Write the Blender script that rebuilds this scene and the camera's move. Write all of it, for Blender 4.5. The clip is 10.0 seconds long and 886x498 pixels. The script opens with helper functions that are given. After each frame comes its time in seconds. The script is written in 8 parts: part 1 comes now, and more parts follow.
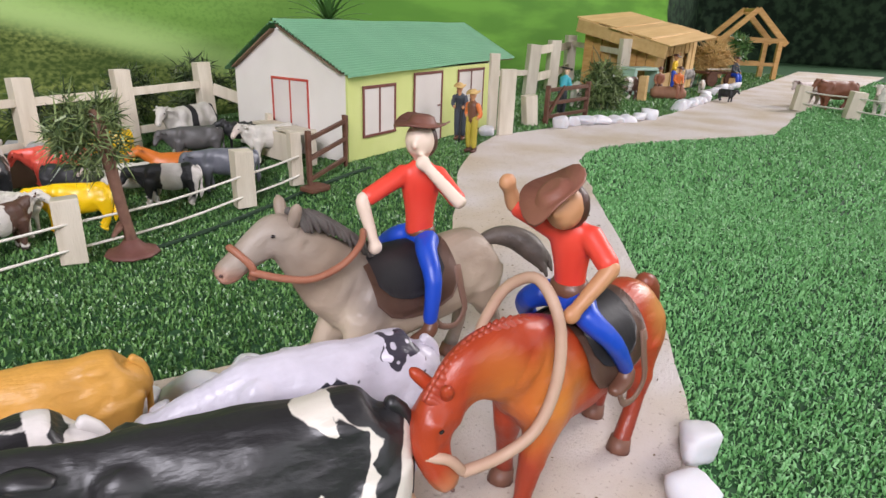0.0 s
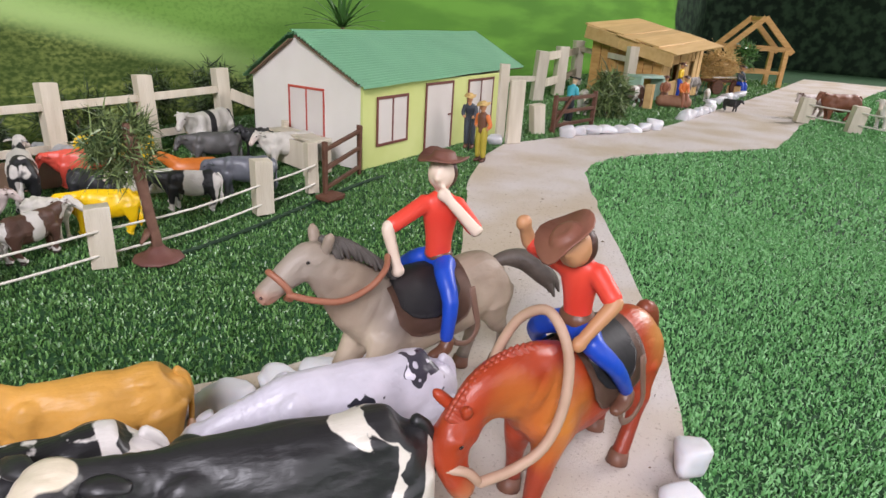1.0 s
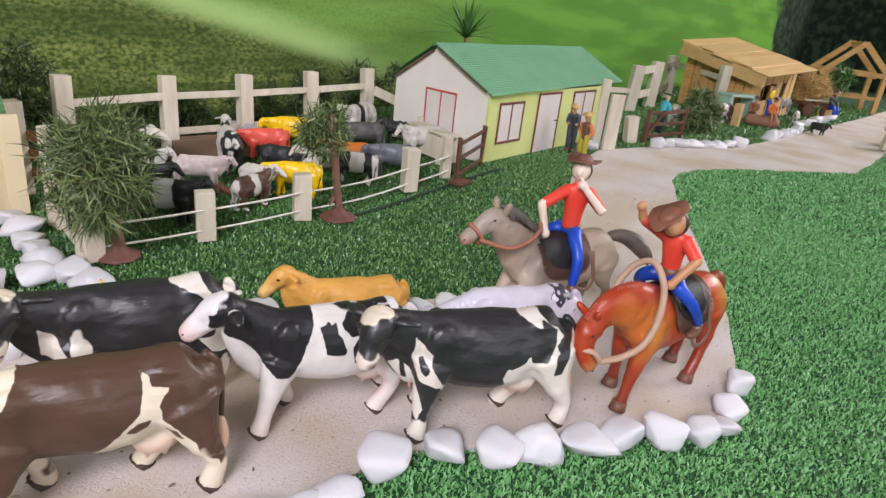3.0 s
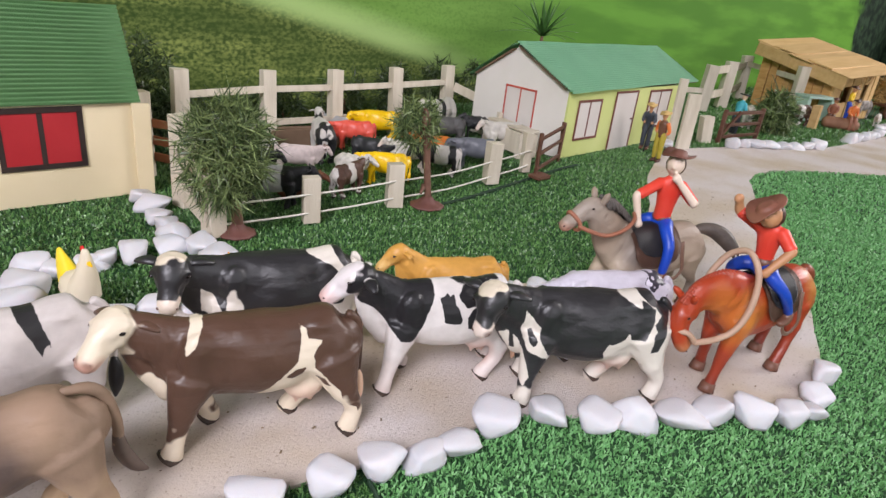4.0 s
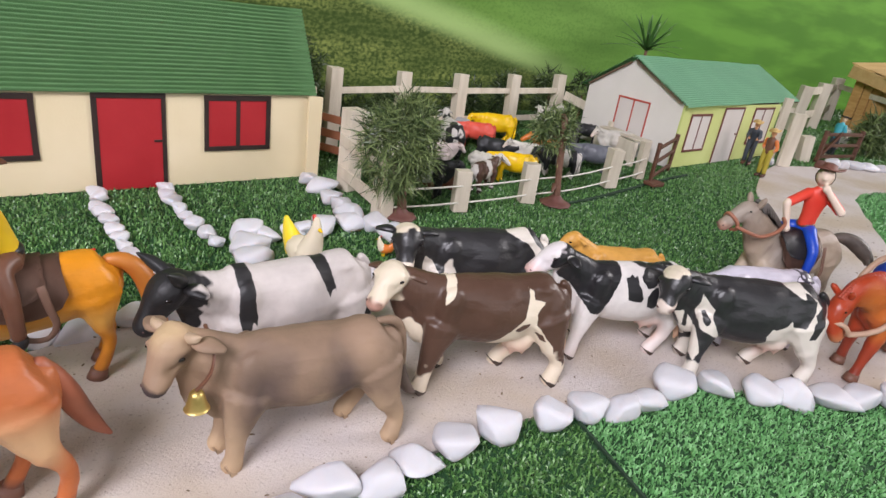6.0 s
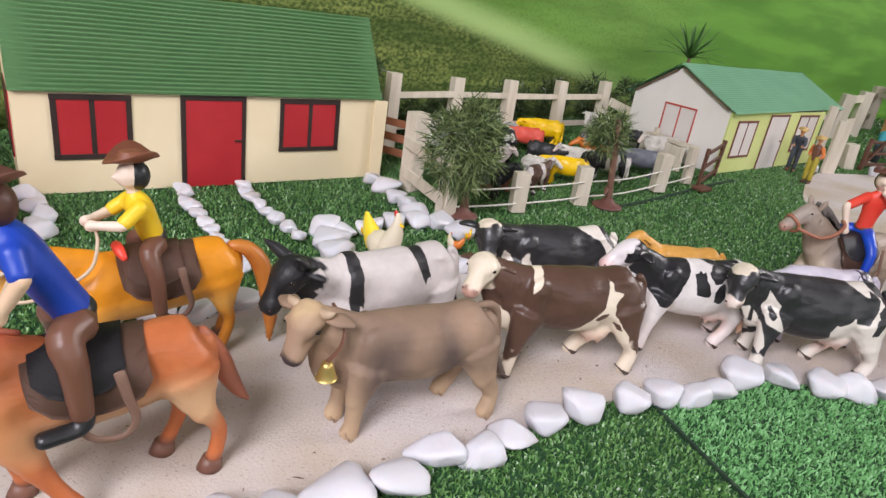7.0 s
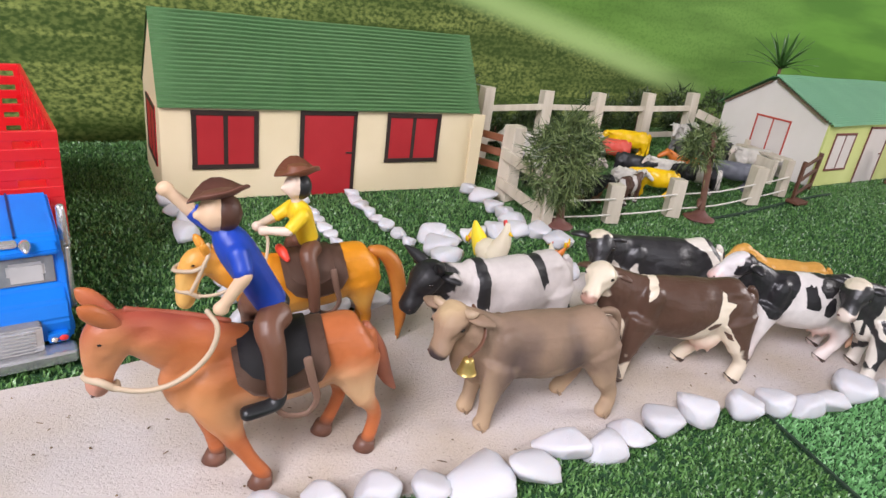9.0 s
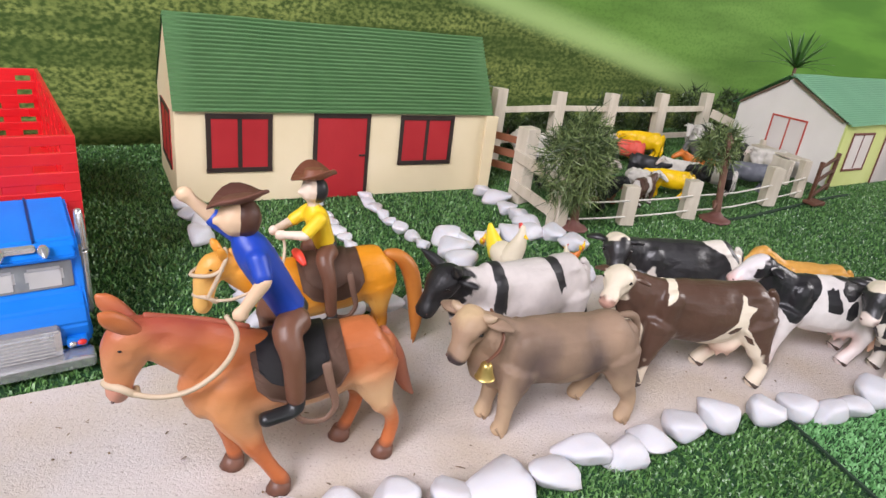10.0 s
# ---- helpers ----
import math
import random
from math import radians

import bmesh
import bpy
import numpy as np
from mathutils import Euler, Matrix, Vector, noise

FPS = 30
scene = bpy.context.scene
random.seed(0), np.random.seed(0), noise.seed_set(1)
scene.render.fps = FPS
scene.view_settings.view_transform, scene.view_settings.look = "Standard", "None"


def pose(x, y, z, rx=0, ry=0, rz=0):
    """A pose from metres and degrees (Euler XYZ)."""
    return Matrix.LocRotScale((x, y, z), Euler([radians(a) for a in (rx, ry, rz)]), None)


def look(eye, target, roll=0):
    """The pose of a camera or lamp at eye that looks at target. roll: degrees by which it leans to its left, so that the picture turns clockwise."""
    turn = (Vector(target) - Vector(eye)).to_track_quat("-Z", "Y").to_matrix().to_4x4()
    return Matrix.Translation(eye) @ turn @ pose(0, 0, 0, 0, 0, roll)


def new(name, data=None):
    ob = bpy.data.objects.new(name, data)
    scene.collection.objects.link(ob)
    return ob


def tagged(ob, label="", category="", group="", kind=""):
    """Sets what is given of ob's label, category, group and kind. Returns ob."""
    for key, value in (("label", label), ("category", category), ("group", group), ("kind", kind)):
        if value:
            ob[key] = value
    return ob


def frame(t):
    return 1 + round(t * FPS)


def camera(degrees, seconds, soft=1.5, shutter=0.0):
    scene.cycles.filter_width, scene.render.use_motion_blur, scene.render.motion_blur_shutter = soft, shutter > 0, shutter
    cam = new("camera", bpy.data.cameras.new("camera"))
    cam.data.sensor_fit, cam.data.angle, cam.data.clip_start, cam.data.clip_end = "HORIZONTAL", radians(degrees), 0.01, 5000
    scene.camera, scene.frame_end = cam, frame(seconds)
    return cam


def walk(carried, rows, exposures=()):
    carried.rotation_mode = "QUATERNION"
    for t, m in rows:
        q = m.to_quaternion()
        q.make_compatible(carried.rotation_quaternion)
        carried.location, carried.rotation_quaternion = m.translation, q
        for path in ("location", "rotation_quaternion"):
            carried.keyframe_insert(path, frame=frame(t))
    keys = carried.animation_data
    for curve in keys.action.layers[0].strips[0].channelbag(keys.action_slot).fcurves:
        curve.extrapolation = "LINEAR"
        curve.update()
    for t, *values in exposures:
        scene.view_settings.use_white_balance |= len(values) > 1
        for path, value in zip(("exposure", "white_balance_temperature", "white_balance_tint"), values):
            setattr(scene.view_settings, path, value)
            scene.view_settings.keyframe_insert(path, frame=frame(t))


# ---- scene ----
cam = camera(71.5, 10.0)
PATH = [
    (0, (0.054, 0.077, 0.153), (1.616, 1.109, -0.553), 2.2),
    (0.5, (0.053, 0.078, 0.153), (1.615, 1.107, -0.556), 2.4),
    (1, (0.038, 0.075, 0.171), (1.592, 1.107, -0.55), 3.5),
    (1.5, (0.002, 0.06, 0.182), (1.534, 1.121, -0.544), 5.0),
    (2, (-0.028, 0.052, 0.192), (1.469, 1.152, -0.548), 6.0),
    (3.3, (-0.1, 0.037, 0.196), (1.284, 1.264, -0.565), 6.5),
    (3.5, (-0.107, 0.037, 0.196), (1.249, 1.29, -0.573), 6.4),
    (4, (-0.131, 0.039, 0.196), (1.172, 1.342, -0.582), 6.7),
    (4.5, (-0.153, 0.044, 0.196), (1.116, 1.377, -0.586), 7.4),
    (5, (-0.177, 0.049, 0.195), (1.062, 1.411, -0.587), 8.0),
    (5.5, (-0.204, 0.052, 0.194), (1.011, 1.434, -0.589), 8.5),
    (7, (-0.277, 0.054, 0.191), (0.869, 1.499, -0.583), 8.9),
    (7.5, (-0.287, 0.054, 0.193), (0.806, 1.538, -0.584), 8.6),
    (8, (-0.303, 0.052, 0.194), (0.757, 1.561, -0.581), 8.3),
    (8.5, (-0.312, 0.05, 0.198), (0.695, 1.591, -0.581), 7.7),
    (9, (-0.319, 0.053, 0.196), (0.663, 1.612, -0.581), 7.7),
    (9.5, (-0.321, 0.057, 0.197), (0.642, 1.628, -0.58), 7.4),
    (10, (-0.321, 0.057, 0.196), (0.634, 1.633, -0.582), 7.2),
]
walk(cam, [(t, look(eye, target, roll)) for t, eye, target, roll in PATH],
     [(0, 0.12), (1, 0.08), (2, 0.02), (3.5, -0.04), (4.5, -0.06), (5.5, -0.09), (7, -0.09), (8.5, -0.07), (10, -0.02)])

# ---- light: three area lamps at assumed windows, none of them in view ----
world = bpy.data.worlds.new("world")
scene.world = world
world.use_nodes = True
wn = world.node_tree.nodes
wl = world.node_tree.links
sky = wn.new("ShaderNodeTexSky")
sky.sky_type, sky.sun_disc = "NISHITA", False
sky.sun_elevation, sky.sun_rotation = radians(38), radians(215)
wn["Background"].inputs["Strength"].default_value = 0.12
wl.new(sky.outputs["Color"], wn["Background"].inputs["Color"])


def window_light(name, m, wide, high, watts, colour):
    data = bpy.data.lights.new(name, "AREA")
    data.shape, data.size, data.size_y = "RECTANGLE", wide, high
    data.energy, data.color = watts, colour
    ob = new(name, data)
    ob.matrix_world = m
    return ob


# South: weak fill lamp, added without a known window.
window_light("window_light", look((0.3, -2.36, 0.95), (0.3, 0.4, 0.0)), 3.2, 1.3, 16, (1.0, 0.91, 0.86))
# West: key lamp; its bearing follows the truck's shadow, its window is assumed.
window_light("window_light", look((-1.33, -0.50, 1.25), (0.0, 0.4, 0.0)), 0.8, 0.8, 49, (0.95, 0.91, 1.0))
# East: lamp added to brighten the eastern turf and cloth, window assumed.
window_light("window_light", look((3.6, -1.2, 1.85), (0.5, 0.2, 0.0)), 1.6, 1.0, 112, (1.0, 0.945, 0.96))
scene.view_settings.exposure = 0.0

# ---- materials ----
MATS = {}


def node_mat(name):
    m = bpy.data.materials.new(name)
    m.use_nodes = True
    n = m.node_tree.nodes
    return m, n, m.node_tree.links, n["Principled BSDF"]


def ramp_of(n, a, b, lo=0.3, hi=0.7):
    r = n.new("ShaderNodeValToRGB")
    r.color_ramp.elements[0].position, r.color_ramp.elements[1].position = lo, hi
    r.color_ramp.elements[0].color, r.color_ramp.elements[1].color = (*a, 1), (*b, 1)
    return r


def surface(name, a, b=None, scale=60.0, rough=0.6, bump=0.0, bump_scale=400.0, metal=0.0, spec=0.5, detail=5.0,
            per_object=0.0, coat=0.0, stretch=(1, 1, 1), sss=0.0, rough_var=0.08):
    """Two-scale mottled paint, plastic, wood or stone."""
    if name in MATS:
        return MATS[name]
    m, n, l, p = node_mat(name)
    b = b or tuple(min(1, c * 1.12 + 0.004) for c in a)
    tc = n.new("ShaderNodeTexCoord")
    mp = n.new("ShaderNodeMapping")
    mp.inputs["Scale"].default_value = stretch
    l.new(tc.outputs["Object"], mp.inputs["Vector"])
    big = n.new("ShaderNodeTexNoise")
    big.inputs["Scale"].default_value, big.inputs["Detail"].default_value = scale, detail
    l.new(mp.outputs[0], big.inputs["Vector"])
    r = ramp_of(n, a, b)
    l.new(big.outputs["Fac"], r.inputs[0])
    col = r.outputs[0]
    if per_object:
        info = n.new("ShaderNodeObjectInfo")
        hsv = n.new("ShaderNodeHueSaturation")
        mr = n.new("ShaderNodeMapRange")
        mr.inputs["To Min"].default_value, mr.inputs["To Max"].default_value = 1 - per_object, 1 + per_object
        l.new(info.outputs["Random"], mr.inputs["Value"])
        l.new(mr.outputs[0], hsv.inputs["Value"])
        l.new(col, hsv.inputs["Color"])
        col = hsv.outputs[0]
    l.new(col, p.inputs["Base Color"])
    rr = n.new("ShaderNodeMapRange")
    rr.inputs["To Min"].default_value, rr.inputs["To Max"].default_value = max(0.02, rough - rough_var), min(1, rough + rough_var)
    l.new(big.outputs["Fac"], rr.inputs["Value"])
    l.new(rr.outputs[0], p.inputs["Roughness"])
    p.inputs["Metallic"].default_value = metal
    p.inputs["Specular IOR Level"].default_value = spec
    p.inputs["Coat Weight"].default_value = coat
    if sss:
        p.inputs["Subsurface Weight"].default_value = sss
        p.inputs["Subsurface Radius"].default_value = (0.004, 0.003, 0.0025)
        p.inputs["Subsurface Scale"].default_value = 1.0
    if bump:
        fine = n.new("ShaderNodeTexNoise")
        fine.inputs["Scale"].default_value, fine.inputs["Detail"].default_value = bump_scale, 4
        l.new(mp.outputs[0], fine.inputs["Vector"])
        bp = n.new("ShaderNodeBump")
        bp.inputs["Strength"].default_value, bp.inputs["Distance"].default_value = bump, 0.001
        l.new(fine.outputs["Fac"], bp.inputs["Height"])
        l.new(bp.outputs[0], p.inputs["Normal"])
    MATS[name] = m
    return m


def hide(name, base, patches=(), rough=0.42, wobble=0.35, wscale=60.0, dark=0.82, spec=0.4, layers=()):
    """Painted hide of a toy animal. A patch is centre, radii (millimetres in the animal's own axes), colour and softness.
    layers: colours of the outlined fields that painted() lays on the skin, in order."""
    m, n, l, p = node_mat(name)
    tc = n.new("ShaderNodeTexCoord")
    warp = n.new("ShaderNodeTexNoise")
    warp.inputs["Scale"].default_value, warp.inputs["Detail"].default_value = wscale, 1
    l.new(tc.outputs["Object"], warp.inputs["Vector"])
    warp.inputs["Roughness"].default_value = 0.55
    off = n.new("ShaderNodeVectorMath")
    off.operation = "SUBTRACT"
    l.new(warp.outputs["Color"], off.inputs[0])
    off.inputs[1].default_value = (0.5, 0.5, 0.5)
    mott = n.new("ShaderNodeTexNoise")
    mott.inputs["Scale"].default_value, mott.inputs["Detail"].default_value = 90, 6
    l.new(tc.outputs["Object"], mott.inputs["Vector"])
    r = ramp_of(n, tuple(c * dark for c in base), base, 0.3, 0.65)
    l.new(mott.outputs["Fac"], r.inputs[0])
    col = r.outputs[0]
    ragged = n.new("ShaderNodeTexNoise")
    ragged.inputs["Scale"].default_value, ragged.inputs["Detail"].default_value = 260, 2
    l.new(tc.outputs["Object"], ragged.inputs["Vector"])
    for k, colour in enumerate(layers):
        at = n.new("ShaderNodeAttribute")
        at.attribute_name = f"field_{k}"
        rag = n.new("ShaderNodeMath")
        rag.operation = "MULTIPLY_ADD"
        l.new(ragged.outputs["Fac"], rag.inputs[0])
        rag.inputs[1].default_value = 1.5
        l.new(at.outputs["Fac"], rag.inputs[2])
        mr = n.new("ShaderNodeMapRange")
        mr.inputs["From Min"].default_value, mr.inputs["From Max"].default_value = 10.6, 10.9
        l.new(rag.outputs[0], mr.inputs["Value"])
        mx = n.new("ShaderNodeMix")
        mx.data_type = "RGBA"
        l.new(mr.outputs[0], mx.inputs["Factor"])
        l.new(col, mx.inputs["A"])
        mx.inputs["B"].default_value = (*colour, 1)
        col = mx.outputs["Result"]
    for c, rad, colour, *soft in patches:
        soft = soft[0] if soft else 0.05
        mp = n.new("ShaderNodeMapping")
        mp.vector_type = "POINT"
        mp.inputs["Scale"].default_value = [1000 / q for q in rad]
        mp.inputs["Location"].default_value = [-a / q for a, q in zip(c, rad)]
        l.new(tc.outputs["Object"], mp.inputs["Vector"])
        wv = n.new("ShaderNodeVectorMath")
        wv.operation = "MULTIPLY_ADD"
        l.new(off.outputs[0], wv.inputs[0])
        wv.inputs[1].default_value = (wobble * 9,) * 3
        l.new(mp.outputs[0], wv.inputs[2])
        ln = n.new("ShaderNodeVectorMath")
        ln.operation = "LENGTH"
        l.new(wv.outputs[0], ln.inputs[0])
        mr = n.new("ShaderNodeMapRange")
        mr.inputs["From Min"].default_value, mr.inputs["From Max"].default_value = 1 + soft, 1 - soft
        l.new(ln.outputs["Value"], mr.inputs["Value"])
        mx = n.new("ShaderNodeMix")
        mx.data_type = "RGBA"
        l.new(mr.outputs[0], mx.inputs["Factor"])
        l.new(col, mx.inputs["A"])
        mx.inputs["B"].default_value = (*colour, 1)
        col = mx.outputs["Result"]
    l.new(col, p.inputs["Base Color"])
    rr = n.new("ShaderNodeMapRange")
    rr.inputs["To Min"].default_value, rr.inputs["To Max"].default_value = rough - 0.1, rough + 0.12
    l.new(mott.outputs["Fac"], rr.inputs["Value"])
    l.new(rr.outputs[0], p.inputs["Roughness"])
    p.inputs["Specular IOR Level"].default_value = spec
    fine = n.new("ShaderNodeTexNoise")
    fine.inputs["Scale"].default_value, fine.inputs["Detail"].default_value = 320, 4
    hair = n.new("ShaderNodeMapping")
    hair.inputs["Scale"].default_value = (0.45, 1.6, 1.0)
    hair.inputs["Rotation"].default_value = (0, 0.7, 0)
    l.new(tc.outputs["Object"], hair.inputs["Vector"])
    l.new(hair.outputs[0], fine.inputs["Vector"])
    bp = n.new("ShaderNodeBump")
    bp.inputs["Strength"].default_value, bp.inputs["Distance"].default_value = 0.6, 0.0016
    musc = n.new("ShaderNodeTexNoise")
    musc.inputs["Scale"].default_value, musc.inputs["Detail"].default_value = 75, 3
    l.new(tc.outputs["Object"], musc.inputs["Vector"])
    both = n.new("ShaderNodeMath")
    both.operation = "MULTIPLY_ADD"
    l.new(fine.outputs["Fac"], both.inputs[0])
    both.inputs[1].default_value = 0.36
    l.new(musc.outputs["Fac"], both.inputs[2])
    l.new(both.outputs[0], bp.inputs["Height"])
    l.new(bp.outputs[0], p.inputs["Normal"])
    return m


def blade_mat(name, a, b, rough=0.45, spec=0.8):
    """Plastic turf or leaves: each blade its own tone."""
    m, n, l, p = node_mat(name)
    g = n.new("ShaderNodeNewGeometry")
    r = ramp_of(n, a, b, 0.0, 1.0)
    l.new(g.outputs["Random Per Island"], r.inputs[0])
    l.new(r.outputs[0], p.inputs["Base Color"])
    p.inputs["Roughness"].default_value = rough
    p.inputs["Specular IOR Level"].default_value = spec
    return m


def backdrop_mat():
    """Printed cloth: a green hillside with one bright slanting sunbeam and mown streaks."""
    m, n, l, p = node_mat("printed_cloth")
    tc = n.new("ShaderNodeTexCoord")
    sep = n.new("ShaderNodeSeparateXYZ")
    l.new(tc.outputs["Object"], sep.inputs[0])

    def math_(op, a, b=None, clamp=False):
        k = n.new("ShaderNodeMath")
        k.operation, k.use_clamp = op, clamp
        for i, v in enumerate((a, b)):
            if v is None:
                continue
            if isinstance(v, (int, float)):
                k.inputs[i].default_value = v
            else:
                l.new(v, k.inputs[i])
        return k.outputs[0]

    def noise_(scale, detail, stretch):
        mp = n.new("ShaderNodeMapping")
        mp.inputs["Scale"].default_value = stretch
        l.new(tc.outputs["Object"], mp.inputs["Vector"])
        t = n.new("ShaderNodeTexNoise")
        t.inputs["Scale"].default_value, t.inputs["Detail"].default_value = scale, detail
        l.new(mp.outputs[0], t.inputs["Vector"])
        return t.outputs["Fac"]

    def smooth(v, a, b):
        k = n.new("ShaderNodeMapRange")
        k.interpolation_type = "SMOOTHSTEP"
        k.inputs["From Min"].default_value, k.inputs["From Max"].default_value = a, b
        l.new(v, k.inputs["Value"])
        return k.outputs[0]

    def mix(f, a, b):
        k = n.new("ShaderNodeMix")
        k.data_type = "RGBA"
        l.new(f, k.inputs["Factor"])
        for s, v in (("A", a), ("B", b)):
            if isinstance(v, tuple):
                k.inputs[s].default_value = (*v, 1)
            else:
                l.new(v, k.inputs[s])
        return k.outputs["Result"]

    x, z = sep.outputs["X"], sep.outputs["Z"]
    # height above the beam's axis, which falls from upper west to lower east
    d = math_("SUBTRACT", z, math_("SUBTRACT", 0.222, math_("MULTIPLY", x, 0.235)))
    tuft = noise_(170, 9, (1.0, 1, 1.5))
    band = noise_(9, 4, (0.35, 1, 2.2))
    low = mix(smooth(tuft, 0.34, 0.68), (0.04, 0.072, 0.012), (0.24, 0.29, 0.075))
    low = mix(math_("MULTIPLY", smooth(noise_(13, 6, (0.7, 1, 1.6)), 0.42, 0.66), 0.55), low, (0.05, 0.085, 0.014))
    low = mix(math_("MULTIPLY", smooth(noise_(6, 6, (0.16, 1, 6.0)), 0.53, 0.64), 0.6), low, (0.028, 0.062, 0.008))
    mead = mix(smooth(band, 0.35, 0.7), (0.085, 0.19, 0.025), (0.17, 0.33, 0.06))
    mead = mix(math_("MULTIPLY", smooth(tuft, 0.45, 0.66), 0.3), mead, (0.05, 0.13, 0.012))
    col = mix(smooth(d, -0.02, 0.012), low, mead)
    beam = math_("MULTIPLY", smooth(d, -0.022, 0.004), smooth(d, 0.045, 0.004))
    beam = math_("MULTIPLY", beam, smooth(x, 0.75, 0.45))
    col = mix(math_("MULTIPLY", beam, 0.6), col, (0.50, 0.68, 0.26))
    # a darker fold of ground past the beam's foot, then open meadow to the east
    east = smooth(x, 0.62, 1.0)
    col = mix(east, col, mix(smooth(band, 0.4, 0.65), (0.08, 0.22, 0.02), (0.13, 0.32, 0.035)))
    wood = smooth(math_("ADD", x, math_("MULTIPLY", noise_(14, 5, (1, 1, 1)), 0.3)), 2.78, 2.86)
    col = mix(wood, col, mix(smooth(noise_(30, 5, (1, 1, 1)), 0.4, 0.65), (0.004, 0.014, 0.006), (0.03, 0.06, 0.03)))
    l.new(col, p.inputs["Base Color"])
    p.inputs["Roughness"].default_value = 0.75
    p.inputs["Specular IOR Level"].default_value = 0.25
    weave = noise_(900, 2, (1, 1, 1))
    bp = n.new("ShaderNodeBump")
    bp.inputs["Strength"].default_value, bp.inputs["Distance"].default_value = 0.12, 0.0005
    l.new(weave, bp.inputs["Height"])
    l.new(bp.outputs[0], p.inputs["Normal"])
    return m


def path_mat():
    m, n, l, p = node_mat("sanded_path")
    tc = n.new("ShaderNodeTexCoord")

    def noise_(scale, detail):
        t = n.new("ShaderNodeTexNoise")
        t.inputs["Scale"].default_value, t.inputs["Detail"].default_value = scale, detail
        l.new(tc.outputs["Object"], t.inputs["Vector"])
        return t.outputs["Fac"]

    r1 = ramp_of(n, (0.54, 0.45, 0.35), (0.64, 0.58, 0.555), 0.34, 0.60)
    l.new(noise_(13, 5), r1.inputs[0])
    r2 = ramp_of(n, (0.42, 0.36, 0.30), (1, 1, 1), 0.28, 0.40)
    l.new(noise_(560, 3), r2.inputs[0])
    mx = n.new("ShaderNodeMix")
    mx.data_type, mx.blend_type = "RGBA", "MULTIPLY"
    mx.inputs["Factor"].default_value = 0.55
    l.new(r1.outputs[0], mx.inputs["A"])
    l.new(r2.outputs[0], mx.inputs["B"])
    l.new(mx.outputs["Result"], p.inputs["Base Color"])
    p.inputs["Roughness"].default_value = 0.9
    p.inputs["Specular IOR Level"].default_value = 0.2
    a = n.new("ShaderNodeMath")
    a.operation = "MULTIPLY_ADD"
    l.new(noise_(1900, 2), a.inputs[0])
    a.inputs[1].default_value = 0.8
    l.new(noise_(620, 3), a.inputs[2])
    bp = n.new("ShaderNodeBump")
    bp.inputs["Strength"].default_value, bp.inputs["Distance"].default_value = 0.6, 0.0012
    l.new(a.outputs[0], bp.inputs["Height"])
    l.new(bp.outputs[0], p.inputs["Normal"])
    return m


def stone_mat():
    return surface("white_pebble", (0.64, 0.63, 0.66), (0.72, 0.71, 0.74), 70, 0.42, 0.3, 260, per_object=0.05, sss=0.25, spec=0.5)


M_WHITE = surface("white_painted_wood", (0.55, 0.48, 0.37), (0.70, 0.63, 0.52), 30, 0.6, 0.5, 260, stretch=(3, 3, 0.5))
M_CREAM = surface("cream_board", (0.74, 0.62, 0.39), (0.79, 0.67, 0.45), 18, 0.7, 0.12, 500)
M_IVORY = surface("ivory_board", (0.70, 0.66, 0.60), (0.77, 0.73, 0.68), 18, 0.7, 0.12, 500)
M_LIME = surface("lime_green_board", (0.55, 0.60, 0.20), (0.62, 0.66, 0.26), 20, 0.65, 0.12, 500)
M_RED = surface("red_door_paint", (0.36, 0.012, 0.018), (0.43, 0.02, 0.026), 25, 0.5, 0.1, 400)
M_DARKTRIM = surface("dark_brown_marker", (0.018, 0.009, 0.007), (0.035, 0.018, 0.014), 60, 0.55)
M_REDTRIM = surface("red_marker", (0.42, 0.05, 0.035), (0.5, 0.09, 0.06), 60, 0.55)
M_BROWNTRIM = surface("brown_marker", (0.13, 0.035, 0.025), (0.18, 0.055, 0.04), 60, 0.55)
M_PANE = surface("pale_panel", (0.62, 0.56, 0.52), (0.68, 0.63, 0.59), 20, 0.6, 0.1, 400)
M_ROOF = surface("green_corrugated_foam", (0.135, 0.305, 0.115), (0.155, 0.33, 0.13), 22, 0.7, 0.2, 700)
M_ROOF2 = surface("mint_corrugated_foam", (0.27, 0.58, 0.35), (0.31, 0.63, 0.39), 22, 0.7, 0.2, 700)
M_ROOFUNDER = surface("brown_cardboard", (0.16, 0.10, 0.06), (0.22, 0.14, 0.09), 40, 0.8)
M_BROWNWOOD = surface("dark_stained_wood", (0.085, 0.032, 0.018), (0.14, 0.06, 0.035), 60, 0.55, 0.3, 300, stretch=(1, 1, 4))
M_REDWOOD = surface("reddish_wood", (0.22, 0.075, 0.035), (0.30, 0.11, 0.055), 60, 0.55, 0.3, 300)
M_PINE = surface("golden_pine", (0.48, 0.25, 0.075), (0.62, 0.37, 0.14), 35, 0.55, 0.3, 250, per_object=0.14, stretch=(1, 1, 5))
M_STRAW = surface("plywood_strip", (0.55, 0.34, 0.13), (0.66, 0.44, 0.20), 30, 0.6, 0.3, 250, per_object=0.1, stretch=(0.4, 3, 3))
M_STRING = surface("white_string", (0.62, 0.58, 0.50), (0.72, 0.68, 0.62), 200, 0.8)
M_BARK = surface("twig_bark", (0.12, 0.055, 0.035), (0.20, 0.10, 0.065), 120, 0.7, 0.5, 350)
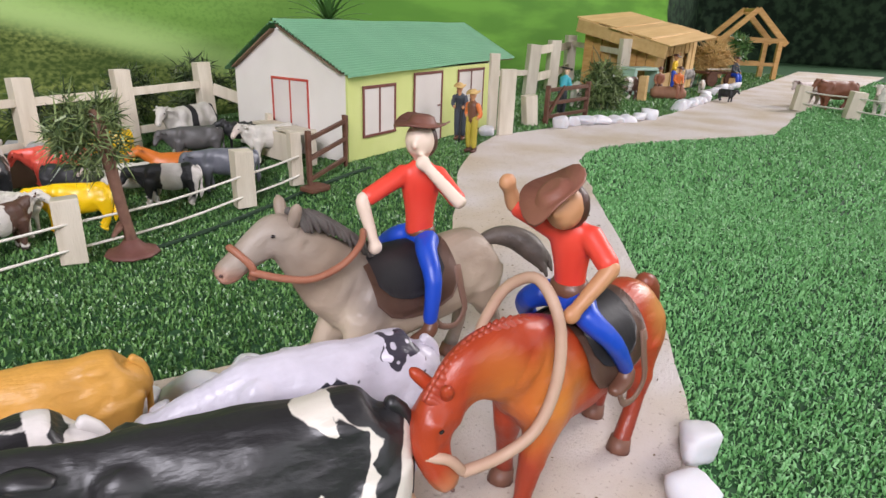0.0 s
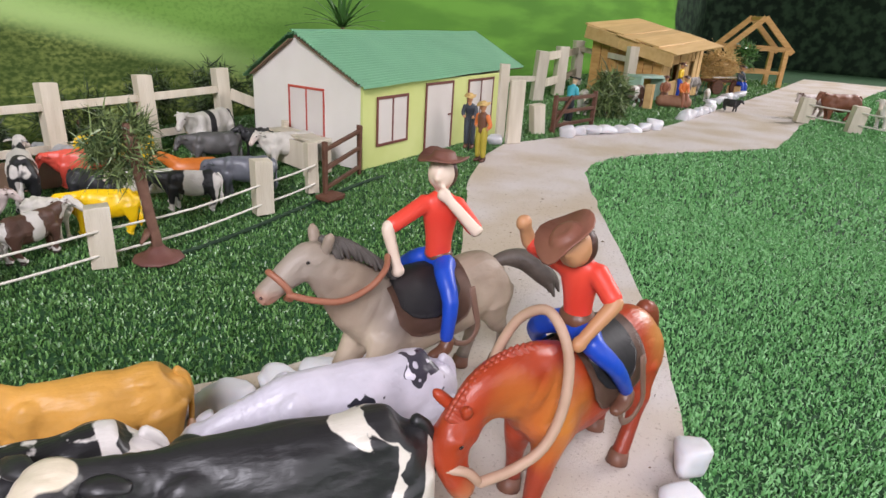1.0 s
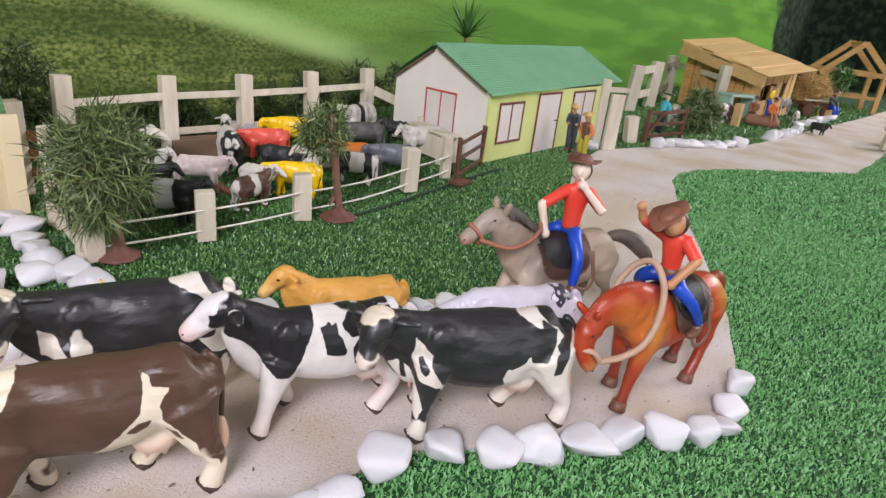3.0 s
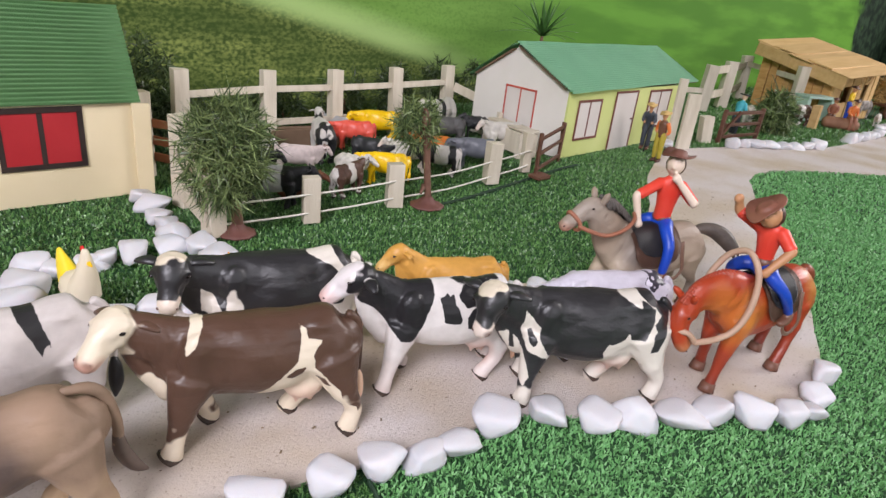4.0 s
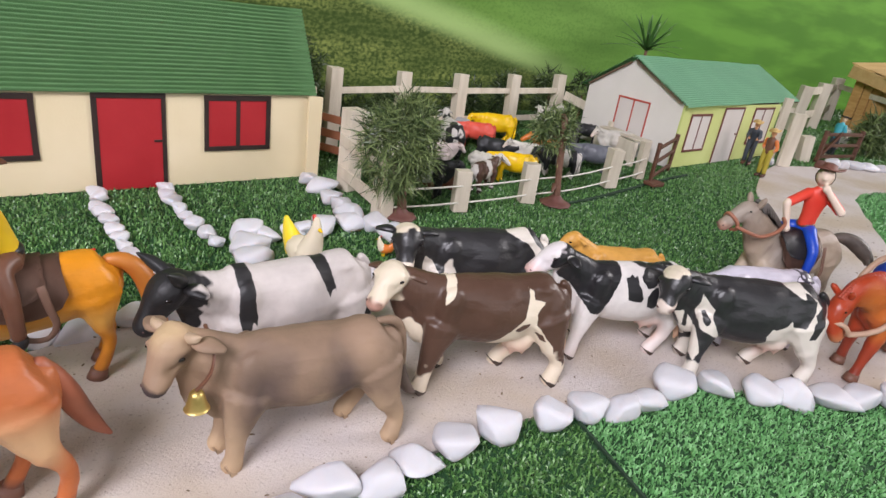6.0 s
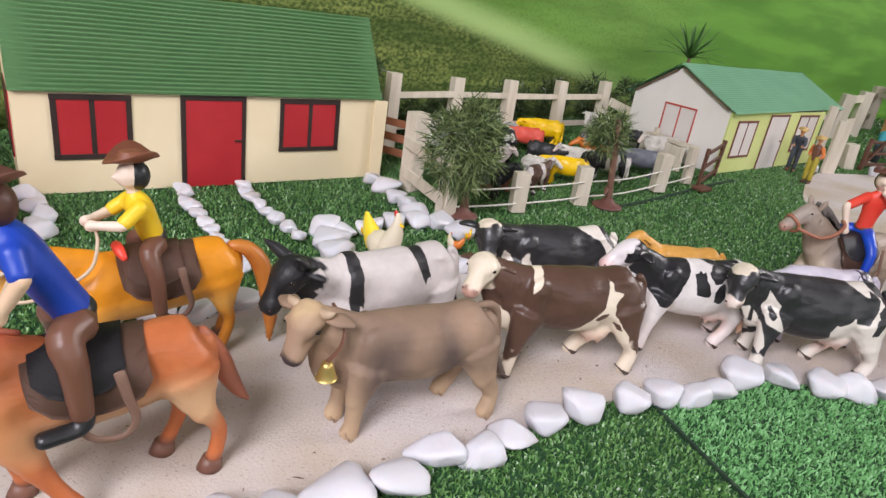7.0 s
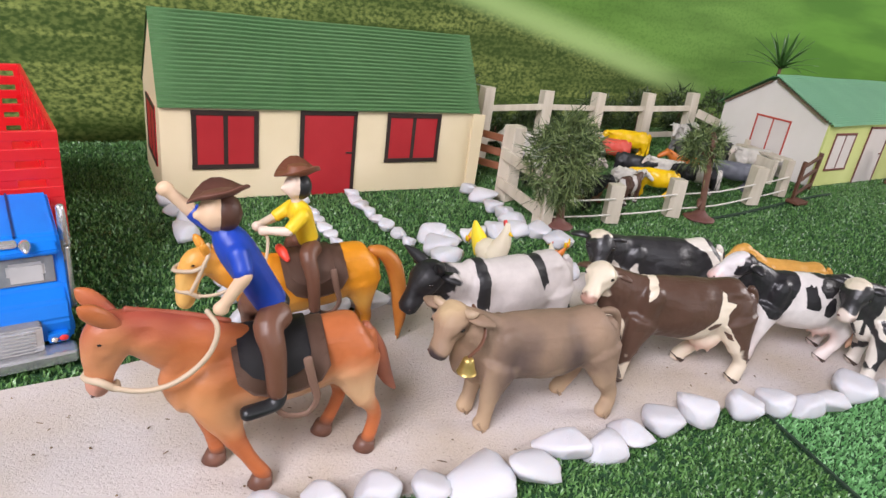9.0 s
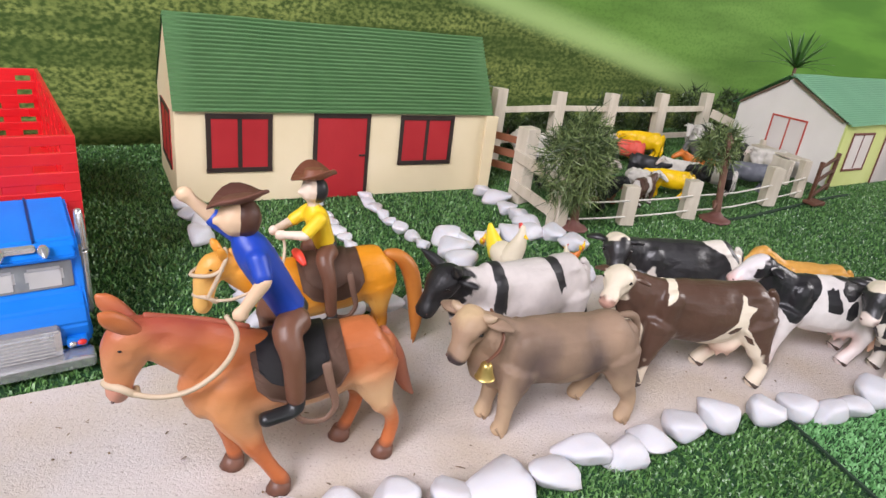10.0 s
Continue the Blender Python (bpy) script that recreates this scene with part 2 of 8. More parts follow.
M_BASE = surface("brown_tree_base", (0.12, 0.045, 0.035), (0.17, 0.07, 0.055), 80, 0.6, 0.3, 300)
M_STONE = stone_mat()
M_JOINT = surface("dark_joint", (0.010, 0.03, 0.014), (0.025, 0.06, 0.028), 200, 0.9)
M_CRUMB = surface("brown_crumb", (0.10, 0.065, 0.035), (0.26, 0.18, 0.10), 300, 0.8)
M_TURFBASE = surface("turf_backing", (0.010, 0.048, 0.014), (0.022, 0.085, 0.026), 150, 0.8, 0.6, 500)
M_TURFEAST = blade_mat("east_turf_blades", (0.125, 0.345, 0.112), (0.225, 0.50, 0.182), 0.50, 0.6)
M_TURF = blade_mat("turf_blades", (0.034, 0.118, 0.025), (0.172, 0.355, 0.098), 0.40)
M_NEEDLE = blade_mat("needle_leaves", (0.016, 0.042, 0.012), (0.25, 0.32, 0.12), 0.4, 0.4)
M_HEDGE = blade_mat("hedge_needles", (0.007, 0.020, 0.006), (0.085, 0.125, 0.045), 0.4, 0.4)
M_YUCCA = blade_mat("yucca_leaves", (0.03, 0.10, 0.02), (0.12, 0.26, 0.06), 0.4)
M_CLOTH = backdrop_mat()
M_PATH = path_mat()
M_ROOM = surface("room_plaster", (0.15, 0.14, 0.13), (0.19, 0.18, 0.17), 4, 0.85, 0.1, 90)
M_FLOOR = surface("room_floor", (0.12, 0.10, 0.085), (0.16, 0.14, 0.12), 5, 0.6)
M_CEIL = surface("room_ceiling", (0.22, 0.21, 0.20), (0.26, 0.25, 0.24), 4, 0.9)
M_SKIN = surface("pale_doll_skin", (0.70, 0.47, 0.30), (0.74, 0.52, 0.35), 60, 0.5)
M_TANSKIN = surface("tan_doll_skin", (0.50, 0.24, 0.11), (0.56, 0.28, 0.14), 60, 0.5)
M_LIGHTSKIN = surface("light_doll_skin", (0.74, 0.58, 0.46), (0.78, 0.64, 0.52), 60, 0.5)
M_REDSHIRT = surface("red_clay", (0.74, 0.05, 0.03), (0.80, 0.075, 0.045), 60, 0.45)
M_BLUESHIRT = surface("blue_clay", (0.010, 0.045, 0.36), (0.014, 0.065, 0.45), 60, 0.45)
M_JEANS = surface("blue_clay_jeans", (0.008, 0.05, 0.42), (0.012, 0.075, 0.52), 60, 0.4)
M_YELLOW = surface("yellow_clay", (0.78, 0.50, 0.012), (0.84, 0.58, 0.03), 60, 0.45)
M_BROWNCLAY = surface("brown_clay", (0.13, 0.055, 0.032), (0.17, 0.075, 0.045), 60, 0.42, 0.2, 250)
M_HAT = surface("dark_brown_hat", (0.11, 0.04, 0.027), (0.18, 0.07, 0.046), 70, 0.58, 0.3, 200)
M_HATTAN = surface("tan_brown_hat", (0.17, 0.058, 0.03), (0.23, 0.085, 0.045), 70, 0.45, 0.3, 200)
M_HATRUST = surface("rust_brown_hat", (0.22, 0.085, 0.055), (0.30, 0.125, 0.082), 70, 0.5, 0.3, 200)
M_HAIR = surface("brown_hair", (0.06, 0.022, 0.014), (0.10, 0.04, 0.025), 90, 0.5, 0.4, 250)
M_BLACK = surface("black_clay", (0.010, 0.010, 0.011), (0.02, 0.02, 0.021), 80, 0.4, 0.2, 250)
M_SADDLE = surface("brown_saddle", (0.16, 0.085, 0.058), (0.21, 0.12, 0.085), 60, 0.5, 0.2, 250)
M_SADDLEDARK = surface("charcoal_saddle_pad", (0.028, 0.026, 0.028), (0.045, 0.042, 0.045), 60, 0.5, 0.2, 250)
M_ROPE = surface("clay_rope", (0.46, 0.29, 0.20), (0.54, 0.36, 0.26), 120, 0.55)
M_ROPEPALE = surface("pale_clay_rope", (0.50, 0.38, 0.26), (0.57, 0.45, 0.32), 120, 0.55)
M_BRIDLE = surface("rust_bridle", (0.30, 0.11, 0.06), (0.36, 0.15, 0.09), 120, 0.5)
M_BRASS = surface("brass_bell", (0.56, 0.40, 0.13), (0.66, 0.50, 0.18), 200, 0.42, metal=0.9)
M_CHROME = surface("chrome_plastic", (0.62, 0.62, 0.63), (0.72, 0.72, 0.73), 60, 0.25, metal=0.75)
M_TRUCKBLUE = surface("blue_truck_plastic", (0.004, 0.17, 0.68), (0.006, 0.20, 0.74), 30, 0.42, spec=0.35)
M_TRUCKRED = surface("red_truck_plastic", (0.62, 0.012, 0.018), (0.70, 0.02, 0.026), 30, 0.3)
M_GLASSDARK = surface("smoked_windscreen", (0.10, 0.11, 0.12), (0.24, 0.25, 0.25), 60, 0.12, spec=0.8)
M_SEATGREY = surface("grey_seat_plastic", (0.36, 0.35, 0.34), (0.46, 0.45, 0.44), 60, 0.4)
M_SEAM = surface("dark_seam", (0.004, 0.03, 0.12), (0.006, 0.04, 0.16), 60, 0.6)
M_TYRE = surface("black_tyre", (0.012, 0.012, 0.013), (0.02, 0.02, 0.02), 60, 0.7)
M_LAMPRED = surface("red_lamp", (0.6, 0.02, 0.02), (0.7, 0.04, 0.03), 60, 0.3)
M_MINT = surface("mint_table_paint", (0.42, 0.60, 0.50), (0.50, 0.66, 0.57), 40, 0.6)
M_HAY = blade_mat("hay_strands", (0.42, 0.25, 0.07), (0.66, 0.46, 0.18), 0.7)
M_OLIVE = surface("olive_trousers", (0.38, 0.30, 0.03), (0.46, 0.37, 0.05), 80, 0.6)
M_GREYCOAT = surface("charcoal_coat", (0.035, 0.042, 0.055), (0.06, 0.07, 0.085), 80, 0.5)
M_TEAL = surface("turquoise_shirt", (0.05, 0.38, 0.46), (0.08, 0.44, 0.52), 80, 0.6)
M_ORANGE = surface("orange_shirt", (0.66, 0.16, 0.03), (0.72, 0.2, 0.05), 80, 0.5)
M_STRAWHAT = surface("straw_hat", (0.55, 0.36, 0.12), (0.62, 0.42, 0.17), 120, 0.7)

# ---- building helpers ----
def V(*a):
    return Vector(a)


def put(name, bm, material, parent=None, label="", smooth=False):
    """Links a bmesh as one mesh object. material: one, or a list for the faces' slots."""
    me = bpy.data.meshes.new(name)
    bmesh.ops.recalc_face_normals(bm, faces=bm.faces)
    bm.to_mesh(me)
    bm.free()
    for mm in material if isinstance(material, (list, tuple)) else [material]:
        me.materials.append(mm)
    if smooth:
        me.shade_smooth()
    ob = new(name, me)
    if parent:
        ob.parent = parent
    if label:
        ob["label"] = label
    return ob


def part(name, bm, material, parent, label="", smooth=False):
    return put(name, bm, material, parent, label, smooth)


def base_at(name, m, label, category, group="", kind=""):
    ob = new(name)
    ob.matrix_basis = m
    ob.empty_display_size = 0.01
    return tagged(ob, label, category, group, kind)


def add_box(bm, lo, hi, bevel=0.0, mat=0, jitter=0.0):
    c = [(a + b) / 2 for a, b in zip(lo, hi)]
    s = [b - a for a, b in zip(lo, hi)]
    m = Matrix.Translation(c) @ Matrix.Diagonal((*s, 1))
    got = bmesh.ops.create_cube(bm, size=1, matrix=m)
    vs = got["verts"]
    if jitter:
        for v in vs:
            v.co += Vector([random.uniform(-jitter, jitter) for _ in range(3)])
    es = {e for v in vs for e in v.link_edges}
    fs = {f for v in vs for f in v.link_faces}
    for f in fs:
        f.material_index = mat
    if bevel:
        out = bmesh.ops.bevel(bm, geom=list(es), offset=bevel, segments=2, affect="EDGES", profile=0.6)
        for f in out["faces"]:
            f.material_index = mat
    return bm


def box(lo, hi, bevel=0.0, jitter=0.0):
    return add_box(bmesh.new(), lo, hi, bevel, 0, jitter)


def smoothed(rows, steps):
    """A Catmull-Rom run through rows of equal length."""
    rows = [np.array(r, float) for r in rows]
    if steps < 2 or len(rows) < 3:
        return rows
    out = []
    for i in range(len(rows) - 1):
        a, b, c, d = rows[max(i - 1, 0)], rows[i], rows[i + 1], rows[min(i + 2, len(rows) - 1)]
        for k in range(steps):
            t = k / steps
            out.append(0.5 * (2 * b + (c - a) * t + (2 * a - 5 * b + 4 * c - d) * t * t + (3 * b - a - 3 * c + d) * t ** 3))
    out.append(rows[-1])
    return out


def tube(bm, rows, side=(0, 1, 0), seg=12, steps=3, mat=0, unit=0.001, round_ends=True):
    """A closed organic limb. rows: x, y, z, half width along side, half depth across it."""
    rows = [(*r, r[3]) if len(r) == 4 else r for r in rows]
    rows = smoothed(rows, steps)
    pts = [Vector(r[:3]) * unit for r in rows]
    rad = [(max(r[3], 0.2) * unit, max(r[4], 0.2) * unit) for r in rows]
    ref = Vector(side)
    rings = []
    n = len(pts)

    def ring(p, tan, ra, rb):
        s = ref - tan * ref.dot(tan)
        s = s.normalized() if s.length > 1e-4 else tan.orthogonal().normalized()
        u = tan.cross(s).normalized()
        return [bm.verts.new(p + s * (ra * math.cos(a)) + u * (rb * math.sin(a))) for a in [2 * math.pi * k / seg for k in range(seg)]]

    for i, p in enumerate(pts):
        tan = (pts[min(i + 1, n - 1)] - pts[max(i - 1, 0)]).normalized()
        if round_ends and i == 0:
            rings.append(ring(p - tan * min(rad[0]) * 0.55, tan, rad[0][0] * 0.6, rad[0][1] * 0.6))
        rings.append(ring(p, tan, *rad[i]))
        if round_ends and i == n - 1:
            rings.append(ring(p + tan * min(rad[i]) * 0.55, tan, rad[i][0] * 0.6, rad[i][1] * 0.6))
    for a, b in zip(rings, rings[1:]):
        for k in range(seg):
            f = bm.faces.new((a[k], a[(k + 1) % seg], b[(k + 1) % seg], b[k]))
            f.material_index, f.smooth = mat, True
    for r, flip in ((rings[0], True), (rings[-1], False)):
        f = bm.faces.new(r[::-1] if flip else r)
        f.material_index, f.smooth = mat, True
    return bm


def ball(bm, c, r, mat=0, unit=0.001, sub=2, turn=None):
    m = Matrix.Translation(Vector(c) * unit) @ (turn or Matrix.Identity(4)) @ Matrix.Diagonal((*[q * unit for q in r], 1))
    got = bmesh.ops.create_icosphere(bm, subdivisions=sub, radius=1, matrix=m)
    for v in got["verts"]:
        for f in v.link_faces:
            f.material_index, f.smooth = mat, True
    return bm


def stuff_mesh(name, verts, faces, material, label, category, kind="stuff", parent=None):
    me = bpy.data.meshes.new(name)
    me.from_pydata(verts, [], faces)
    me.materials.append(material)
    ob = new(name, me)
    if parent:
        ob.parent = parent
        if label:
            ob["label"] = label
        if kind:
            ob["kind"] = kind
        return ob
    return tagged(ob, label, category, kind=kind)


# ---- the ground: a level board that rises a little past the corral ----
def lift(x, y=0.0):
    u = min(1.0, max(0.0, (x - 0.26) / 0.24))
    return 0.019 * u * u * (3 - 2 * u)


def lift_np(x):
    u = np.clip((x - 0.26) / 0.24, 0, 1)
    return 0.019 * u * u * (3 - 2 * u)


# the path's outline: along the front edge eastward, up the bend, east to the far yard, and back
FRONT_EDGE = [(-0.80, 0.215), (-0.45, 0.222), (-0.25, 0.226), (-0.17, 0.217), (-0.10, 0.216), (-0.03, 0.213), (0.03, 0.198),
              (0.08, 0.193), (0.12, 0.165), (0.17, 0.134), (0.21, 0.104), (0.235, 0.092), (0.258, 0.096)]
EAST_EDGE = [(0.27, 0.10), (0.306, 0.114), (0.35, 0.134), (0.386, 0.155), (0.447, 0.194), (0.52, 0.238), (0.60, 0.282), (0.655, 0.309),
             (0.70, 0.320), (0.75, 0.318), (0.81, 0.294), (0.91, 0.232), (1.01, 0.172), (1.14, 0.170), (1.30, 0.172), (1.8, 0.12), (2.6, 0.05)]
NORTH_EDGE = [(2.6, 0.30), (1.87, 0.310), (1.41, 0.327), (1.17, 0.334), (1.03, 0.342), (0.93, 0.378), (0.84, 0.416), (0.76, 0.434),
              (0.72, 0.445), (0.66, 0.432), (0.60, 0.409), (0.53, 0.378), (0.424, 0.312), (0.34, 0.265), (0.28, 0.262), (0.22, 0.285)]
BACK_EDGE = [(0.17, 0.31), (0.09, 0.35), (0.02, 0.378), (-0.07, 0.382), (-0.15, 0.376), (-0.24, 0.365), (-0.33, 0.350), (-0.45, 0.345), (-0.80, 0.34)]
OUTLINE = FRONT_EDGE + EAST_EDGE + NORTH_EDGE + BACK_EDGE


def outline_fine(rows, per):
    out = []
    for a, b in zip(rows, rows[1:] + rows[:1]):
        k = max(1, int(math.dist(a, b) / per))
        out += [(a[0] + (b[0] - a[0]) * i / k, a[1] + (b[1] - a[1]) * i / k) for i in range(k)]
    return out


def wavy_path():
    fine = outline_fine(OUTLINE, 0.02)
    return [(x + 0.0025 * noise.noise((x * 40, y * 40, 3.0)), y + 0.0025 * noise.noise((x * 40, y * 40, 9.0))) for x, y in fine]


PATH_LINE = wavy_path()


def inside(xs, ys, poly):
    hit = np.zeros(len(xs), bool)
    for (x0, y0), (x1, y1) in zip(poly, poly[1:] + poly[:1]):
        if y0 == y1:
            continue
        c = ((ys < y0) != (ys < y1)) & (xs < (x1 - x0) * (ys - y0) / (y1 - y0) + x0)
        hit ^= c
    return hit


def make_ground():
    xs = sorted(set([-1.44, -1.1, -0.8, -0.5, 2.0, 2.6, 3.3] + [round(-0.4 + 0.03 * i, 3) for i in range(60)]))
    ys = [-0.9, -0.6, -0.4] + [round(-0.3 + 0.05 * i, 3) for i in range(23)]
    bm = bmesh.new()
    g = {(i, j): bm.verts.new((x, y, lift(x) - 0.0022)) for i, x in enumerate(xs) for j, y in enumerate(ys)}
    for i in range(len(xs) - 1):
        for j in range(len(ys) - 1):
            bm.faces.new((g[i, j], g[i + 1, j], g[i + 1, j + 1], g[i, j + 1]))
    tagged(put("ground", bm, M_TURFBASE, smooth=False), "green artificial turf sheet laid over a board", "ground", kind="structure")
    bm = bmesh.new()
    top = [bm.verts.new((x, y, 0.0)) for x, y in PATH_LINE]
    bm.faces.new(top)
    bmesh.ops.triangulate(bm, faces=bm.faces[:])
    # cut into strips so that it follows the rise
    for k in range(12):
        x = 0.26 + 0.022 * k
        bmesh.ops.bisect_plane(bm, geom=bm.verts[:] + bm.edges[:] + bm.faces[:], plane_co=(x, 0, 0), plane_no=(1, 0, 0))
    edge = [e for e in bm.edges if len(e.link_faces) == 1]
    for v in bm.verts:
        v.co.z = lift(v.co.x)
    ext = bmesh.ops.extrude_edge_only(bm, edges=edge)
    for v in ext["geom"]:
        if isinstance(v, bmesh.types.BMVert):
            v.co.z -= 0.004
    tagged(put("path", bm, M_PATH), "pale sandy cement path winding through the toy farm", "path", kind="structure")
    tagged(put("table_base", box((-1.44, -0.85, -0.75), (3.2, 0.78, -0.026)), M_FLOOR), "plain board stand that carries the diorama", "stand", kind="structure")


make_ground()


def make_room():
    """Plain assumed room round the table, unseen and dark to limit bounce, with window openings to the south, west and
    east.
    """
    x0, x1, y0, y1, z0, z1, w = -1.45, 3.7, -2.45, 1.1, -0.75, 2.45, 0.12
    tagged(put("floor", box((x0 - w, y0 - w, z0 - 0.1), (x1 + w, y1 + w, z0)), M_FLOOR), "brown floor of the room", "floor", kind="structure")
    tagged(put("ceiling", box((x0 - w, y0 - w, z1), (x1 + w, y1 + w, z1 + 0.1)), M_CEIL), "plain grey ceiling of the room", "ceiling", kind="structure")
    tagged(put("wall_north", box((x0, y1, z0), (x1, y1 + w, z1)), M_ROOM), "plain grey wall behind the printed cloth", "wall", kind="structure")
    bm = bmesh.new()
    a, b, c, d = -2.05, -0.35, 1.30, 2.38
    add_box(bm, (x1, y0, z0), (x1 + w, a, z1))
    add_box(bm, (x1, b, z0), (x1 + w, y1, z1))
    add_box(bm, (x1, a, z0), (x1 + w, b, c))
    add_box(bm, (x1, a, d), (x1 + w, b, z1))
    tagged(put("wall_east", bm, M_ROOM), "assumed plain grey wall, unseen, with an opening for a lamp", "wall", kind="structure")
    bm = bmesh.new()
    a, b, c, d = -1.32, 1.95, 0.28, 1.62
    add_box(bm, (x0, y0 - w, z0), (a, y0, z1))
    add_box(bm, (b, y0 - w, z0), (x1, y0, z1))
    add_box(bm, (a, y0 - w, z0), (b, y0, c))
    add_box(bm, (a, y0 - w, d), (b, y0, z1))
    tagged(put("wall_south", bm, M_ROOM), "assumed plain grey wall, unseen, with a wide opening for a lamp", "wall", kind="structure")
    bm = bmesh.new()
    a, b, c, d = -1.05, 0.05, 0.70, 1.72
    add_box(bm, (x0 - w, y0, z0), (x0, a, z1))
    add_box(bm, (x0 - w, b, z0), (x0, y1, z1))
    add_box(bm, (x0 - w, a, z0), (x0, b, c))
    add_box(bm, (x0 - w, a, d), (x0, b, z1))
    tagged(put("wall_west", bm, M_ROOM), "assumed plain grey wall, unseen, with an opening for a lamp", "wall", kind="structure")


make_room()


def make_backdrop():
    """One long printed cloth, hung in soft folds and turned at the east end."""
    bm = bmesh.new()
    line = [(-1.43 + 0.035 * i, 0.80) for i in range(132)] + [(3.19 + 0.02 * math.sin(k * 0.3), 0.78 - 0.05 * k) for k in range(26)]
    zs = [-0.004, 0.03, 0.07, 0.11, 0.15, 0.20, 0.26, 0.34, 0.45, 0.6]
    rows = []
    for i, (x, y) in enumerate(line):
        rows.append([bm.verts.new((x, y + 0.012 * noise.noise((x * 2.2, 0, z * 3)) + 0.008 * noise.noise((x * 7, 2, z * 1.5)) + 0.02 * (z / 0.6) ** 2, lift(x) * 0.5 + z)) for z in zs])
    for a, b in zip(rows, rows[1:]):
        for k in range(len(zs) - 1):
            f = bm.faces.new((a[k], b[k], b[k + 1], a[k + 1]))
            f.smooth = True
    ob = put("backdrop", bm, M_CLOTH, smooth=True)
    so = ob.modifiers.new("cloth", "SOLIDIFY")
    so.thickness = 0.001
    tagged(ob, "printed cloth backdrop of a sunlit green hillside", "backdrop", kind="structure")


make_backdrop()


# ---- houses ----
def corrugated(width, rows, wave, amp, thick, taper=0.0):
    """A roof sheet in its own plane: x along the ridge, y down the slope, waves running along the ridge."""
    bm = bmesh.new()
    n = int(rows / wave * 8)
    nx = 14
    g = []
    for j in range(n + 1):
        y = rows * j / n
        z = amp * (abs(math.sin(math.pi * y / wave)) ** 0.8 - 0.5)
        g.append([bm.verts.new((width * i / nx, -y * (1 - taper * i / nx), z + 0.0012 * noise.noise((i * 0.4, y * 12, 1.3)))) for i in range(nx + 1)])
    for a, b in zip(g, g[1:]):
        for i in range(nx):
            f = bm.faces.new((a[i], b[i], b[i + 1], a[i + 1]))
            f.smooth = True
    bmesh.ops.solidify(bm, geom=bm.faces[:], thickness=thick)
    return bm


def outline_frame(bm, x0, x1, z0, z1, t, y, depth, bars=(), sill=True):
    """Painted strip frame standing proud of a wall that faces -y."""
    j = lambda: random.uniform(-0.0004, 0.0004)
    add_box(bm, (x0 + j(), y - depth, z0), (x0 + t + j(), y, z1), 0.0003)
    add_box(bm, (x1 - t + j(), y - depth, z0), (x1 + j(), y, z1), 0.0003)
    add_box(bm, (x0, y - depth - 0.0002, z1 - t), (x1, y, z1 + j()), 0.0003)
    if sill:
        add_box(bm, (x0, y - depth - 0.0002, z0), (x1, y, z0 + t + j()), 0.0003)
    for b in bars:
        add_box(bm, (b - t * 0.45, y - depth + 0.0003, z0 + t), (b + t * 0.45, y, z1 - t), 0.0002)
    return bm


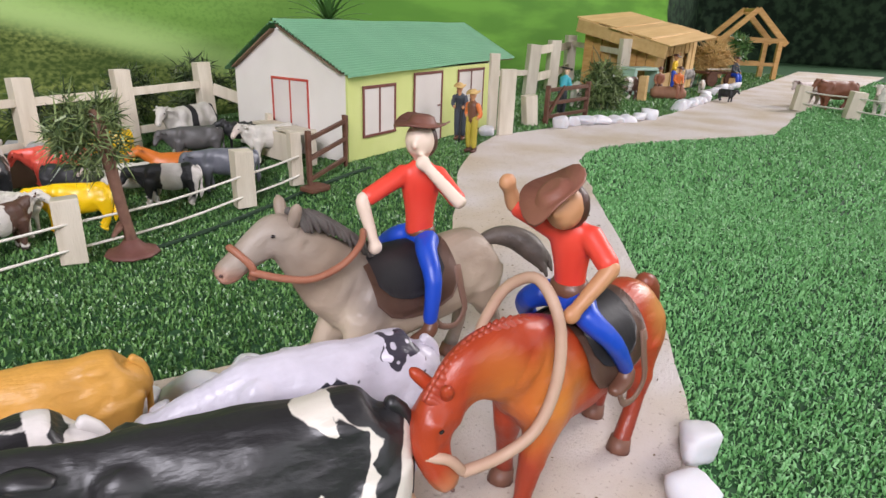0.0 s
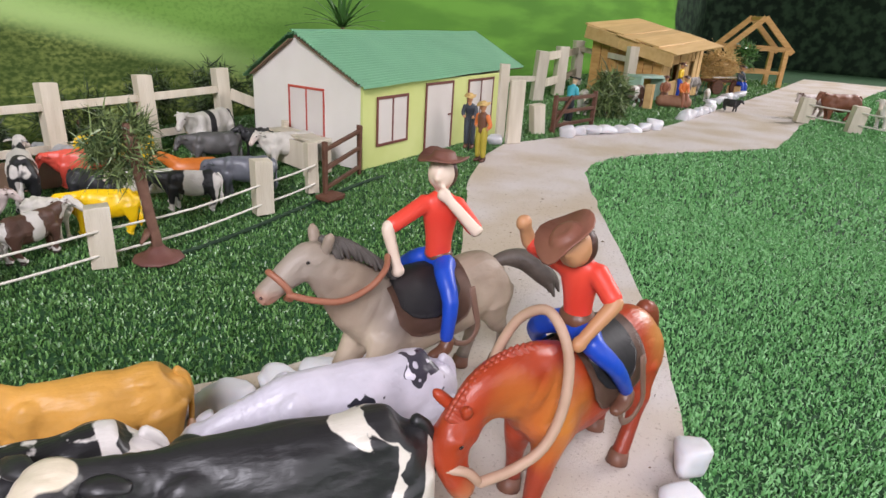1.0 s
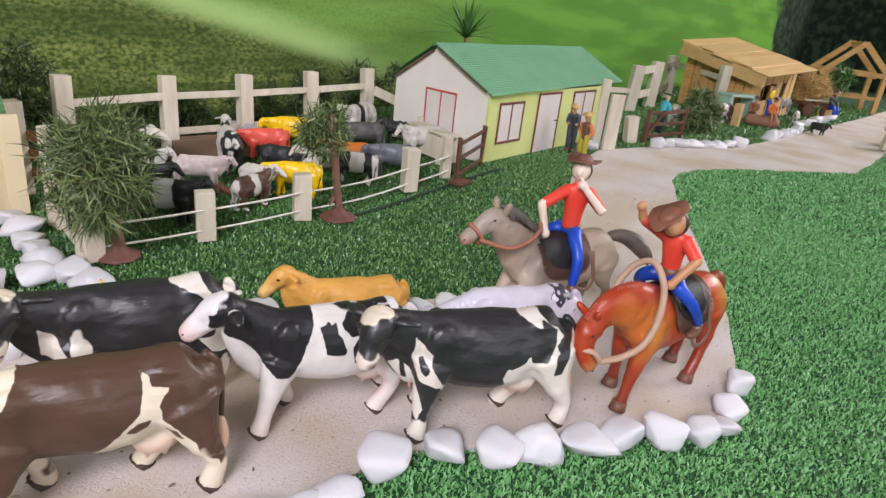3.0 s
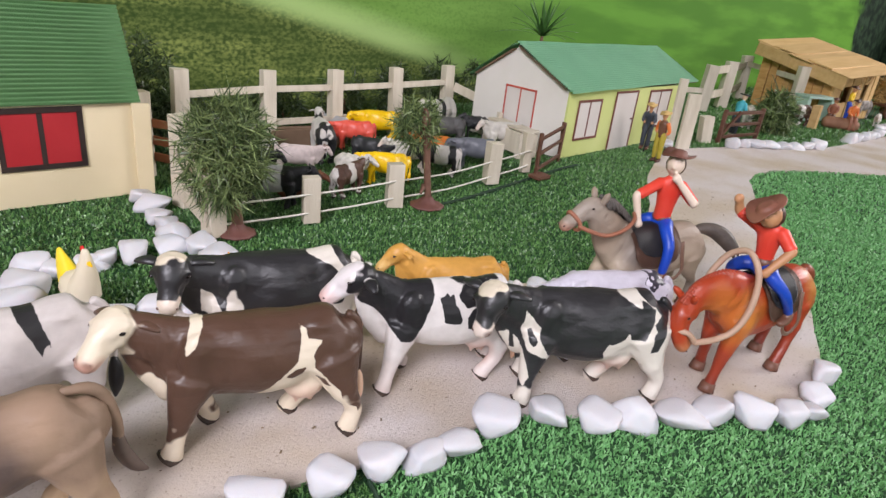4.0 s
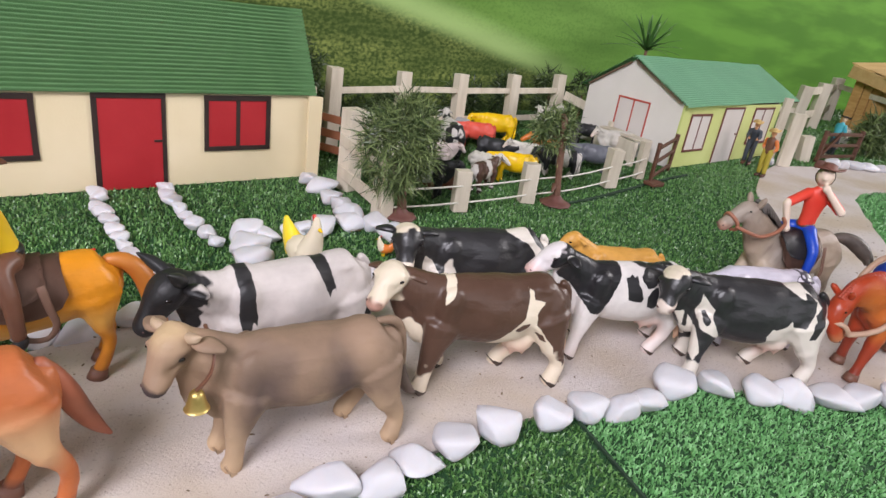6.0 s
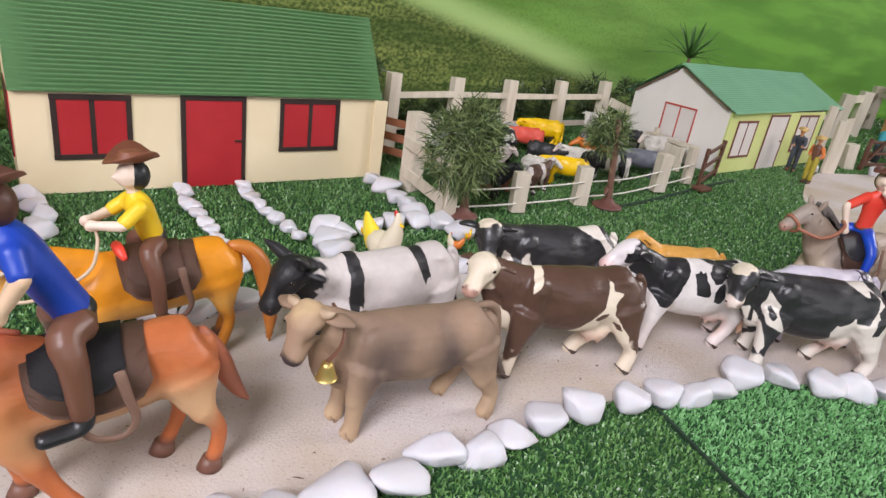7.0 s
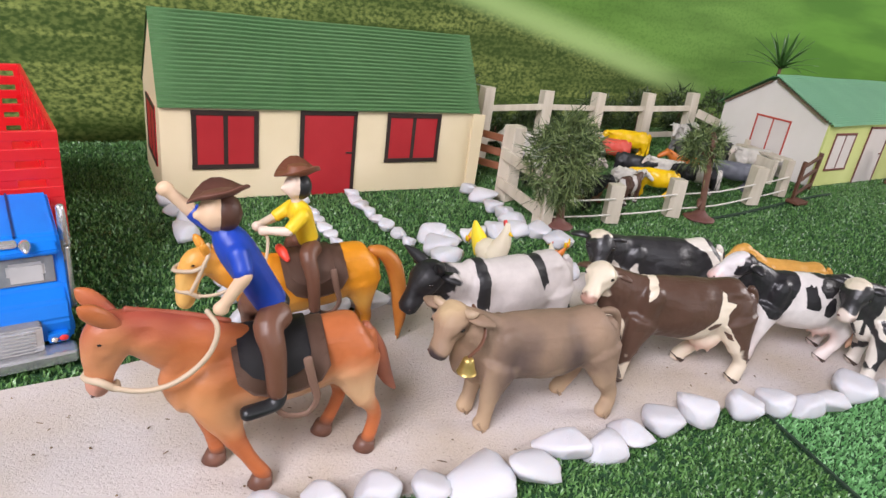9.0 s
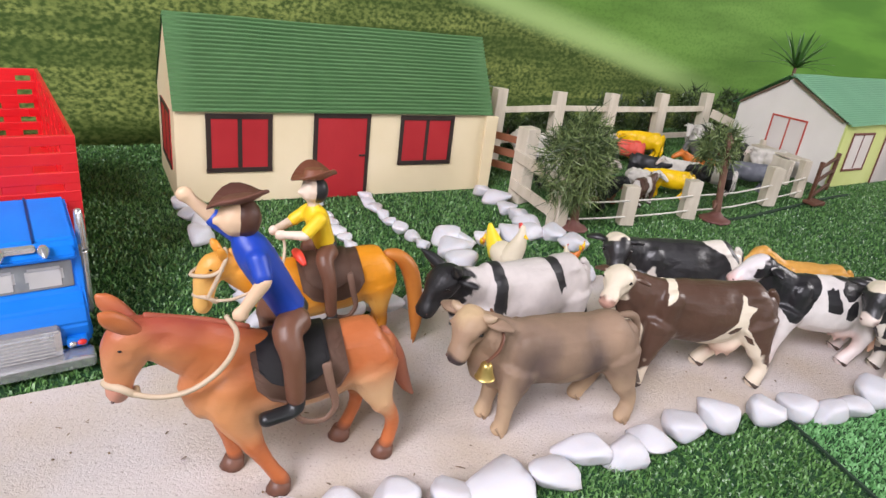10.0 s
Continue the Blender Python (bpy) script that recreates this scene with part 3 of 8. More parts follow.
def house(m, wide, deep, wall_h, ridge_h, front, gable, roof, panel, trim, side_trim, windows, door, label, gable_window, over=(0.012, 0.012, 0.016), trim_w=0.003, wave=0.0055, amp=0.002, taper=0.0, ridge_y=None):
    h = base_at("toy_house", m, label, "house")
    t = 0.003
    ry = ridge_y or deep / 2
    bm = box((0, 0, 0), (wide, t, wall_h), 0.0004)
    part("front_wall", bm, front, h)
    part("back_wall", box((0, deep - t, 0), (wide, deep, wall_h), 0.0004), gable, h)
    for x in (0, wide - t):
        bm = bmesh.new()
        prof = [(t, 0), (deep - t, 0), (deep - t, wall_h), (ry, ridge_h - 0.003), (t, wall_h)]
        a = [bm.verts.new((x, y, z)) for y, z in prof]
        b = [bm.verts.new((x + t, y, z)) for y, z in prof]
        bm.faces.new(a), bm.faces.new(b[::-1])
        for k in range(5):
            bm.faces.new((a[k], b[k], b[(k + 1) % 5], a[(k + 1) % 5]))
        part("gable_wall", bm, gable, h)
    # roof slopes
    ox, oe, oy = over
    for sgn in (1, -1):
        run, rise = ry if sgn == 1 else deep - ry, ridge_h - wall_h
        ang = math.atan2(rise, run)
        length = math.hypot(run, rise) + oy
        bm = corrugated(wide + ox + oe, length, wave, amp, 0.0016, taper if sgn == 1 else 0)
        mm = Matrix.Translation((-ox, ry, ridge_h + 0.0042)) @ Matrix.Rotation(ang, 4, "X") if sgn == 1 else \
            Matrix.Translation((wide + oe, ry, ridge_h + 0.001)) @ Matrix.Rotation(math.pi, 4, "Z") @ Matrix.Rotation(ang, 4, "X")
        bmesh.ops.transform(bm, matrix=mm, verts=bm.verts)
        r = part("roof", bm, roof, h)
        bm = box((0.0015, -length * (1 - taper) + 0.001, -0.0040), (wide + ox + oe - 0.0015, -0.006, -0.0028))
        bmesh.ops.transform(bm, matrix=mm, verts=bm.verts)
        part("roof_lining", bm, M_ROOFUNDER, r, "brown cardboard under the roof")
    for x0, x1, z0, z1 in windows:
        w = part("window", box((x0 + 0.001, -0.0008, z0 + 0.001), (x1 - 0.001, 0.0005, z1 - 0.001)), panel, h)
        part("window_frame", outline_frame(bmesh.new(), x0, x1, z0, z1, trim_w, -0.0003, 0.0011, [(x0 + x1) / 2]), trim, w)
    x0, x1, z1 = door
    d = part("door", box((x0 + 0.001, -0.0009, 0.0), (x1 - 0.001, 0.0005, z1 - 0.001)), panel, h)
    part("door_frame", outline_frame(bmesh.new(), x0, x1, 0.0, z1, trim_w * 0.9, -0.0004, 0.0011, sill=False), trim, d)
    part("door_latch", box((x1 - 0.010, -0.0022, z1 * 0.50), (x1 - 0.003, -0.0007, z1 * 0.50 + 0.0016), 0.0003), trim, d)
    y0, y1, z0, z1 = gable_window
    w = part("window", box((-0.0008, y0, z0), (0.0005, y1, z1)), panel, h)
    bm = outline_frame(bmesh.new(), -y1, -y0, z0, z1, trim_w * 0.8, -0.0004, 0.0009, [-(y0 + y1) / 2])
    bmesh.ops.transform(bm, matrix=Matrix.Rotation(radians(-90), 4, "Z"), verts=bm.verts)
    part("window_frame", bm, side_trim, w)
    return h


left_house = house(pose(-0.264, 0.595, -0.001), 0.306, 0.120, 0.084, 0.150, M_CREAM, M_CREAM, M_ROOF, M_RED, M_DARKTRIM, M_DARKTRIM,
                   [(0.024, 0.080, 0.028, 0.079), (0.203, 0.263, 0.030, 0.079)], (0.117, 0.172, 0.080),
                   "cream toy house with red door and shutters, green corrugated roof", (0.024, 0.088, 0.024, 0.076), over=(0.001, 0.001, 0.008), trim_w=0.0042, wave=0.0037, amp=0.0023, ridge_y=0.039)
part("corner_board", box((0.300, -0.004, 0), (0.314, -0.001, 0.080), 0.0004, 0.0006), M_CREAM, left_house)
right_house = house(pose(0.490, 0.4775, 0.018, 0, 0, 2.9), 0.292, 0.150, 0.081, 0.1235, M_LIME, M_IVORY, M_ROOF2, M_PANE, M_BROWNTRIM, M_REDTRIM,
                    [(0.021, 0.0755, 0.0205, 0.0703), (0.203, 0.2700, 0.022, 0.077)], (0.1085, 0.1677, 0.078),
                    "lime-green toy house with ivory gable and mint corrugated roof", (0.048, 0.0976, 0.0246, 0.0739), over=(0.008, 0.072, 0.009), trim_w=0.0030, wave=0.0042, amp=0.0024, taper=0.10, ridge_y=0.0863)


# ---- fences ----
def post(parent, x, y, w, d, h, z=0.0, lean=(0, 0), turn=0.0, mat=None, name="post"):
    bm = box((-w / 2, -d / 2, 0), (w / 2, d / 2, h), 0.0007, 0.0007)
    m = Matrix.Translation((x, y, z)) @ Euler((radians(lean[0]), radians(lean[1]), radians(turn))).to_matrix().to_4x4()
    bmesh.ops.transform(bm, matrix=m, verts=bm.verts)
    return part(name, bm, mat or M_WHITE, parent)


def rail(parent, a, b, w, t, mat=None, name="rail"):
    a, b = Vector(a), Vector(b)
    L = (b - a).length
    bm = box((0, -t / 2, -w / 2), (L, t / 2, w / 2), 0.0004, 0.0004)
    bmesh.ops.transform(bm, matrix=Matrix.Translation(a) @ (b - a).to_track_quat("X", "Z").to_matrix().to_4x4(), verts=bm.verts)
    return part(name, bm, mat or M_WHITE, parent)


def cord(parent, pts, r, mat, name="wire", label=""):
    bm = bmesh.new()
    tube(bm, [(*[c * 1000 for c in p], r) for p in pts], side=(0.1, 0.2, 1), seg=8, steps=3)
    return part(name, bm, mat, parent, label, True)


back_fence = base_at("back_fence", pose(0, 0, 0), "white wooden post-and-rail fence at the back of the corral", "fence")
BACK_POSTS = [(0.108, 0.680, 0.093), (0.216, 0.698, 0.089), (0.306, 0.694, 0.090), (0.393, 0.683, 0.094), (0.484, 0.679, 0.098)]
for k, (x, y, h) in enumerate(BACK_POSTS):
    post(back_fence, x, y, 0.0155, 0.013, h, lean=(-2, 2 - k))
for (x0, y0, h0), (x1, y1, h1) in zip(BACK_POSTS, BACK_POSTS[1:]):
    for z in (0.068, 0.030):
        rail(back_fence, (x0, y0 - 0.001, z + lift(x0) * 0.4), (x1, y1 - 0.001, z + lift(x1) * 0.4), 0.0075, 0.003)
rail(back_fence, (0.487, 0.672, 0.070), (0.500, 0.575, 0.052), 0.012, 0.003)

front_fence = base_at("front_fence", pose(0, 0, 0), "low white posts strung with two pale cords", "fence")
FRONT_POSTS = [(0.134, 0.4675, 0.040), (0.225, 0.4685, 0.041), (0.357, 0.467, 0.045), (0.411, 0.466, 0.046)]
for k, (x, y, h) in enumerate(FRONT_POSTS):
    post(front_fence, x, y, 0.0145 if k < 3 else 0.010, 0.013 if k < 3 else 0.009, h, lift(x), lean=(random.uniform(-3, 1), 0), turn=-22)
RUN = [(0.053, 0.476)] + [(x, y) for x, y, h in FRONT_POSTS]
for z in (0.026, 0.0095):
    for a, b in zip(RUN, RUN[1:]):
        mid = ((a[0] + b[0]) / 2, (a[1] + b[1]) / 2)
        cord(front_fence, [(a[0], a[1] - 0.004, lift(a[0]) + z), (mid[0], mid[1] - 0.004, lift(mid[0]) + z - 0.0008), (b[0], b[1] - 0.004, lift(b[0]) + z)], 0.9, M_STRING)

side_fence = base_at("side_fence", pose(0, 0, 0), "white wooden side fence with two rails beside the bush", "fence")
post(side_fence, 0.061, 0.549, 0.017, 0.016, 0.078, lean=(0, 0), turn=8)
post(side_fence, 0.053, 0.476, 0.015, 0.014, 0.050, turn=10)
post(side_fence, 0.058, 0.640, 0.014, 0.012, 0.080, turn=10)
for z in (0.045, 0.015):
    rail(side_fence, (0.052, 0.553, z + 0.004), (0.046, 0.470, z), 0.011, 0.003)
brown_panel = base_at("fence_panel", pose(0, 0, 0), "small reddish-brown plastic rail panel beside the cream house", "fence")
for z in (0.018, 0.034, 0.050):
    rail(brown_panel, (0.030, 0.692, z + 0.003), (0.098, 0.588, z), 0.008, 0.003, M_REDWOOD)
post(brown_panel, 0.056, 0.652, 0.006, 0.005, 0.058, mat=M_REDWOOD)

# the stained gate and the low white bench beside the lime house
gate = base_at("wooden_gate", pose(0, 0, 0), "small dark-stained wooden gate standing ajar", "gate")
G0, G1 = (0.409, 0.448, lift(0.409)), (0.475, 0.468, lift(0.475))
post(gate, G0[0], G0[1], 0.004, 0.004, 0.050, G0[2], mat=M_BROWNWOOD)
post(gate, G1[0], G1[1], 0.004, 0.004, 0.048, G1[2], mat=M_BROWNWOOD)
for z in (0.008, 0.026, 0.042):
    rail(gate, (G0[0], G0[1], G0[2] + z), (G1[0], G1[1], G1[2] + z), 0.0035, 0.003, M_BROWNWOOD)
part("gate_foot", box((0.400, 0.434, lift(0.41)), (0.420, 0.450, lift(0.41) + 0.004), 0.001, 0.001), M_BROWNWOOD, gate)

pen = base_at("low_bench", pose(0.452, 0.500, lift(0.452), 0, 0, 80), "low white wooden bench beside the gable", "pen")
for x, y, h in ((0.0, -0.010, 0.034), (0.070, -0.008, 0.040), (0.0, 0.012, 0.030)):
    post(pen, x, y, 0.007, 0.006, h)
part("side_board", box((-0.004, 0.010, 0.004), (0.074, 0.013, 0.030), 0.0006), M_WHITE, pen)
part("top_board", box((-0.006, -0.012, 0.0305), (0.072, 0.010, 0.0335), 0.0006, 0.0005), M_WHITE, pen)

plank = base_at("corner_plank", pose(0.731, 0.440, 0.019), "tall white wooden plank beside the lime house", "post")
post(plank, 0, 0, 0.020, 0.006, 0.078, turn=-30)
post(plank, 0.018, 0.03, 0.012, 0.006, 0.094, turn=-30, name="rear_strip")

# ---- pebble borders: each pebble its own thing ----
PEBBLES = []
stone_rng = random.Random(42)
for k in range(12):
    # a soft polyhedron: a few flat faces worn round at their edges
    planes = [(Vector((0, 0, 1)), stone_rng.uniform(0.72, 0.95)), (Vector((0, 0, -1)), 0.9)]
    for j in range(9):
        a, e = j * 2.4 + stone_rng.uniform(-0.4, 0.4), stone_rng.uniform(-0.5, 0.9)
        planes.append((Vector((math.cos(a) * math.cos(e), math.sin(a) * math.cos(e), math.sin(e))), stone_rng.uniform(0.74, 1.0)))
    sharp = stone_rng.uniform(7, 13)
    bm = bmesh.new()
    bmesh.ops.create_icosphere(bm, subdivisions=3, radius=1)
    for v in bm.verts:
        d = v.co.normalized()
        q = sum((max(0.0, d.dot(nrm)) / far) ** sharp for nrm, far in planes) ** (-1 / sharp)
        v.co = d * (q + 0.03 * noise.noise(d * 2.6 + V(k * 3.1, 0, 0)))
    me = bpy.data.meshes.new("pebble")
    bm.to_mesh(me)
    bm.free()
    me.materials.append(M_STONE)
    me.shade_smooth()
    PEBBLES.append(me)


def pebble(x, y, size, group, tall=0.7, turn=None, z=None):
    me = random.choice(PEBBLES)
    ob = new("pebble", me)
    sx, sy = size * random.uniform(0.88, 1.0), size * random.uniform(0.70, 0.84)
    sz = size * tall * random.uniform(0.8, 1.1)
    base = lift(x) if z is None else z
    ob.matrix_basis = Matrix.Translation((x, y, base + sz * 0.72)) @ Euler((radians(random.uniform(-14, 14)), radians(random.uniform(-14, 14)), radians(turn if turn is not None else random.uniform(0, 180)))).to_matrix().to_4x4() @ Matrix.Diagonal((sx, sy, sz, 1))
    return tagged(ob, "smooth rounded white quartz pebble of the border", "pebble", group)


def row_of(points, size, group, jitter=0.0015, tall=0.62, step=None):
    """Pebbles along a line, one touching the next."""
    pts = [Vector((*p, 0)) for p in points]
    seglen = [(b - a).length for a, b in zip(pts, pts[1:])]
    total = sum(seglen)
    step = step or size * 1.95
    n = max(2, round(total / step) + 1)
    for i in range(n):
        s = total * i / (n - 1)
        for a, b, L in zip(pts, pts[1:], seglen):
            if s <= L or b is pts[-1]:
                p = a + (b - a) * min(1, s / L)
                ang = math.degrees(math.atan2((b - a).y, (b - a).x))
                break
            s -= L
        pebble(p.x + random.uniform(-jitter, jitter), p.y + random.uniform(-jitter, jitter), size * random.uniform(0.88, 1.12), group, tall, ang + random.uniform(-35, 35))


row_of([(-0.44, 0.222), (-0.25, 0.226)], 0.0125, "front border", tall=0.62)
FRONT = [(-0.226, 0.222, 10.5), (-0.207, 0.216, 10), (-0.184, 0.212, 14), (-0.157, 0.210, 12.4), (-0.132, 0.216, 11.6), (-0.114, 0.209, 10), (-0.096, 0.211, 10.2), (-0.073, 0.212, 12.4),
         (-0.046, 0.210, 14), (-0.018, 0.203, 11.6), (0.007, 0.200, 13.2), (0.026, 0.190, 11), (0.042, 0.188, 9.8), (0.069, 0.190, 13.4), (0.096, 0.178, 12), (0.114, 0.160, 12.4),
         (0.134, 0.150, 13.2), (0.153, 0.138, 13.2), (0.172, 0.126, 12.8), (0.191, 0.111, 12.8), (0.206, 0.099, 10.4), (0.223, 0.093, 9.4), (0.242, 0.097, 10.4), (0.272, 0.101, 12.2)]
for k, (x, y, size) in enumerate(FRONT):
    nx, ny, _ = FRONT[min(k + 1, len(FRONT) - 1)] if k + 1 < len(FRONT) else FRONT[k - 1]
    pebble(x, y, size * 0.00104, "front border", 0.60, math.degrees(math.atan2(ny - y, nx - x)) + random.uniform(-20, 20))
row_of([(-0.150, 0.585), (-0.153, 0.55), (-0.153, 0.50), (-0.153, 0.455), (-0.15, 0.425)], 0.0084, "door walk", tall=0.5)
row_of([(-0.098, 0.583), (-0.100, 0.545), (-0.101, 0.50), (-0.096, 0.462)], 0.0084, "door walk", tall=0.5)
for x, y, s in ((-0.071, 0.466, 0.0118), (-0.059, 0.457, 0.0098), (-0.079, 0.439, 0.0150), (-0.086, 0.416, 0.0128), (-0.038, 0.460, 0.0085), (-0.029, 0.462, 0.0090), (-0.010, 0.463, 0.0110)):
    pebble(x, y, s * 1.18, "garden border", 0.62)
for x, y, s in ((0.032, 0.573, 0.0102), (0.033, 0.550, 0.0110), (0.028, 0.521, 0.0102), (0.027, 0.502, 0.0112), (0.028, 0.486, 0.0104), (0.016, 0.465, 0.0122), (0.034, 0.455, 0.0112), (0.037, 0.430, 0.0124)):
    pebble(x, y, s * 1.18, "garden border", 0.62)
row_of([(-0.259, 0.585), (-0.255, 0.55), (-0.258, 0.515)], 0.0115, "house corner border", tall=0.55)
row_of([(-0.243, 0.43), (-0.240, 0.385), (-0.20, 0.372), (-0.14, 0.378), (-0.06, 0.382), (0.0, 0.376)], 0.0125, "back border", tall=0.55)
row_of([(0.06, 0.36), (0.10, 0.337), (0.15, 0.300), (0.182, 0.275), (0.222, 0.262), (0.245, 0.256)], 0.0125, "back border", tall=0.6)
row_of([(0.835, 0.414), (0.885, 0.400), (0.93, 0.376), (1.015, 0.344)], 0.0145, "yard border", tall=0.6)
row_of([(1.165, 0.338), (1.25, 0.336), (1.33, 0.334)], 0.0145, "yard border", tall=0.6)
row_of([(1.42, 0.352), (1.68, 0.345)], 0.016, "yard border", tall=0.55, step=0.045)
pebble(0.712, 0.455, 0.012, "yard border", 0.5)


# ---- toy animals: limbs lofted, fused into one skin, then painted ----
def fused(bm, voxel, relax=4):
    """The bmesh as one smooth closed skin."""
    me = bpy.data.meshes.new("skin")
    bmesh.ops.recalc_face_normals(bm, faces=bm.faces)
    bm.to_mesh(me)
    bm.free()
    ob = new("skin", me)
    r = ob.modifiers.new("fuse", "REMESH")
    r.mode, r.voxel_size, r.use_smooth_shade = "VOXEL", voxel, True
    s = ob.modifiers.new("relax", "SMOOTH")
    s.factor, s.iterations = 0.5, relax
    dg = bpy.context.evaluated_depsgraph_get()
    out = bpy.data.meshes.new_from_object(ob.evaluated_get(dg))
    bpy.data.objects.remove(ob)
    bpy.data.meshes.remove(me)
    res = bmesh.new()
    res.from_mesh(out)
    bpy.data.meshes.remove(out)
    for f in res.faces:
        f.smooth = True
    return res


def swing(rows, pivot, yaw, pitch=0.0):
    """Rows turned about a pivot (degrees, left and up positive)."""
    m = Euler((0, radians(-pitch), radians(yaw))).to_matrix()
    p = Vector(pivot)
    return [(*(m @ (Vector(r[:3]) - p) + p), *r[3:]) for r in rows]


HOOVES = []
BITS = []


def bit(name, slot):
    """An empty mesh that becomes a part of the next animal; slot: 0 coat, 1 mane, 2 horn, 3 eye, 4 nostril, 5 tuft, 6 hoof."""
    bm = bmesh.new()
    BITS.append((name, bm, slot))
    return bm


def leg(bm, top, knee, shin, foot, r, hoof, mat_hoof=1):
    HOOVES.append((foot, hoof))
    tube(bm, [(*top, r[0], r[1]), (*knee, r[2], r[2] * 1.1), (*shin, r[3], r[3]), (foot[0] - 0.6, foot[1], foot[2] + 4.5, r[3] * 1.05, r[3] * 1.1), (foot[0] + 0.3, foot[1], foot[2] + 1.6, hoof * 0.95, hoof * 1.08)], seg=10)
    ball(bm, knee, (r[2] * 1.12, r[2] * 1.1, r[2] * 1.3))


def shoe(tall=3.0, wide=1.0):
    """Crisp hooves under every leg made since the last call."""
    for (x, y, z), h in HOOVES:
        h = h * wide
        tube(bit("hoof", 6), [(x - 0.2, y, z + tall + 0.6, h * 0.92, h * 0.98), (x + 0.5, y, z + tall * 0.5, h * 1.0, h * 1.12), (x + 1.0, y, z + 0.15, h * 1.08, h * 1.28)], side=(0, 1, 0), seg=12, steps=1, round_ends=False)
    HOOVES.clear()


def relief(skin, seed, dents=(), folds=(), rough=0.35, hollows=()):
    """Muscle, hollows and skin folds. dents: centre, reach, depth, on both flanks; hollows: the same on one side; folds: centre, reach, spacing, depth, slant."""
    rng = random.Random(seed)
    off = Vector((rng.uniform(0, 50), rng.uniform(0, 50), rng.uniform(0, 50)))
    skin.normal_update()
    for v in skin.verts:
        p = v.co * 1000
        d = rough * noise.noise(p / 9 + off) + 0.25 * rough * noise.noise(p / 3.5 + off)
        for c, reach, deep in dents:
            q = ((p.x - c[0]) ** 2 + (abs(p.y) - c[1]) ** 2 + (p.z - c[2]) ** 2) / (reach * reach)
            if q < 6:
                d -= deep * math.exp(-q)
        for c, reach, deep in hollows:
            q = ((p.x - c[0]) ** 2 + (p.y - c[1]) ** 2 + (p.z - c[2]) ** 2) / (reach * reach)
            if q < 6:
                d -= deep * math.exp(-q)
        for c, reach, gap, deep, slant in folds:
            q = ((p.x - c[0]) ** 2 + (abs(p.y) - c[1]) ** 2 * 0.5 + (p.z - c[2]) ** 2) / (reach * reach)
            if q < 6:
                w = math.sin((p.x + slant * p.z + 1.5 * noise.noise(p / 12 + off)) * 2 * math.pi / gap)
                d -= deep * math.exp(-q) * max(0, w) ** 2
        if p.z > 4:
            v.co += v.normal * (d * 0.001)
    return skin


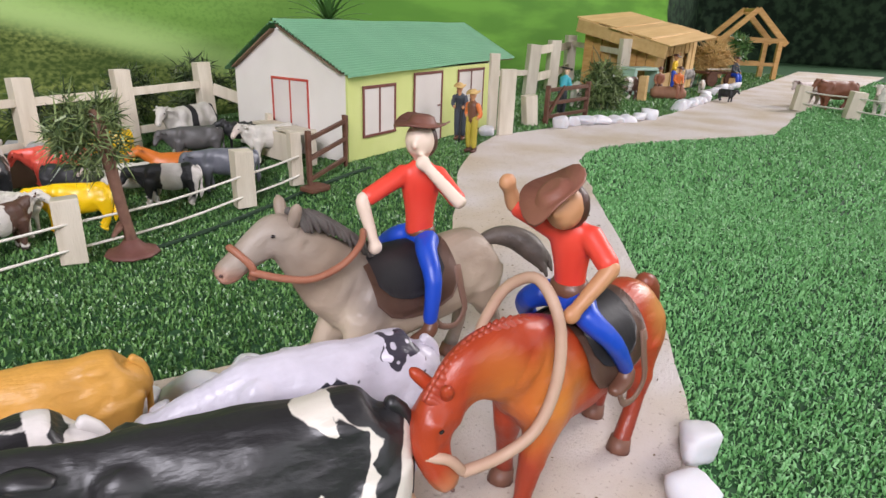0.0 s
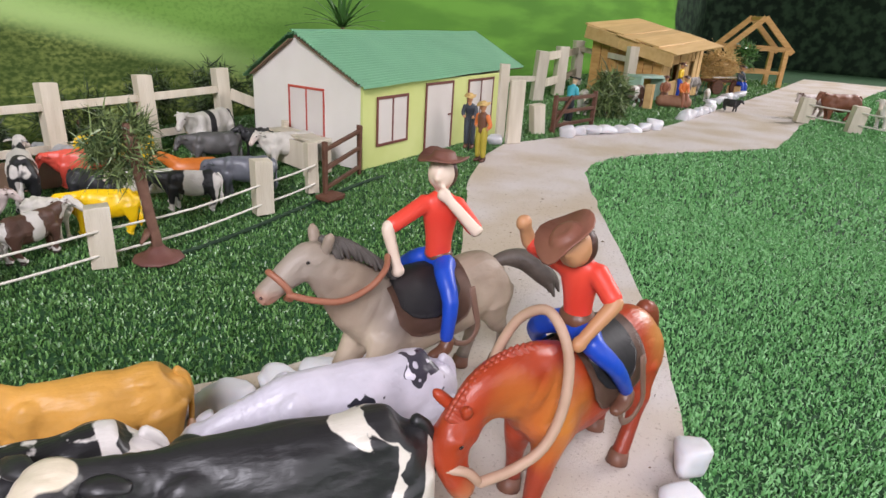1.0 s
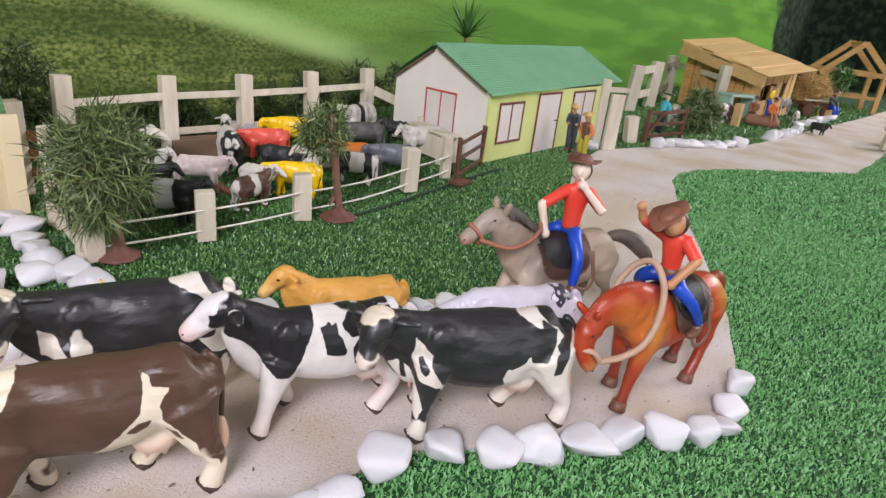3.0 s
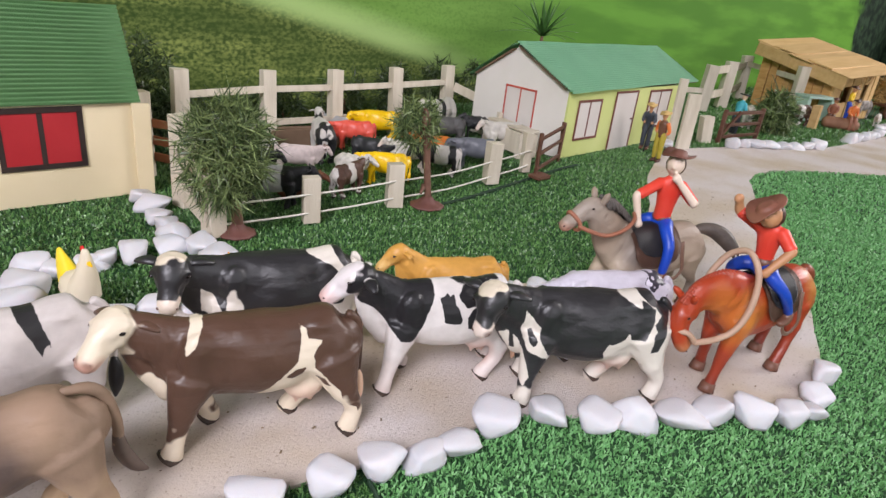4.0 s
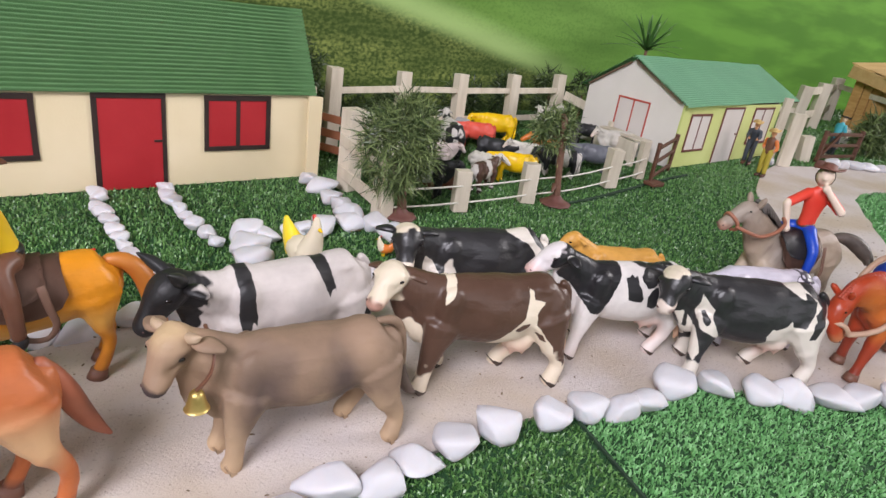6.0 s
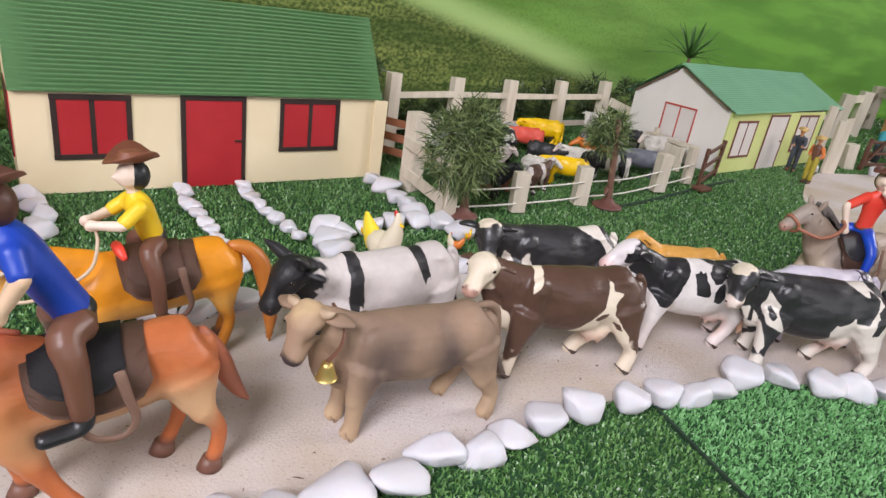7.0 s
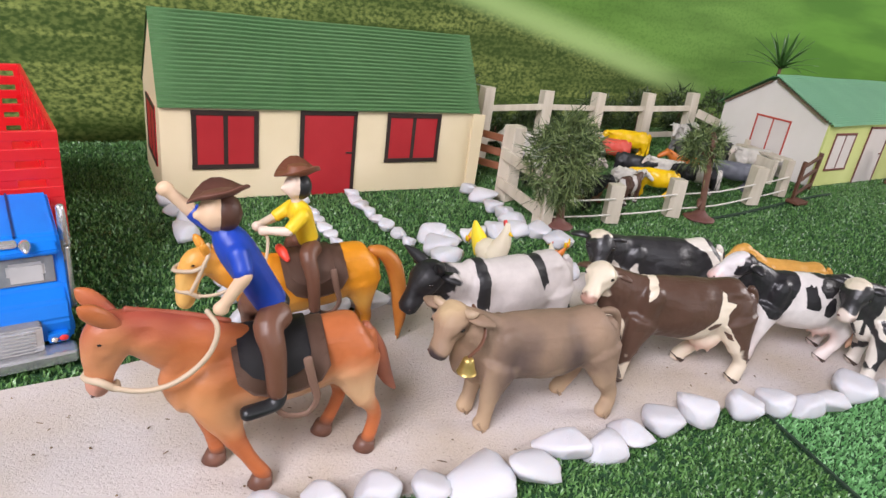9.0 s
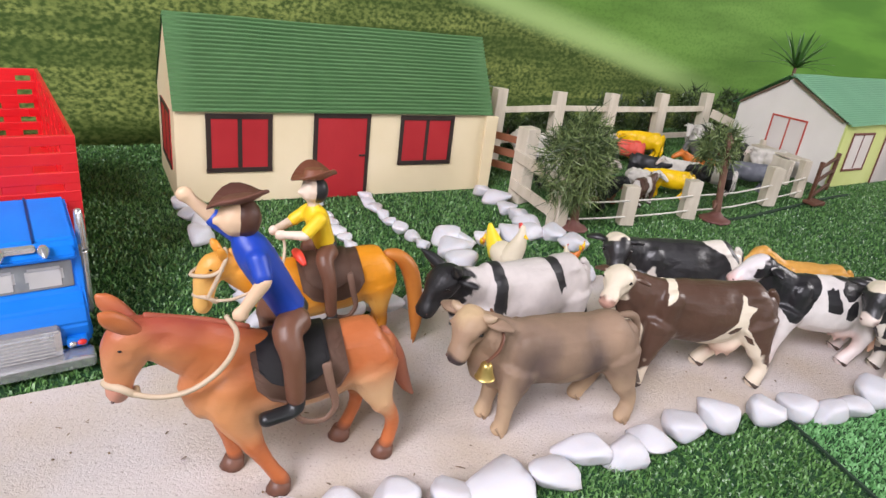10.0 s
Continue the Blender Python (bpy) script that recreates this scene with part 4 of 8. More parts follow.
def cow_skin(head_yaw=0.0, head_pitch=0.0, steps=(0, 0, 0, 0), horns=None, hump=0.0, udder=True, ears=1.0, voxel=0.0012, tail="down", girth=1.0,
             neck_pitch=0.0, neck_yaw=None, dewlap=0.0, hs=0.84, seed=1, folds=0.5, curls=False, rim=1.5, lumps=0.35, feet=None, slim=0.0, blunt=0.0):
    """A standing toy cow, nose to +x; millimetres, 62 high at the back. steps: how far each hoof is set forward (front left, front right, rear left, rear right); feet: or where it stands.
    slim: by how much the belly is tucked up; blunt: a shorter, broader head."""
    bm = bmesh.new()
    g, u = girth, slim / 2
    nyaw = head_yaw * 0.2 if neck_yaw is None else neck_yaw
    tube(bm, [(-42, 0, 52, 5, 7), (-39, 0, 49.5, 10 * g, 14), (-30, 0, 46.2, 12.8 * g, 18.2), (-18, 0, 42.2 + u, 14.8 * g, 20 - u), (-4, 0, 40.9 + u, 16.4 * g, 21.4 - u), (10, 0, 41.6 + u, 15.6 * g, 20.6 - u),
              (22, 0, 43.6, 12.6 * g, 19), (32, 0, 44.4, 9.8, 17), (39, 0, 45, 6.5, 12)], seg=20)
    for s in (1, -1):
        ball(bm, (-25, 7.4 * s, 56.4), (7.5, 4, 4))
        ball(bm, (25, 8.9 * s, 46), (8.5, 5, 13.5))
        ball(bm, (-33, 8.2 * s, 41), (8.6, 6.2, 14.5))
    ball(bm, (37, 0, 31), (7.5, 5.5, 9))
    if hump:
        ball(bm, (26, 0, 58 + hump * 0.5), (11, 7, hump + 5))
    neck = swing([(26, 0, 47, 9.5, 14), (38, 0, 51, 8, 12.2), (48, 0, 55, 6.6, 10), (55, 0, 57.5, 6, 8)], (28, 0, 47), nyaw, neck_pitch)
    tube(bm, neck, seg=14)
    tube(bm, swing([(34, 0, 28, 4.6, 6), (42, 0, 35, 4.2, 6.5 + dewlap), (48.5, 0, 44, 3.6, 6), (53, 0, 52, 3.4, 4.5)], (28, 0, 47), nyaw, neck_pitch * 0.6), seg=12)
    end = Vector(neck[-1][:3])
    sh, br = hs * (1 - 0.16 * blunt), hs * (1 + 0.16 * blunt)
    hp = lambda rows: swing([(end.x + r[0] * sh, end.y + r[1] * br, end.z + r[2] * sh, *[q * w for q, w in zip(r[3:], (br, hs))]) for r in rows], end, head_yaw, head_pitch)
    tube(bm, hp([(-3, 0, 1, 6.8, 7.6), (3, 0, 2.4, 8.4, 8.4), (8.5, 0, -2, 7.4, 7.6), (13.5, 0, -7.5, 5.4, 6.2), (17.5, 0, -12, 5.6, 5.4), (20, 0, -14.4, 5.4, 4.8)]), seg=16)
    ball(bm, hp([(18.6, 0, -13.2)])[0], [q * hs for q in (3.4, 5.9, 3.9)])
    ball(bm, hp([(1.5, 0, 8.2)])[0], [q * hs for q in (3.8, 5.4, 3.0)])
    if curls:
        rng = random.Random(4)
        for _ in range(34):
            a, b = rng.uniform(-3, 9), rng.uniform(-5.5, 5.5)
            ball(bm, hp([(a, b, 11 - max(0, a) * 0.75 - b * b * 0.06)])[0], (1.7, 1.7, 1.5), sub=1)
    for s in (1, -1):
        ball(bm, hp([(7.4, 6.0 * s, 3.0)])[0], [q * hs for q in (3.4, 2.2, 1.7)])
        ball(bm, hp([(19.5, 3.0 * s, -11.6)])[0], [q * hs for q in (2.0, 1.9, 1.8)])
    sg = (1, -1, 1, -1)
    stands = feet or [(28 + steps[0], 8.6), (28 + steps[1], -8.6), (-29 + steps[2], 8.6), (-29 + steps[3], -8.6)]
    for k, s in enumerate(sg[:2]):
        dx, fy = stands[k][0] - 28, stands[k][1]
        leg(bm, (27 + dx * 0.1, 8.2 * s, 37), (29 + dx * 0.42, 5.2 * s + fy * 0.38, 21), (28 + dx * 0.76, 2 * s + fy * 0.76, 11), (28 + dx, fy, 0), (7.4, 11.5, 5.4, 4.3), 5.0)
    for k, s in enumerate(sg[2:], 2):
        dx, fy = stands[k][0] + 29, stands[k][1]
        leg(bm, (-30 + dx * 0.1, 8.2 * s, 40), (-33.5 + dx * 0.35, 5.4 * s + fy * 0.4, 24), (-34.5 + dx * 0.75, 2 * s + fy * 0.76, 13), (-29 + dx, fy, 0), (8.4, 15.0, 6.2, 4.4), 5.0)
    if udder:
        ball(bm, (-20, 0, 23.5), (10.5, 9.2, 8.2))
        for x in (-16, -23):
            for y in (3.8, -3.8):
                tube(bm, [(x, y, 20, 1.7), (x, y, 14.5, 1.1)], seg=6)
    skin = fused(bm, voxel)
    relief(skin, seed, dents=[((-16, 14, 51), 8, 2.0), ((13, 14, 46), 7.5, 1.5), ((-22, 11, 32), 6, 1.6), ((33, 8, 38), 5.5, 1.2)],
           folds=[((40, 6, 52), 10, 3.4, folds * 1.2, -0.2), ((16, 13, 36), 7, 5.5, folds * 0.4, 0.25)], rough=lumps,
           hollows=[h for s in (1, -1) for h in ((hp([(13.5, 6.0 * s, -5)])[0][:3], 3.2 * hs, 1.5 * hs), (hp([(9.5, 7.6 * s, -2.2)])[0][:3], 1.8 * hs, 0.8 * hs), (hp([(4.5, 8.2 * s, -5.5)])[0][:3], 4 * hs, -1.0 * hs),
                                                 (hp([(17.5, 5.8 * s, -13.8)])[0][:3], 1.6 * hs, 0.7 * hs), (hp([(-2.5, 7.4 * s, -4.5)])[0][:3], 2.2 * hs, 1.3 * hs))])
    shoe(rim)
    # ears, horns, eyes, nostrils and tail stay crisp
    for s in (1, -1):
        if ears:
            tube(bit("ear", 0), hp([(-1, 6.6 * s, 4.0, 1.4, 2.2), (-3, (8 + 3.2 * ears) * s, 4.4, 1.6, 4.2 * ears), (-5, (11 + 5.5 * ears) * s, 2.4, 0.9, 1.8)]), side=(0.3, 0, 1), seg=10)
        if horns:
            hl, up, out = horns
            tube(bit("horn", 2), hp([(0, 5 * s, 7, 2.0 + abs(hl) * 0.06), (0.5 - hl * 0.2, (6.5 + out * 0.6) * s, 8 + up * 0.5, 1.6 + abs(hl) * 0.05), (-hl * 0.5, (6.5 + out) * s, 8.5 + up, 0.5)]), side=(1, 0, 0), seg=10)
        ball(bit("eye", 3), hp([(8.4, 7.0 * s, 1.0)])[0], [q * hs for q in (1.7, 1.0, 1.1)], sub=2)
        ball(bit("nostril", 4), hp([(21.4, 3.6 * s, -12.4)])[0], [q * hs for q in (0.9, 1.3, 0.8)], sub=1)
    if tail == "down":
        tube(bit("tail", 0), [(-40, 1, 58, 2.2), (-44.5, 1.5, 53, 1.9), (-45.5, 3, 40, 1.5), (-44.5, 5, 26, 1.5)], seg=8)
        tube(bit("tail_tuft", 5), [(-44.5, 5, 29, 1.5), (-44.5, 5.5, 24, 3.0), (-44, 6, 16, 3.3), (-43, 6, 9, 0.8)], seg=9)
    elif tail == "swing":
        tube(bit("tail", 0), [(-33, 0, 60.5, 1.6), (-41, -0.5, 59.5, 2.4), (-46.5, -1.5, 53.5, 2.3), (-49.5, -2, 40, 2.1), (-49, -1, 30, 2.3)], seg=9)
        tube(bit("tail_tuft", 5), [(-49.2, -1.5, 34, 2.2), (-50, -1, 26, 3.2), (-54, 0, 18, 2.8), (-58.5, 0, 14, 0.8)], seg=9)
    return skin, hp


def horse_skin(neck=None, head=None, feet=None, steps=(0, 0, 0, 0), tail=None, mane=None, voxel=0.0012, ear=1.0, locks=True, bulk=1.0, seed=3, strands=7):
    """A toy horse, nose to +x; millimetres, 64 high at the back."""
    bm = bmesh.new()
    b = bulk
    tube(bm, [(-41, 0, 53, 4, 6), (-37, 0, 51, 10 * b, 13), (-26, 0, 49 - (b - 1) * 12, 12.4 * b, 16 * b), (-8, 0, 46.5 - (b - 1) * 14, 12.8 * b, 16.6 * b), (10, 0, 46 - (b - 1) * 14, 12.6 * b, 17.6 * b),
              (24, 0, 47 - (b - 1) * 10, 11 * b, 17 * b), (33, 0, 47, 7.5 * b, 12.5 * b), (37, 0, 46, 5, 8)], seg=18)
    for s in (1, -1):
        ball(bm, (24, 7.8 * s * b, 44), (9, 4.8, 13.5))
        ball(bm, (-32, 7.4 * s * b, 45), (9.4, 5.8, 13.5))
        ball(bm, (32.5, 3.5 * s, 45), (5.5, 5, 10))
    neck = neck or [(24, 0, 52, 8, 14), (36, 0, 60, 6.2, 11.5), (46, 0, 69, 5.2, 8.8), (52, 0, 75, 4.8, 7)]
    head = head or [(49, 0, 75.5, 4.8, 5.5), (56, 0, 73, 5.4, 6.4), (63, 0, 66, 5.0, 5.8), (71, 0, 57.5, 3.9, 4.3), (77, 0, 51.5, 3.8, 3.9), (79, 0, 49.5, 3.2, 3.2)]
    tube(bm, neck, seg=14)
    tube(bm, head, seg=14)
    for k, s in enumerate((1, -1)):
        dx, fy = (feet[k][0] - 28.5, feet[k][1]) if feet else (steps[k], 7 * s)
        leg(bm, (26 + dx * 0.1, 6.8 * s * b, 41), (28 + dx * 0.5, 4 * s + fy * 0.43, 25), (28 + dx * 0.78, 1.6 * s + fy * 0.78, 13), (28.5 + dx, fy, 0), (6.2, 10.0, 4.2, 3.1), 4.0)
        dx, fy = (feet[k + 2][0] + 31, feet[k + 2][1]) if feet else (steps[k + 2], 7.5 * s)
        leg(bm, (-30 + dx * 0.1, 7.2 * s * b, 44), (-33 + dx * 0.35, 4.2 * s + fy * 0.45, 29), (-36 + dx * 0.75, 1.7 * s + fy * 0.78, 18), (-31 + dx, fy, 0), (6.8, 13.0, 4.8, 3.2), 4.0)
    hd = [Vector(r[:3]) for r in head]
    ax = (hd[2] - hd[0]).normalized()
    up = Vector((0, 1, 0)).cross(ax)
    up = up if up.dot(Vector(neck[-1][:3]) - Vector(neck[0][:3])) > 0 or up.z > 0 else -up
    for s in (1, -1):
        ball(bm, hd[1] + ax * 1.5 + up * 2.2 + Vector((0, 4.4 * s, 0)), (2.4, 1.6, 2.0))
        ball(bm, hd[1] - up * 3.5 - ax * 1.0 + Vector((0, 3.5 * s, 0)), (4.6, 2.3, 4.3))
        ball(bm, hd[4] + up * 1.2 + Vector((0, 2.6 * s, 0)), (2.0, 1.7, 1.8))
    skin = fused(bm, voxel)
    relief(skin, seed, dents=[((-19, 12, 52), 6, 1.2), ((13, 12, 46), 5, 1.0), ((33, 7, 36), 4.5, 1.2), ((-24, 10, 36), 5, 1.0), (tuple(hd[2] + Vector((0, 4.5, 0)) - up * 1.0), 3.4, 1.3), (tuple(hd[1] + ax * 3.6 + Vector((0, 5, 0)) + up * 0.6), 1.7, 0.7), (tuple(hd[0] - up * 4.5 + Vector((0, 4.6, 0)) - ax * 1.5), 2.4, 1.1), (tuple(hd[4] + Vector((0, 3.4, 0)) - up * 1.6), 1.4, 0.7)],
           folds=[((34, 5, 56), 8, 6.5, 0.5, 0.6)])
    shoe(4.6)
    for s in (1, -1):
        e = hd[0] + up * 3 + Vector((0, 3.2 * s, 0))
        tip = e + up * 10 * ear - ax * 2 + Vector((0, 3.2 * s, 0))
        mid = (e + tip) / 2
        tube(bit("ear", 0), [(*e, 1.5, 2.0), (*mid, 1.9, 2.6 * ear ** 0.6), (*((mid + tip * 2) / 3), 1.6, 2.2 * ear ** 0.6), (*tip, 0.7, 0.9)], side=(0, 1, 0), seg=10)
        q = hd[1] + ax * 2.4 + up * 2.2 + Vector((0, 5.4 * s, 0))
        ball(bit("eye", 3), q, (0.9, 0.5, 0.55), sub=2)
        ball(bit("nostril", 4), hd[5] + up * 1.6 + Vector((0, 2.6 * s, 0)) + ax * 1.2, (0.7, 0.6, 0.6), sub=1)
    mane = mane or [(50, 0, 81, 1.4, 2.5), (43, 0, 76, 1.8, 4.0), (33, 0, 69, 1.8, 4.0), (24, 0, 63.5, 1.4, 2.4)]
    rng = random.Random(5)
    run = smoothed(mane, 5)
    hair = bit("mane", 1)
    if not locks:
        tube(hair, mane, seg=8)
    for a in run if locks else ():
        for s in (1, -1):
            tube(hair, [(a[0], a[1] + 0.5 * s, a[2] + a[4] * 0.25, 0.9, 1.5), (a[0] - 2.2, a[1] + 2.6 * s, a[2] - 1.6, 0.8, 1.4), (a[0] - 3.8 + rng.uniform(-1, 1), a[1] + (4.3 + rng.uniform(0, 0.6)) * s, a[2] - 6.0, 0.35, 0.7)], seg=6)
    tail = tail or [(-40, 0, 58, 2.5), (-46, 0, 54, 3.4), (-49, 0, 42, 4), (-48, 0, 28, 3.2), (-50, 0, 16, 1)]
    brush = bit("tail", 5)
    tube(brush, tail, seg=10)
    for k in range(strands):
        o = Vector((rng.uniform(-0.5, 0.5), rng.uniform(-0.5, 0.5), rng.uniform(-0.5, 0.5))) * 5
        tube(brush, [(*(Vector(r[:3]) + o * min(1, i * 0.4)), r[3] * 0.45) for i, r in enumerate(tail)], seg=6)
    return skin


def painted(ob, fields):
    """Outlines of paint on an animal's flanks, as signed distances from their edges. fields: for each layer, polygons of x, z in millimetres."""
    me = ob.data
    co = np.empty(len(me.vertices) * 3)
    me.vertices.foreach_get("co", co)
    co = co.reshape(-1, 3) * 1000
    px, pz = co[:, 0], co[:, 2]
    for k, polygons in enumerate(fields):
        best = np.full(len(px), -40.0)
        for poly in polygons:
            near, odd = np.full(len(px), 1e9), inside(px, pz, list(poly))
            for (x0, z0), (x1, z1) in zip(poly, poly[1:] + poly[:1]):
                dx, dz = x1 - x0, z1 - z0
                t = np.clip(((px - x0) * dx + (pz - z0) * dz) / (dx * dx + dz * dz + 1e-9), 0, 1)
                near = np.minimum(near, np.hypot(px - x0 - t * dx, pz - z0 - t * dz))
            best = np.maximum(best, np.where(odd, near, -near))
        me.attributes.new(f"field_{k}", "FLOAT", "POINT").data.foreach_set("value", np.maximum(best, -9.9) + 10)
    return ob


def ground_pose(front, rear, scale=1.0, z=None):
    """The pose of an animal whose front and rear hooves stand about these two places."""
    mx, my = (front[0] + rear[0]) / 2, (front[1] + rear[1]) / 2
    yaw = math.degrees(math.atan2(front[1] - rear[1], front[0] - rear[0]))
    return pose(mx, my, (lift(mx) if z is None else z) , 0, 0, yaw) @ Matrix.Scale(scale, 4)


PINK = (0.62, 0.36, 0.28)
CREAM = (0.74, 0.64, 0.50)
M_EYE = surface("dark_eye", (0.012, 0.008, 0.007), (0.02, 0.014, 0.012), 200, 0.15)
M_NOSTRIL = surface("dusky_nostril", (0.10, 0.05, 0.045), (0.14, 0.07, 0.06), 200, 0.5)
M_HORN = surface("pale_horn", (0.46, 0.38, 0.28), (0.56, 0.48, 0.36), 150, 0.4)
M_HOOF = surface("dark_hoof", (0.04, 0.024, 0.018), (0.07, 0.042, 0.03), 150, 0.5)
M_BROWNHOOF = surface("brown_hoof", (0.13, 0.055, 0.035), (0.18, 0.08, 0.05), 150, 0.5)
M_TUFT = surface("peach_tail_tuft", (0.72, 0.42, 0.27), (0.80, 0.56, 0.40), 120, 0.55, 0.5, 300)


def animal(name, skin, m, coat, label, category, group="", tuft=None, mane=None, horn=None, hoof=None, fields=()):
    looks = [coat, mane or coat, horn or M_HORN, M_EYE, M_NOSTRIL, tuft or M_TUFT, hoof or M_HOOF]
    ob = painted(put(name, skin, coat), fields)
    ob.matrix_basis = m
    last = ob
    for nm, bm, slot in BITS:
        last = part(nm, bm, looks[slot], last if nm == "tail_tuft" else ob, "", True)
    BITS.clear()
    return tagged(ob, label, category, group)


BLACKCOAT = (0.018, 0.017, 0.019)
WHITECOAT = (0.72, 0.66, 0.58)
HOOF = (0.045, 0.03, 0.025)
SOLE = ((0, 0, -6), (400, 400, 6.5), HOOF, 0.1)

def face(hp, x, y, z):
    return tuple(hp([(x, y, z)])[0][:3])


# brown cow with a white face
COAT = (0.096, 0.051, 0.034)
skin, hp = cow_skin(head_yaw=50, head_pitch=14, neck_yaw=-7, neck_pitch=3, feet=[(38, 12), (22, -12), (-39, 12), (-15, -11)], seed=11, ears=0.8, hs=0.92, slim=3, blunt=0.8)
animal("toy_cow", skin, ground_pose((-0.052, 0.264), (0.006, 0.242), 0.98),
       hide("brown_cow_hide", COAT, [
           ((42, 0, 30), (11, 9, 9), CREAM), ((0, 0, -26), (300, 300, 40), CREAM), ((0, 0, 14), (40, 11, 13), CREAM), ((-19, 0, 18), (9, 9, 7), PINK, 0.9),
           (face(hp, 10, 0, -3), (13, 13, 14.5), CREAM), (face(hp, -1.5, 9, -3.5), (6, 6, 6), COAT, 0.15), (face(hp, 20, 0, -15), (6, 6, 3.6), PINK, 0.5), (face(hp, -4, 13, 3), (6, 6, 4), COAT, 0.2)],
           wobble=0.10, wscale=110, rough=0.36, layers=(CREAM, COAT)),
       "glossy dark brown toy cow with white face and belly", "toy cow", "cattle on the path", fields=(
           [[(28, 70), (21, 70), (23, 61), (26, 55), (30, 51), (30, 55), (28, 60)],
            [(-16, 59), (-19, 57), (-20, 53), (-26, 52), (-24, 49), (-22, 45), (-23, 39), (-28, 33), (-34, 26), (-36, 18), (-42, 16), (-50, -5), (-10, -5), (3, 16), (4, 26), (-3, 31), (-8, 37), (-13, 42), (-15, 44), (-16, 48), (-17, 54)]],
           [[(-10, 37), (-14, 40), (-19, 40), (-17, 37), (-13, 35)], [(-23, 34), (-27, 33), (-30, 29), (-27, 29)], [(38, 33), (24, 34), (28, 21), (33, 15), (36, 18)]]))

# black and white cows
skin, hp = cow_skin(head_yaw=58, head_pitch=-12, neck_yaw=8, feet=[(35, 15), (29, -12), (-41, 10), (-15, -10)], seed=12, ears=0.9, hs=0.97, blunt=1.1)
animal("toy_cow", skin, ground_pose((0.1065, 0.204), (0.1555, 0.170), 0.98),
       hide("black_cow_hide", BLACKCOAT, [
           (face(hp, 3.0, 0, 9), (7.4, 7.4, 6), CREAM), (face(hp, 20, 0, -14.5), (9, 9, 6.8), (0.78, 0.66, 0.58)), (face(hp, 22, 4, -12), (3, 3, 2.2), (0.30, 0.21, 0.18), 0.3), ((0, 0, 12), (44, 11, 12), WHITECOAT),
           ((0, 0, -26), (300, 300, 39), WHITECOAT), ((-19, 0, 17), (9, 9, 7), PINK, 0.9)], wobble=0.12, wscale=110, rough=0.42, spec=0.75, layers=(WHITECOAT, BLACKCOAT)),
       "black toy dairy cow with white patches and lowered head", "toy cow", "cattle on the path", fields=(
           [[(-8, 70), (-14, 61), (-25, 56), (-23, 61), (-28, 59), (-32, 56), (-32, 51), (-30, 44), (-28, 40), (-20, 40), (-19, 44), (-16, 40), (-10, 37), (-7, 38), (-6, 32), (-8, 27), (0, 22), (0, -5), (-56, -5), (-56, 52), (-34, 70)],
            [(38, 53), (35, 50), (30, 45), (30, 39), (25, 31), (20, 26), (34, 26), (39, 42), (38, 48)], [(50, 38), (46, 40), (38, 34), (33, 18), (36, 12), (43, 27)]],
           [[(-23, 72), (-34, 72), (-46, 62), (-43, 52), (-39, 43), (-36, 34), (-32, 33), (-32, 42), (-34, 45), (-32, 49), (-36, 53), (-32, 57), (-28, 59), (-24, 62)],
            [(36, 42), (34, 43), (31, 38), (32, 34), (35, 36)], [(40, 36), (35, 32), (25, 28), (24, 19), (29, 14), (33, 17), (37, 30)], [(45, 41), (43, 40), (40, 28), (43, 29)]]))

PIEDCOAT = (0.74, 0.69, 0.66)
skin, hp = cow_skin(head_yaw=-4, head_pitch=8, feet=[(40, 15), (24, -10), (-22, 10), (-32, -12)], neck_pitch=13, seed=13, ears=0.9, hs=0.98, blunt=0.6)
animal("toy_cow", skin, ground_pose((0.0555, 0.251), (0.1035, 0.229), 0.92),
       hide("pied_cow_hide", PIEDCOAT, [
           (face(hp, 12, 0, -3), (13, 9, 15), (0.76, 0.70, 0.70)), (face(hp, 20, 0, -13.5), (7, 7, 6), (0.78, 0.50, 0.46), 0.5), (face(hp, 4.5, 8.5, -2.5), (5.5, 5, 6.5), BLACKCOAT), (face(hp, -4, 13, 4), (6, 6, 5), BLACKCOAT),
           ((0, 0, -24), (300, 300, 40), (0.72, 0.62, 0.58), 0.4), ((-19, 0, 17), (9, 9, 7), PINK, 0.9)], wobble=0.10, wscale=110, rough=0.36, layers=(BLACKCOAT,)),
       "white toy cow with black neck and spots, pink muzzle", "toy cow", "cattle on the path", fields=(
           [[(12, 75), (13, 57), (16, 48), (20, 37), (25, 31), (32, 32), (37, 39), (45, 48), (53, 52), (60, 58), (58, 66), (54, 80)],
            [(10, 56), (7, 56), (6, 59), (4, 56), (2, 58), (1, 52), (-1, 50), (-3, 43), (-2, 41), (7, 42), (8, 48)],
            [(-1, 57), (-4, 60), (-6, 61), (-12, 61), (-13, 63), (-19, 62), (-28, 62), (-28, 58), (-18, 58), (-17, 55), (-12, 50), (-6, 50), (-2, 54)],
            [(-6, 45), (-10, 49), (-15, 50), (-16, 40), (-13, 36), (-7, 38)], [(-32, 60), (-38, 64), (-41, 60), (-39, 57), (-33, 57)], [(6, 75), (4, 62.5), (-6, 61), (-16, 62), (-27, 62.5), (-27, 75)]],))

